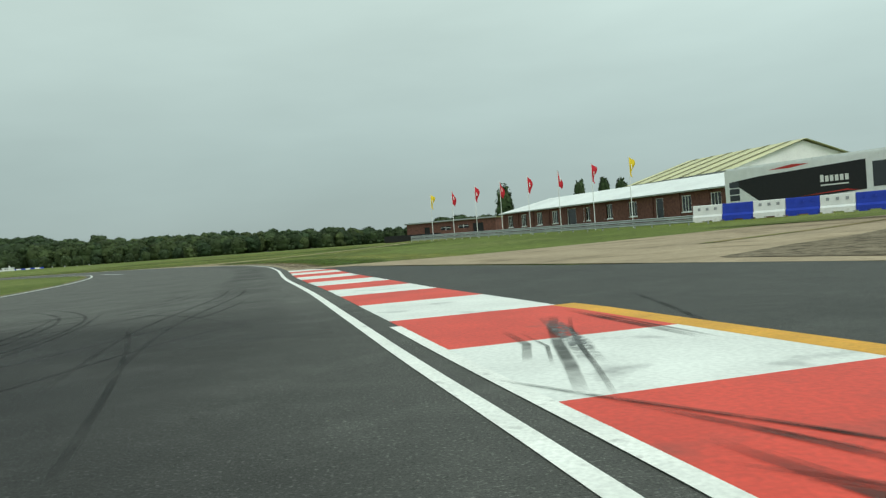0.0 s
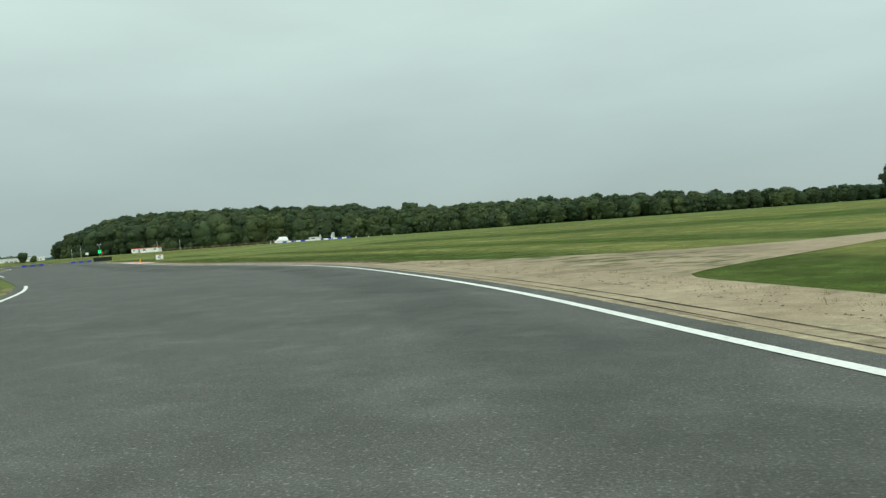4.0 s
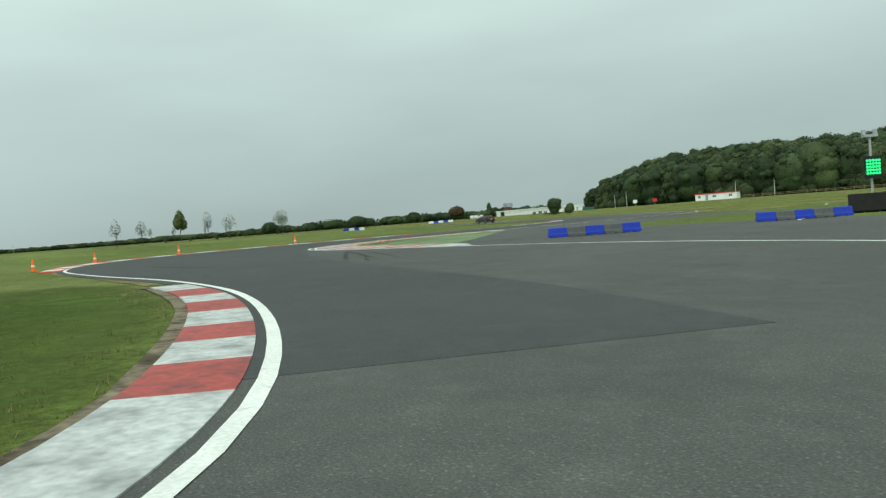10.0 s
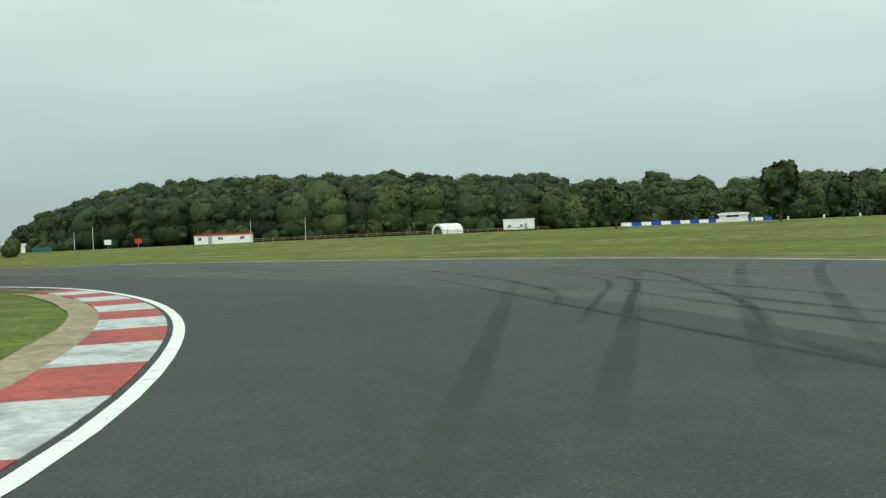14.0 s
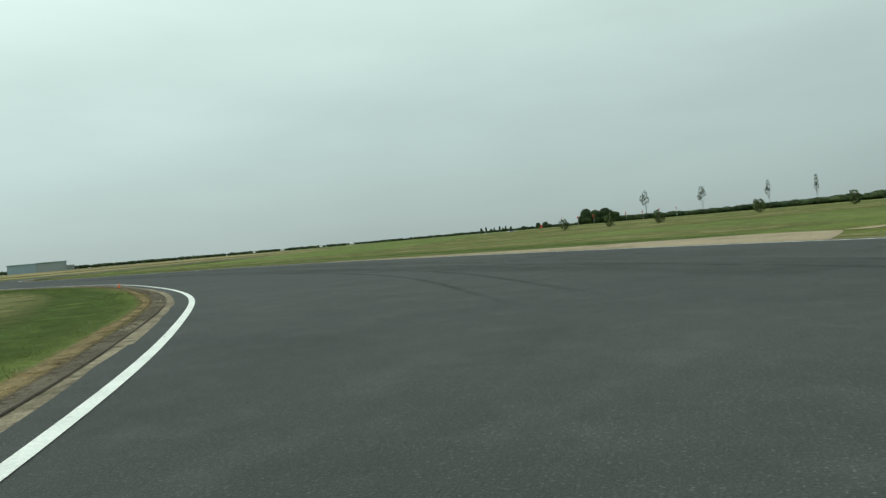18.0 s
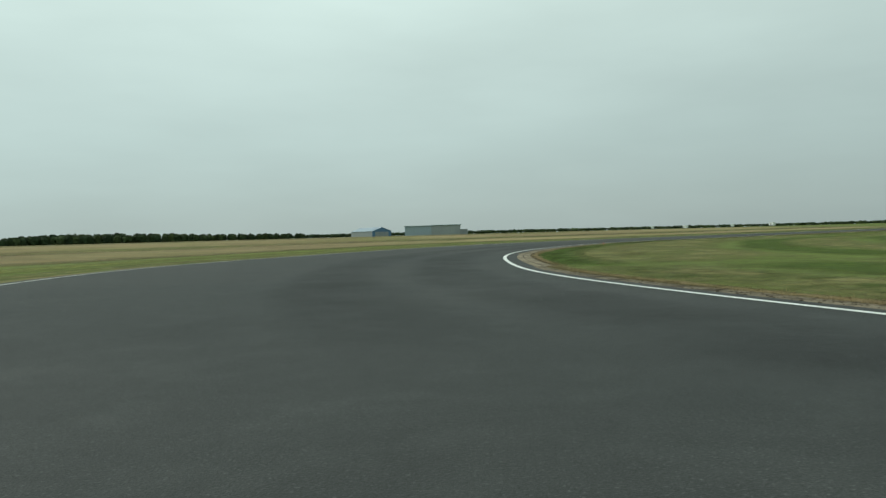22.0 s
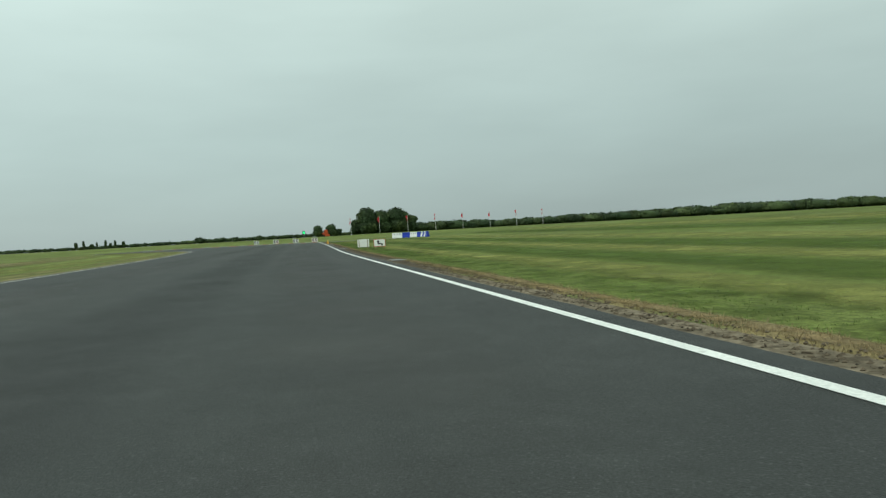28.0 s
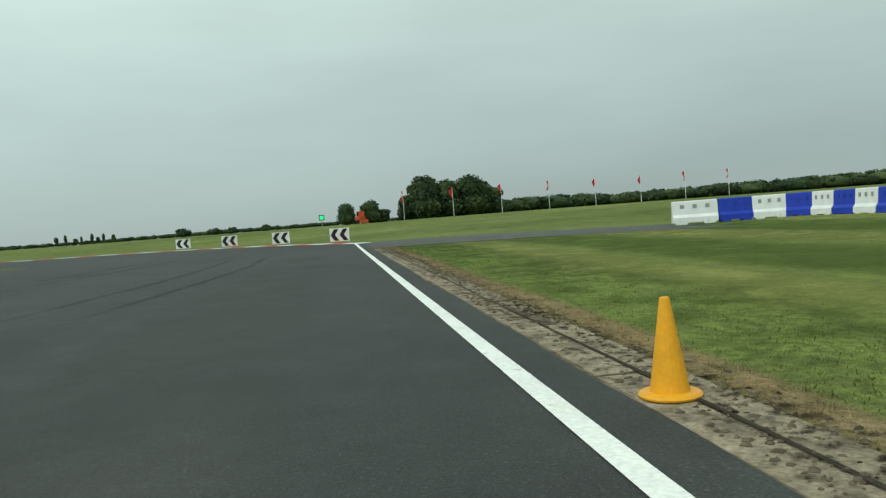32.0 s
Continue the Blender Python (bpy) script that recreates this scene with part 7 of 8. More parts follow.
for k in range(8):
    fx, fy = 7.0 + 2.68 * k, 116.2 - 4.52 * k
    flag(fx, fy, lay(fx, fy), 7.3 + 0.08 * k - lay(fx, fy), M_FLAG_Y if k in (0, 7) else M_FLAG_R, ("yellow" if k in (0, 7) else "red") + " flag on a white pole before the clubhouse", 20, "flags before the clubhouse", 5 + k)
for k in range(8):
    flag(-733, 163 + 9.5 * k, lay(-733, 163 + 9.5 * k), 5.6, M_FLAG_R, "red flag on a white pole across the field", -70, "flags across the field", 20 + k)


def barrier_proto(material, label, group, L=1.96, h=1.0):
    root = thing("water_barrier", pose(0, 0, -50), label, "barrier", group)
    bm = bmesh.new()
    prof = [(-0.27, 0.08), (-0.27, 0.3), (-0.16, 0.42), (-0.12, h - 0.03), (-0.09, h), (0.09, h), (0.12, h - 0.03), (0.16, 0.42), (0.27, 0.3), (0.27, 0.08)]
    vs = [(x, y, z) for x in (-L / 2, L / 2) for y, z in prof]
    n = len(prof)
    part("body", (vs, [(i, (i + 1) % n, (i + 1) % n + n, i + n) for i in range(n)] + [tuple(range(n))[::-1], tuple(range(n, 2 * n))]), material, root, "hollow plastic body")
    for x in (-0.55, 0, 0.55):
        part("slot", boxes((x - 0.09, -0.16, h - 0.32, x + 0.09, 0.16, h - 0.16)), M_GREYM if material is M_PW else material, root, "moulded window slot")
    for x in (-0.6, 0.6):
        part("foot", boxes((x - 0.25, -0.27, 0.0, x + 0.25, 0.27, 0.08)), material, root)
    part("coupling", boxes((L / 2, -0.06, 0.2, L / 2 + 0.05, 0.06, h - 0.1)), material, root)
    return root


protos = {}


def barrier(x, y, z, turn, blue, group, label=None, sx=1.0):
    key = (blue, group)
    if key not in protos:
        protos[key] = barrier_proto((M_PW, M_PB, M_PG)[blue], label or (("white", "blue", "grey")[blue] + " water-filled plastic barrier in a row"), group)
        ob = protos[key]
        ob.matrix_basis = pose(x, y, z, 0, 0, turn) @ Matrix.Diagonal((sx, 1, 1, 1))
        return ob
    ob = copy_thing(protos[key], pose(x, y, z, 0, 0, turn))
    ob.scale = (sx, 1, 1)
    return ob


def barrier_row(p, q, n, colours, group, z=None, tall=1.0, grey=False):
    p, q = Vector(p), Vector(q)
    d = (q - p) / n
    turn = math.degrees(math.atan2(d.y, d.x))
    for k in range(n):
        c = p + d * (k + 0.5)
        ob = barrier(c.x, c.y, lay(c.x, c.y) if z is None else z, turn, colours[k % len(colours)], group, sx=d.length / 2.0)
        ob.scale = (d.length / 2.0, 1, tall)


barrier_row((20.5, 54.4), (31.0, 45.0), 8, (0, 1), "barriers beside the gravel yard", 0.9)
barrier_row((-154.66, 205.75), (-152.54, 209.25), 5, (1, 2), "barriers across the link road", 0.0, 0.42)
barrier_row((-150.03, 214.03), (-147.37, 217.07), 5, (1, 2), "barriers beside the tyre wall", 0.0, 0.42)
bend = [(-619.5, 159.9), (-618.9, 161.7), (-618.6, 163.1), (-618.1, 164.4), (-617.1, 165.0), (-615.9, 165.1), (-614.8, 165.2), (-613.6, 165.2), (-612.4, 165.3)]
for k in range(8):
    barrier_row(bend[k], bend[k + 1], 1, (k % 2,), "barriers beside the link road", 0.0)
barrier_row((-311.9, 273.0), (-313.4, 279.8), 4, (1, 0), "barriers on the field", 0.0)
barrier_row((-200.9, 378.4), (-174, 396), 16, (0, 1), "barriers along the far road", tall=0.65)
barrier_row((-312.4, 299.7), (-308.7, 305.5), 5, (0, 1), "barriers near the white cabin", tall=0.6)

armco = thing("crash_barrier", pose(3.9, 119.2, 0), "galvanised steel crash barrier before the clubhouse", "crash barrier")
ap = smooth_line([(3.9, 119.2), (14, 99), (24, 83.5), (29.5, 75)], 2.0) - np.array([3.9, 119.2])
for zc in (0.35, 0.7):
    vs, fs = [], []
    prof = [(0, -0.15), (0.05, -0.1), (0.0, -0.02), (0.0, 0.02), (0.05, 0.1), (0, 0.15)]
    nn = normals(ap)
    for i, q in enumerate(ap):
        z = lay(q[0] + 3.9, q[1] + 119.2) + zc
        vs += [(q[0] + nn[i][0] * a, q[1] + nn[i][1] * a, z + b) for a, b in prof]
    for i in range(len(ap) - 1):
        fs += [(i * 6 + j, i * 6 + j + 1, (i + 1) * 6 + j + 1, (i + 1) * 6 + j) for j in range(5)]
    part("rail", (vs, fs), M_STEEL, armco, "corrugated steel rail")
for i in range(0, len(ap), 1):
    x, y = ap[i] - normals(ap)[i] * 0.08
    z = lay(x + 3.9, y + 119.2)
    part("post", boxes((x - 0.05, y - 0.05, z - 0.2, x + 0.05, y + 0.05, z + 0.86)), M_STEEL, armco)


def tyre_wall(x, y, ux, uy, n, rows, label):
    root = thing("tyre_wall", oriented(x, y, ux, uy), label, "tyre wall")
    z0 = lay(x, y)
    t = bpy.data.meshes.new("tyre")
    vs, fs = lathe([(0.16, 0.02), (0.28, 0.0), (0.32, 0.05), (0.32, 0.17), (0.28, 0.22), (0.16, 0.2)], 14)
    t.from_pydata(vs, [], fs)
    t.materials.append(M_RUBBER)
    for k in range(n):
        for r in range(rows):
            ob = part("tyre", t, M_RUBBER, root)
            ob.location = (k * 0.64, 0.02 * (k % 3), z0 + r * 0.225)
    part("belt", boxes((-0.3, -0.36, z0 + 0.1, n * 0.64 - 0.35, -0.33, z0 + rows * 0.22)), M_RUBBER, root, "black conveyor belt facing")
    return root


tyre_wall(0.0, 139.8, 0.9, -0.43, 16, 5, "black belted tyre wall beside the annex")
tyre_wall(-148.3, 219.2, 0.92, 0.4, 6, 4, "black belted tyre wall under a signal mast")

# signal mast with a green light panel
mast = thing("signal_mast", pose(-148.2, 220.5, 0.05, 0, 0, 55), "signal mast with a lit green light panel", "signal")
part("pole", tube(bmesh.new(), (0, 0, -0.1), (0, 0, 3.6), 0.06), M_STEEL, mast, "steel pole")
part("platform", boxes((-0.3, -0.2, 3.5, 0.3, 0.2, 3.62), (-0.35, -0.05, 3.62, -0.2, 0.1, 3.85), (0.2, -0.05, 3.62, 0.35, 0.1, 3.85)), M_STEEL, mast, "lamp bracket")
pan = part("panel", boxes((-0.42, -0.2, 1.55, 0.42, -0.06, 2.6)), M_BLACK, mast, "black signal panel")
dots = bmesh.new()
for i in range(5):
    for j in range(5):
        bmesh.ops.create_icosphere(dots, subdivisions=1, radius=0.075, matrix=Matrix.Translation((-0.28 + 0.14 * i, -0.21, 1.78 + 0.15 * j)) @ Matrix.Diagonal((1, 0.5, 1, 1)))
part("lamps", dots, M_GREEN_L, pan, "lit green lamps")
mast2 = thing("signal_mast", pose(-738.5, 147.8, lay(-738.5, 147.8), 0, 0, 85), "signal post with a lit green panel", "signal")
part("pole", tube(bmesh.new(), (0, 0, -0.1), (0, 0, 2.2), 0.06), M_STEEL, mast2)
part("panel", boxes((-0.5, -0.15, 1.2, 0.5, -0.02, 2.2)), M_BLACK, mast2, "black signal panel")
part("lamps", boxes((-0.35, -0.18, 1.35, 0.35, -0.151, 2.05)), M_GREEN_L, mast2, "lit green lamps")

# ---- boards, cones and small things ----


def board(x, y, z, turn, w, h, label, marks=(), border=None, name="trackside_board", tilt=0.0, group=""):
    """A board on two short legs; marks are black polygons on its face (x across, z up, from its middle)."""
    root = thing(name, pose(x, y, z, tilt, 0, turn), label, "sign", group)
    part("panel", boxes((-w / 2, 0, 0.12, w / 2, 0.025, 0.12 + h), bevel=0.006), M_BOARD, root, "white panel")
    for s in (-w * 0.36, w * 0.36):
        part("leg", boxes((s - 0.02, 0.026, -0.15, s + 0.02, 0.06, 0.1 + h * 0.8)), M_WOOD, root, "wooden leg")
    if border:
        t = 0.025
        part("border", boxes((-w / 2, -0.006, 0.12, w / 2, 0.0, 0.12 + t), (-w / 2, -0.006, 0.12 + h - t, w / 2, 0.0, 0.12 + h), (-w / 2, -0.006, 0.12 + t, -w / 2 + t, 0.0, 0.12 + h - t), (w / 2 - t, -0.006, 0.12 + t, w / 2, 0.0, 0.12 + h - t)), border, root, "thin red border")
    if marks:
        bm = bmesh.new()
        for poly in marks:
            f = bm.faces.new([bm.verts.new((px * w, -0.007, 0.12 + h / 2 + pz * h)) for px, pz in poly])
            e = bmesh.ops.extrude_face_region(bm, geom=[f])
            bmesh.ops.translate(bm, verts=[v for v in e["geom"] if isinstance(v, bmesh.types.BMVert)], vec=(0, 0.006, 0))
        part("arrow", bm, M_BLACK, root, "black arrow")
    return root


def rect(a, b, c, d):
    return [(a, b), (c, b), (c, d), (a, d)]


def facing(x, y, ex, ey):
    """The turn by which a board at (x, y) faces someone at (ex, ey)."""
    return math.degrees(math.atan2(ey - y, ex - x)) + 90


S_MARKS = [rect(0.06, -0.36, 0.13, -0.12), rect(-0.15, -0.19, 0.06, -0.08), rect(-0.15, -0.08, -0.08, 0.22), rect(-0.08, 0.12, 0.13, 0.22), rect(0.06, 0.22, 0.13, 0.3), [(-0.0, 0.28), (0.19, 0.28), (0.095, 0.44)]]
board(-82.75, 161.5, 0.05, facing(-82.7, 161.5, -72, 146), 0.92, 0.62, "white board with a black chicane arrow and red border", S_MARKS, M_REDT)
A_MARKS = [rect(0.14, -0.38, 0.28, -0.1), rect(-0.18, -0.2, 0.14, -0.02), rect(-0.18, -0.02, -0.06, 0.18), [(-0.26, 0.16), (0.02, 0.16), (-0.12, 0.38)]]
tb = facing(-532.3, 146.2, -515, 142)
board(-532.3, 146.2, 0.05, tb, 0.82, 0.52, "white board with a black bent arrow and red border", A_MARKS, M_REDT)
board(-533.3, 145.15, 0.05, tb + 6, 0.84, 0.56, "plain white board seen from its back", ())
wb = [o for o in bpy.data.objects if o.name.startswith("trackside_board")]
for s in (-0.3, 0.3):
    part("batten", boxes((s - 0.02, -0.02, 0.12, s + 0.02, -0.001, 0.7)), M_WOOD, wb[-1], "wooden batten")
board(-131.6, 180.3, 0.05, facing(-131.6, 180.3, -118, 178), 0.95, 0.56, "plain white board on the grass beside a kerb")
board(-316.6, 199.0, 0.04, 0, 0.8, 0.5, "white board with a curved black arrow", [rect(-0.14, -0.35, -0.02, 0.05), rect(-0.14, 0.05, 0.14, 0.2), [(0.12, 0.02), (0.12, 0.26), (0.3, 0.13)]]).matrix_basis = pose(-313.6, 190.3, 0.12, 0, 4, facing(-313.6, 190.3, -304, 218))
CH = [[(-0.06 + s, 0.44), (0.17 + s, 0.44), (-0.03 + s, 0.0), (0.17 + s, -0.44), (-0.06 + s, -0.44), (-0.26 + s, 0.0)] for s in (-0.2, 0.26)]
for k, (x, y) in enumerate(((-634.5, 146.4), (-641.5, 142.8), (-648.5, 138.8), (-655, 134.5))):
    board(x, y, 0.02, facing(x, y, -589, 143), 1.15, 0.78, "white board with two bold black chevrons", CH, name="chevron_board", group="chevrons across the straight")


def cone(x, y, z, h, material, label, sleeve=False, square=False):
    root = thing("traffic_cone", pose(x, y, z, 0, 0, 17), label, "cone")
    r = h * 0.2
    part("body", lathe([(r, 0.03), (r * 0.97, 0.05), (h * 0.052, h - 0.01), (h * 0.045, h), (0.001, h)], 20), material, root)
    bm = boxes((-h * 0.28, -h * 0.28, 0.0, h * 0.28, h * 0.28, 0.03), bevel=0.012) if square else None
    part("base", bm if square else lathe([(0.001, 0.0), (h * 0.31, 0.0), (h * 0.32, 0.012), (h * 0.3, 0.026), (r, 0.032)], 20), material, root, "flat flange")
    if sleeve:
        part("sleeve", lathe([(r * 0.74, h * 0.36), (r * 0.75, h * 0.37), (r * 0.47, h * 0.69), (r * 0.46, h * 0.7)], 20), M_BOARD, root, "white reflective sleeve")
    return root


cone(-592.57, 146.35, 0.0, 0.56, M_CONE_Y, "yellow plastic marker cone on the verge")
cone(-83.5, 159.0, 0.02, 0.5, M_CONE_Y, "yellow plastic marker cone on a kerb")
cone(-319.2, 189.2, 0.0, 0.5, M_CONE_Y, "yellow plastic marker cone on the verge")
cone(-172.51, 207.13, 0.006, 0.23, M_CONE_O, "small orange cone on green paint")
cone(-172.01, 207.52, 0.006, 0.23, M_CONE_O, "small orange cone on green paint")
cone(-298.5, 230.9, 0.0, 0.22, M_CONE_O, "small orange cone on the verge")
for x, y in ((-193.9, 200.0), (-195.8, 211.0), (-186.5, 192.4), (-176.0, 187.6)):
    cone(x, y, 0.02, 0.7, M_CONE_O, "orange cone with a white sleeve on a kerb", True, True)


def plate(x, y, turn, w, d, label, material):
    root = thing("drain_cover", pose(x, y, 0, 0, 0, turn), label, "drain cover")
    part("cover", boxes((-w / 2, -d / 2, -0.03, w / 2, d / 2, 0.012), bevel=0.008), material, root)
    part("frame", boxes((-w / 2 - 0.04, -d / 2 - 0.04, -0.04, w / 2 + 0.04, -d / 2 - 0.005, 0.004), (-w / 2 - 0.04, d / 2 + 0.005, -0.04, w / 2 + 0.04, d / 2 + 0.04, 0.004)), M_SLAB, root, "concrete surround")


for x, y, tn in ((-362.0, 154.4, -36), (-306.6, 219.5, -66), (-402.3, 141.4, 0), (-508.0, 143.75, 1), (-542.6, 144.55, 1), (-579.0, 146.15, 1)):
    plate(x, y, tn, 1.0, 0.55, "pale concrete and steel drain cover in the verge", M_COVER if x not in (-402.3, -362.0) else M_SLAB_D)
plate(-379.8, 144.9, -20, 0.9, 0.5, "earthy drain cover in the concrete verge", M_SOIL)
stk = thing("marker_stake", pose(-379.4, 147.0, 0.0, 4, 0, 0), "short orange marker stake in the grass", "stake")
part("stake", boxes((-0.035, -0.012, -0.1, 0.035, 0.012, 0.17)), M_ORANGE, stk)
for k in range(12):
    x, y = -196 + 5.0 * k, 356 + 1.1 * k
    post = thing("marker_post", pose(x, y, lay(x, y)), "small white marker post in the field", "marker post", "marker posts")
    part("post", boxes((-0.12, -0.06, -0.1, 0.12, 0.06, 0.5)), M_POLE, post)
for x, y, h in ((-296.5, 416, 6.0), (-279, 412, 5.6), (-331, 399, 5.6), (-334, 396, 4.6)):
    fp = thing("mast", pose(x, y, lay(x, y)), "slim pale mast beside the hut", "mast")
    part("pole", tube(bmesh.new(), (0, 0, -0.1), (0, 0, h), 0.07, 0.04), M_POLE, fp)
for x, y, m_ in ((-318.5, 400, M_REDT), (-325, 397, M_BOARD)):
    sg = thing("road_sign", pose(x, y, lay(x, y), 0, 0, 25), "square sign on a post near the hut", "sign")
    part("post", boxes((-0.05, 0, -0.1, 0.05, 0.06, 1.9)), M_STEEL, sg)
    part("panel", boxes((-0.8, -0.03, 1.0, 0.8, 0, 2.2)), m_, sg, "flat panel")

fpts = smooth_line([(-322, 436), (-290, 452), (-258, 464), (-228, 474)], 3.0)
fence = thing("fence", pose(-290, 452, 0), "weathered post and rail fence before the wood", "fence")
for i, (x, y) in enumerate(fpts):
    z = lay(x, y)
    part("post", boxes((x + 290 - 0.08, y - 452 - 0.08, z - 0.2, x + 290 + 0.08, y - 452 + 0.08, z + 1.25)), M_WOOD, fence)
    if i + 1 < len(fpts):
        q = fpts[i + 1]
        for zr in (0.55, 1.05):
            part("rail", tube(bmesh.new(), (x + 290, y - 452, z + zr), (q[0] + 290, q[1] - 452, lay(*q) + zr), 0.07, 0.07, 6), M_WOOD, fence)

# small orange loader parked at the end of the straight
ld = thing("loader", pose(-716, 153.6, lay(-716, 153.6), 0, 0, 20), "small orange loader parked on the grass", "machine")
part("body", boxes((-1.2, -0.6, 0.5, 0.6, 0.6, 1.2), bevel=0.08), M_ORANGE, ld)
part("cab", boxes((-0.5, -0.5, 1.2, 0.5, 0.5, 2.1), bevel=0.08), M_ORANGE, ld, "orange cab")
part("window", boxes((-0.4, -0.515, 1.35, 0.4, -0.502, 1.95)), M_GLASS, ld)
part("bucket", boxes((1.0, -0.7, 0.15, 1.5, 0.7, 0.7), bevel=0.06), M_ORANGE, ld)
part("boom", boxes((0.2, -0.2, 1.0, 1.2, 0.2, 1.2), bevel=0.04), M_ORANGE, ld)
for x in (-0.8, 0.5):
    for s in (-0.75, 0.55):
        wh = part("wheel", lathe([(0.1, 0.0), (0.36, 0.0), (0.4, 0.05), (0.4, 0.17), (0.36, 0.2), (0.1, 0.2)], 14), M_RUBBER, ld)
        wh.matrix_basis = pose(x, s + 0.2, 0.4, 90, 0, 0)

# single-decker bus with an awning, parked behind the barriers
bus = thing("coach", pose(25.4, 61.4, 0.95, 0, 0, -63), "white single-decker coach with a black wedge along its side", "bus")
part("body", boxes((0, 0, 0.45, 12.8, 2.5, 3.45), bevel=0.14), M_PW, bus, "white coach body")
part("side_panel", ([(0.7, -0.012, 2.5), (3.0, -0.012, 2.7), (10.2, -0.012, 2.95), (10.2, -0.012, 1.2), (6.0, -0.012, 0.95), (3.2, -0.012, 0.8)], [(0, 5, 4, 3, 2, 1)]), M_BLACK, bus, "black graphic wedge along the side")
part("stripe", ([(3.6, -0.014, 3.0), (5.4, -0.014, 3.2), (6.6, -0.014, 3.12), (5.2, -0.014, 2.98)], [(0, 3, 2, 1)]), M_REDT, bus, "red swoosh")
part("stripe", ([(5.8, -0.016, 1.1), (9.0, -0.016, 1.32), (9.9, -0.016, 1.16), (9.0, -0.016, 1.24)], [(0, 3, 2, 1)]), M_REDT, bus, "thin red swoosh")
for k in range(6):
    part("lettering", boxes((7.3 + 0.32 * k, -0.03, 1.86, 7.52 + 0.32 * k, -0.014, 2.22 if k else 2.3)), M_BOARD, bus, "pale lettering bar")
part("lettering", boxes((7.3, -0.03, 1.62, 9.1, -0.014, 1.7)), M_BOARD, bus, "pale lettering bar")
for k in range(3):
    part("side_window", boxes((0.5 + 0.0 * k, -0.02, 1.2 + 0.45 * k, 1.3, -0.004, 1.58 + 0.45 * k)), M_GLASS, bus, "small rear side window")
part("front_window", boxes((10.6, -0.02, 1.3, 12.4, -0.004, 2.75)), M_GLASS, bus, "dark front side window")
part("windscreen", boxes((12.79, 0.2, 1.3, 12.83, 2.3, 2.9)), M_GLASS, bus, "dark windscreen")
for x in (2.6, 10.0):
    wv, wf = lathe([(0.2, 0.0), (0.46, 0.0), (0.5, 0.06), (0.5, 0.22), (0.2, 0.25)], 18)
    wh = part("wheel", (wv, wf), M_RUBBER, bus, "black tyre")
    wh.matrix_basis = pose(x, 0.26, 0.5, 90, 0, 0)
    part("rim", lathe([(0.001, -0.01), (0.2, -0.005), (0.2, 0.05)], 14), M_CHROME, wh)


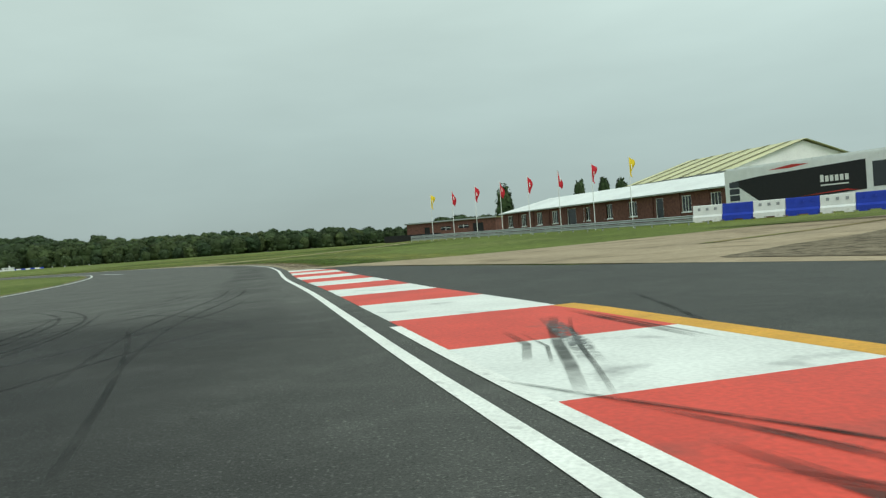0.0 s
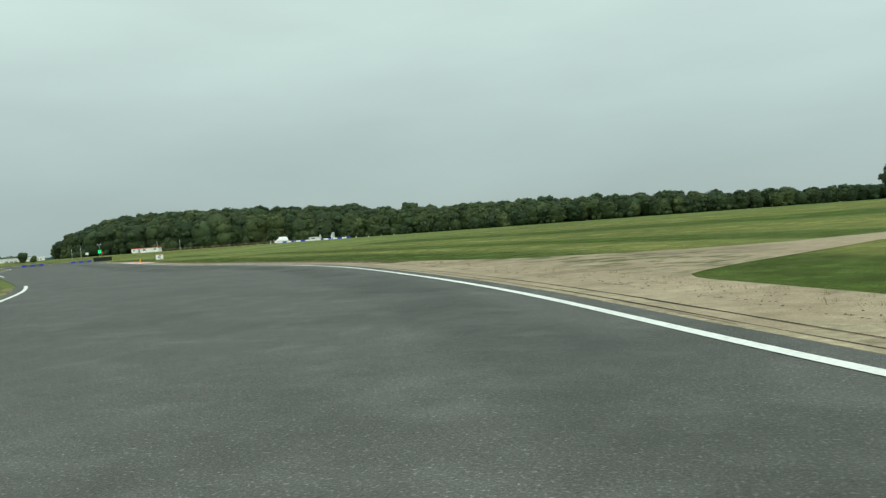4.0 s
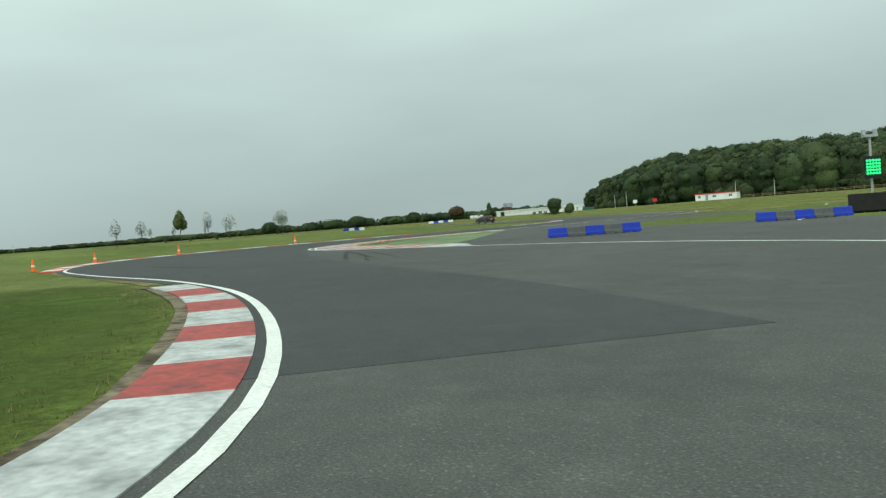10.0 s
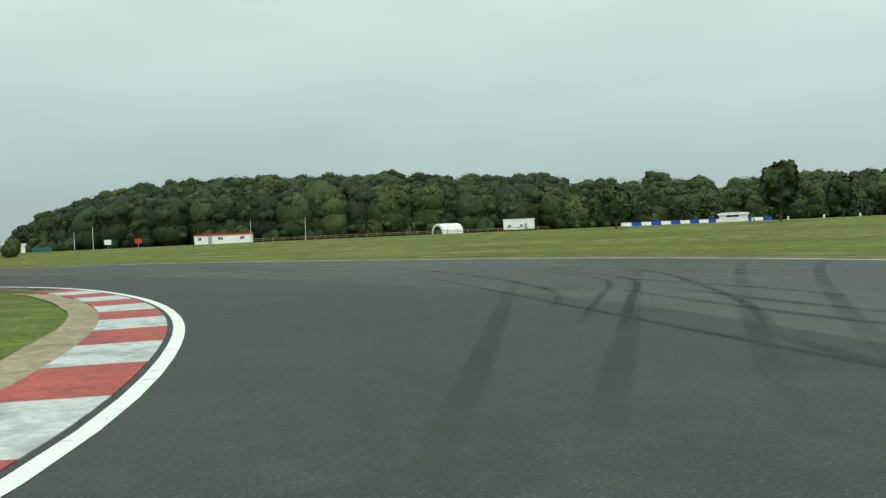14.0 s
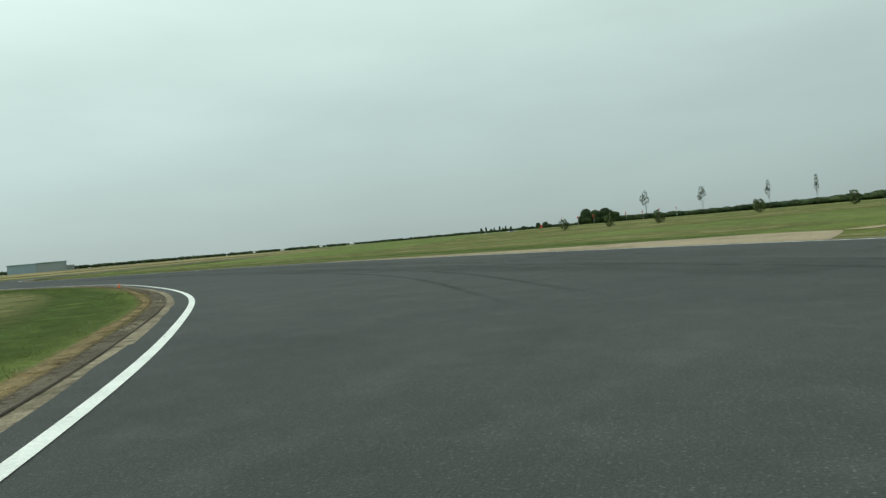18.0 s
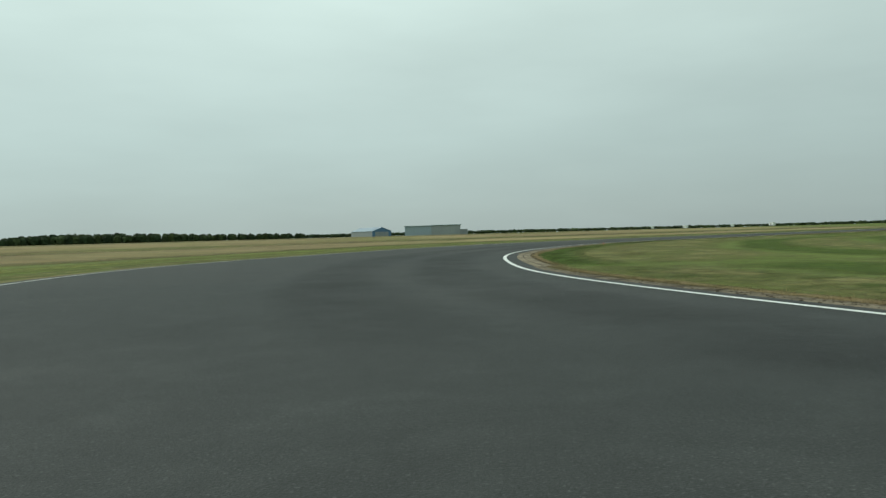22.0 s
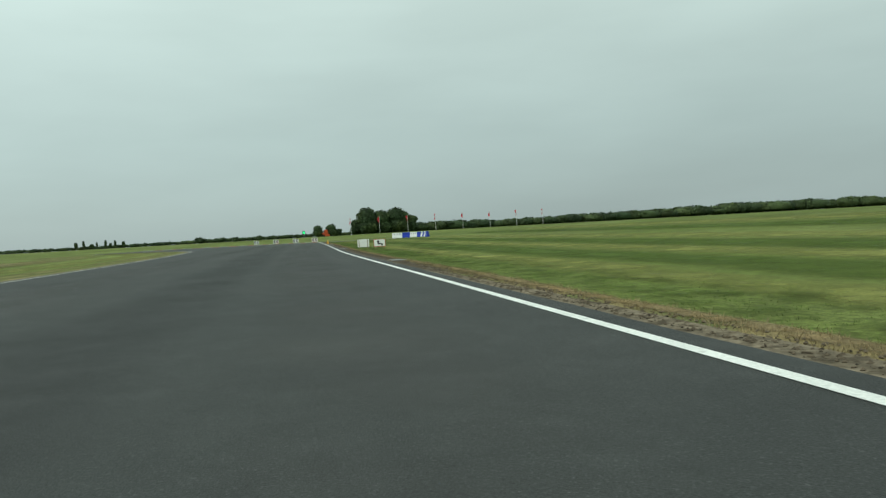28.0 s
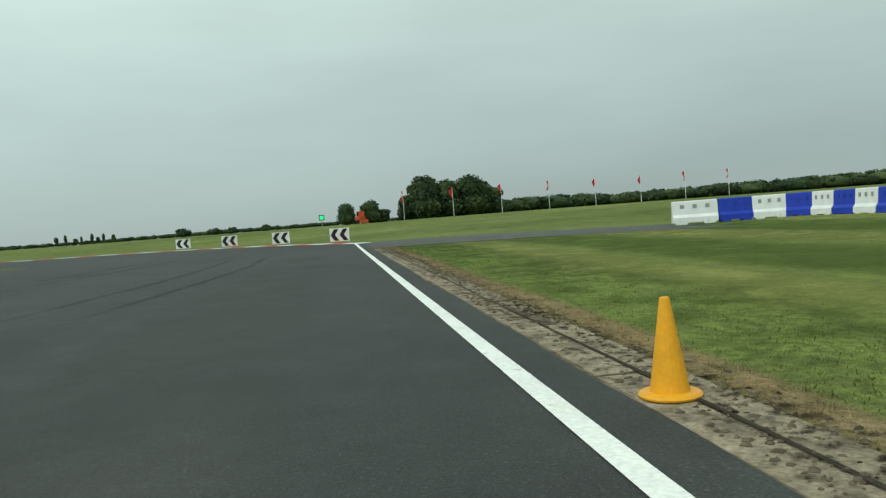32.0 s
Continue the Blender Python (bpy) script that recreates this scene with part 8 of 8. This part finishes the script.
def car(x, y, turn):
    """A dark five-door hatchback."""
    root = thing("hatchback_car", pose(x, y, 0.004, 0, 0, turn), "dark hatchback car on the track", "car")
    side = [(-2.0, 0.32), (-2.04, 0.6), (-1.98, 0.92), (-1.78, 1.05), (-1.6, 1.38), (-1.1, 1.46), (-0.1, 1.44), (0.45, 1.28), (0.98, 0.98), (1.75, 0.84), (2.02, 0.66), (2.06, 0.4), (1.95, 0.28)]
    vs = []
    for yy, k in ((-0.86, 1.0), (-0.84, 1.0), (0.84, 1.0), (0.86, 1.0)):
        for px, pz in side:
            inw = 0.16 * max(0, (pz - 0.92)) / 0.54
            vs.append((px, (abs(yy) - inw) * (1 if yy > 0 else -1), pz))
    n = len(side)
    bm = bmesh.new()
    a, b = [bm.verts.new(v) for v in vs[:n]], [bm.verts.new(v) for v in vs[3 * n :]]
    bm.faces.new(a)
    bm.faces.new(b[::-1])
    for i in range(n):
        bm.faces.new((a[i], b[i], b[(i + 1) % n], a[(i + 1) % n]))
    bmesh.ops.recalc_face_normals(bm, faces=bm.faces)
    bmesh.ops.bevel(bm, geom=bm.edges[:], offset=0.05, segments=2, affect="EDGES", clamp_overlap=True)
    part("body", bm, M_CAR, root, "dark glossy bodywork")
    part("rear_window", ([(-1.815, -0.62, 1.02), (-1.815, 0.62, 1.02), (-1.655, 0.56, 1.33), (-1.655, -0.56, 1.33)], [(0, 3, 2, 1)]), M_GLASS, root, "dark rear window")
    part("windscreen", ([(0.47, -0.64, 1.285), (0.47, 0.64, 1.285), (0.96, 0.72, 1.005), (0.96, -0.72, 1.005)], [(0, 3, 2, 1)]), M_GLASS, root, "dark windscreen")
    for s in (-1, 1):
        part("side_window", ([(-1.45, s * 0.845, 1.0), (0.6, s * 0.845, 1.0), (0.3, s * 0.76, 1.3), (-1.35, s * 0.75, 1.34)], [(0, 1, 2, 3) if s < 0 else (3, 2, 1, 0)]), M_GLASS, root, "dark side windows")
        part("tail_lamp", boxes((-2.03, s * 0.62 - 0.15, 0.82, -1.95, s * 0.62 + 0.15, 1.0)), M_LAMP_R, root, "red tail lamp")
        part("headlamp", boxes((1.9, s * 0.6 - 0.18, 0.6, 2.03, s * 0.6 + 0.18, 0.76)), M_CHROME, root, "clear headlamp")
        part("mirror", boxes((0.55, s * 0.92 - 0.1, 0.98, 0.7, s * 0.92 + 0.1, 1.1), bevel=0.03), M_CAR, root)
        for px in (-1.28, 1.28):
            wv, wf = lathe([(0.18, 0.0), (0.29, 0.0), (0.315, 0.04), (0.315, 0.16), (0.29, 0.2), (0.18, 0.2)], 20)
            wh = part("wheel", (wv, wf), M_RUBBER, root, "black tyre")
            wh.matrix_basis = pose(px, s * 0.88, 0.315, 90 * s, 0, 0)
            part("rim", lathe([(0.001, 0.02), (0.17, 0.01), (0.18, 0.05)], 12), M_CHROME, wh, "alloy rim")
    part("number_plate", boxes((-2.06, -0.26, 0.72, -2.035, 0.26, 0.83)), M_PLATE_Y, root, "yellow plate")
    part("bumper", boxes((-2.1, -0.8, 0.36, -1.98, 0.8, 0.58), bevel=0.04), M_CAR, root)
    return root


car(-247.5, 271.3, 177)
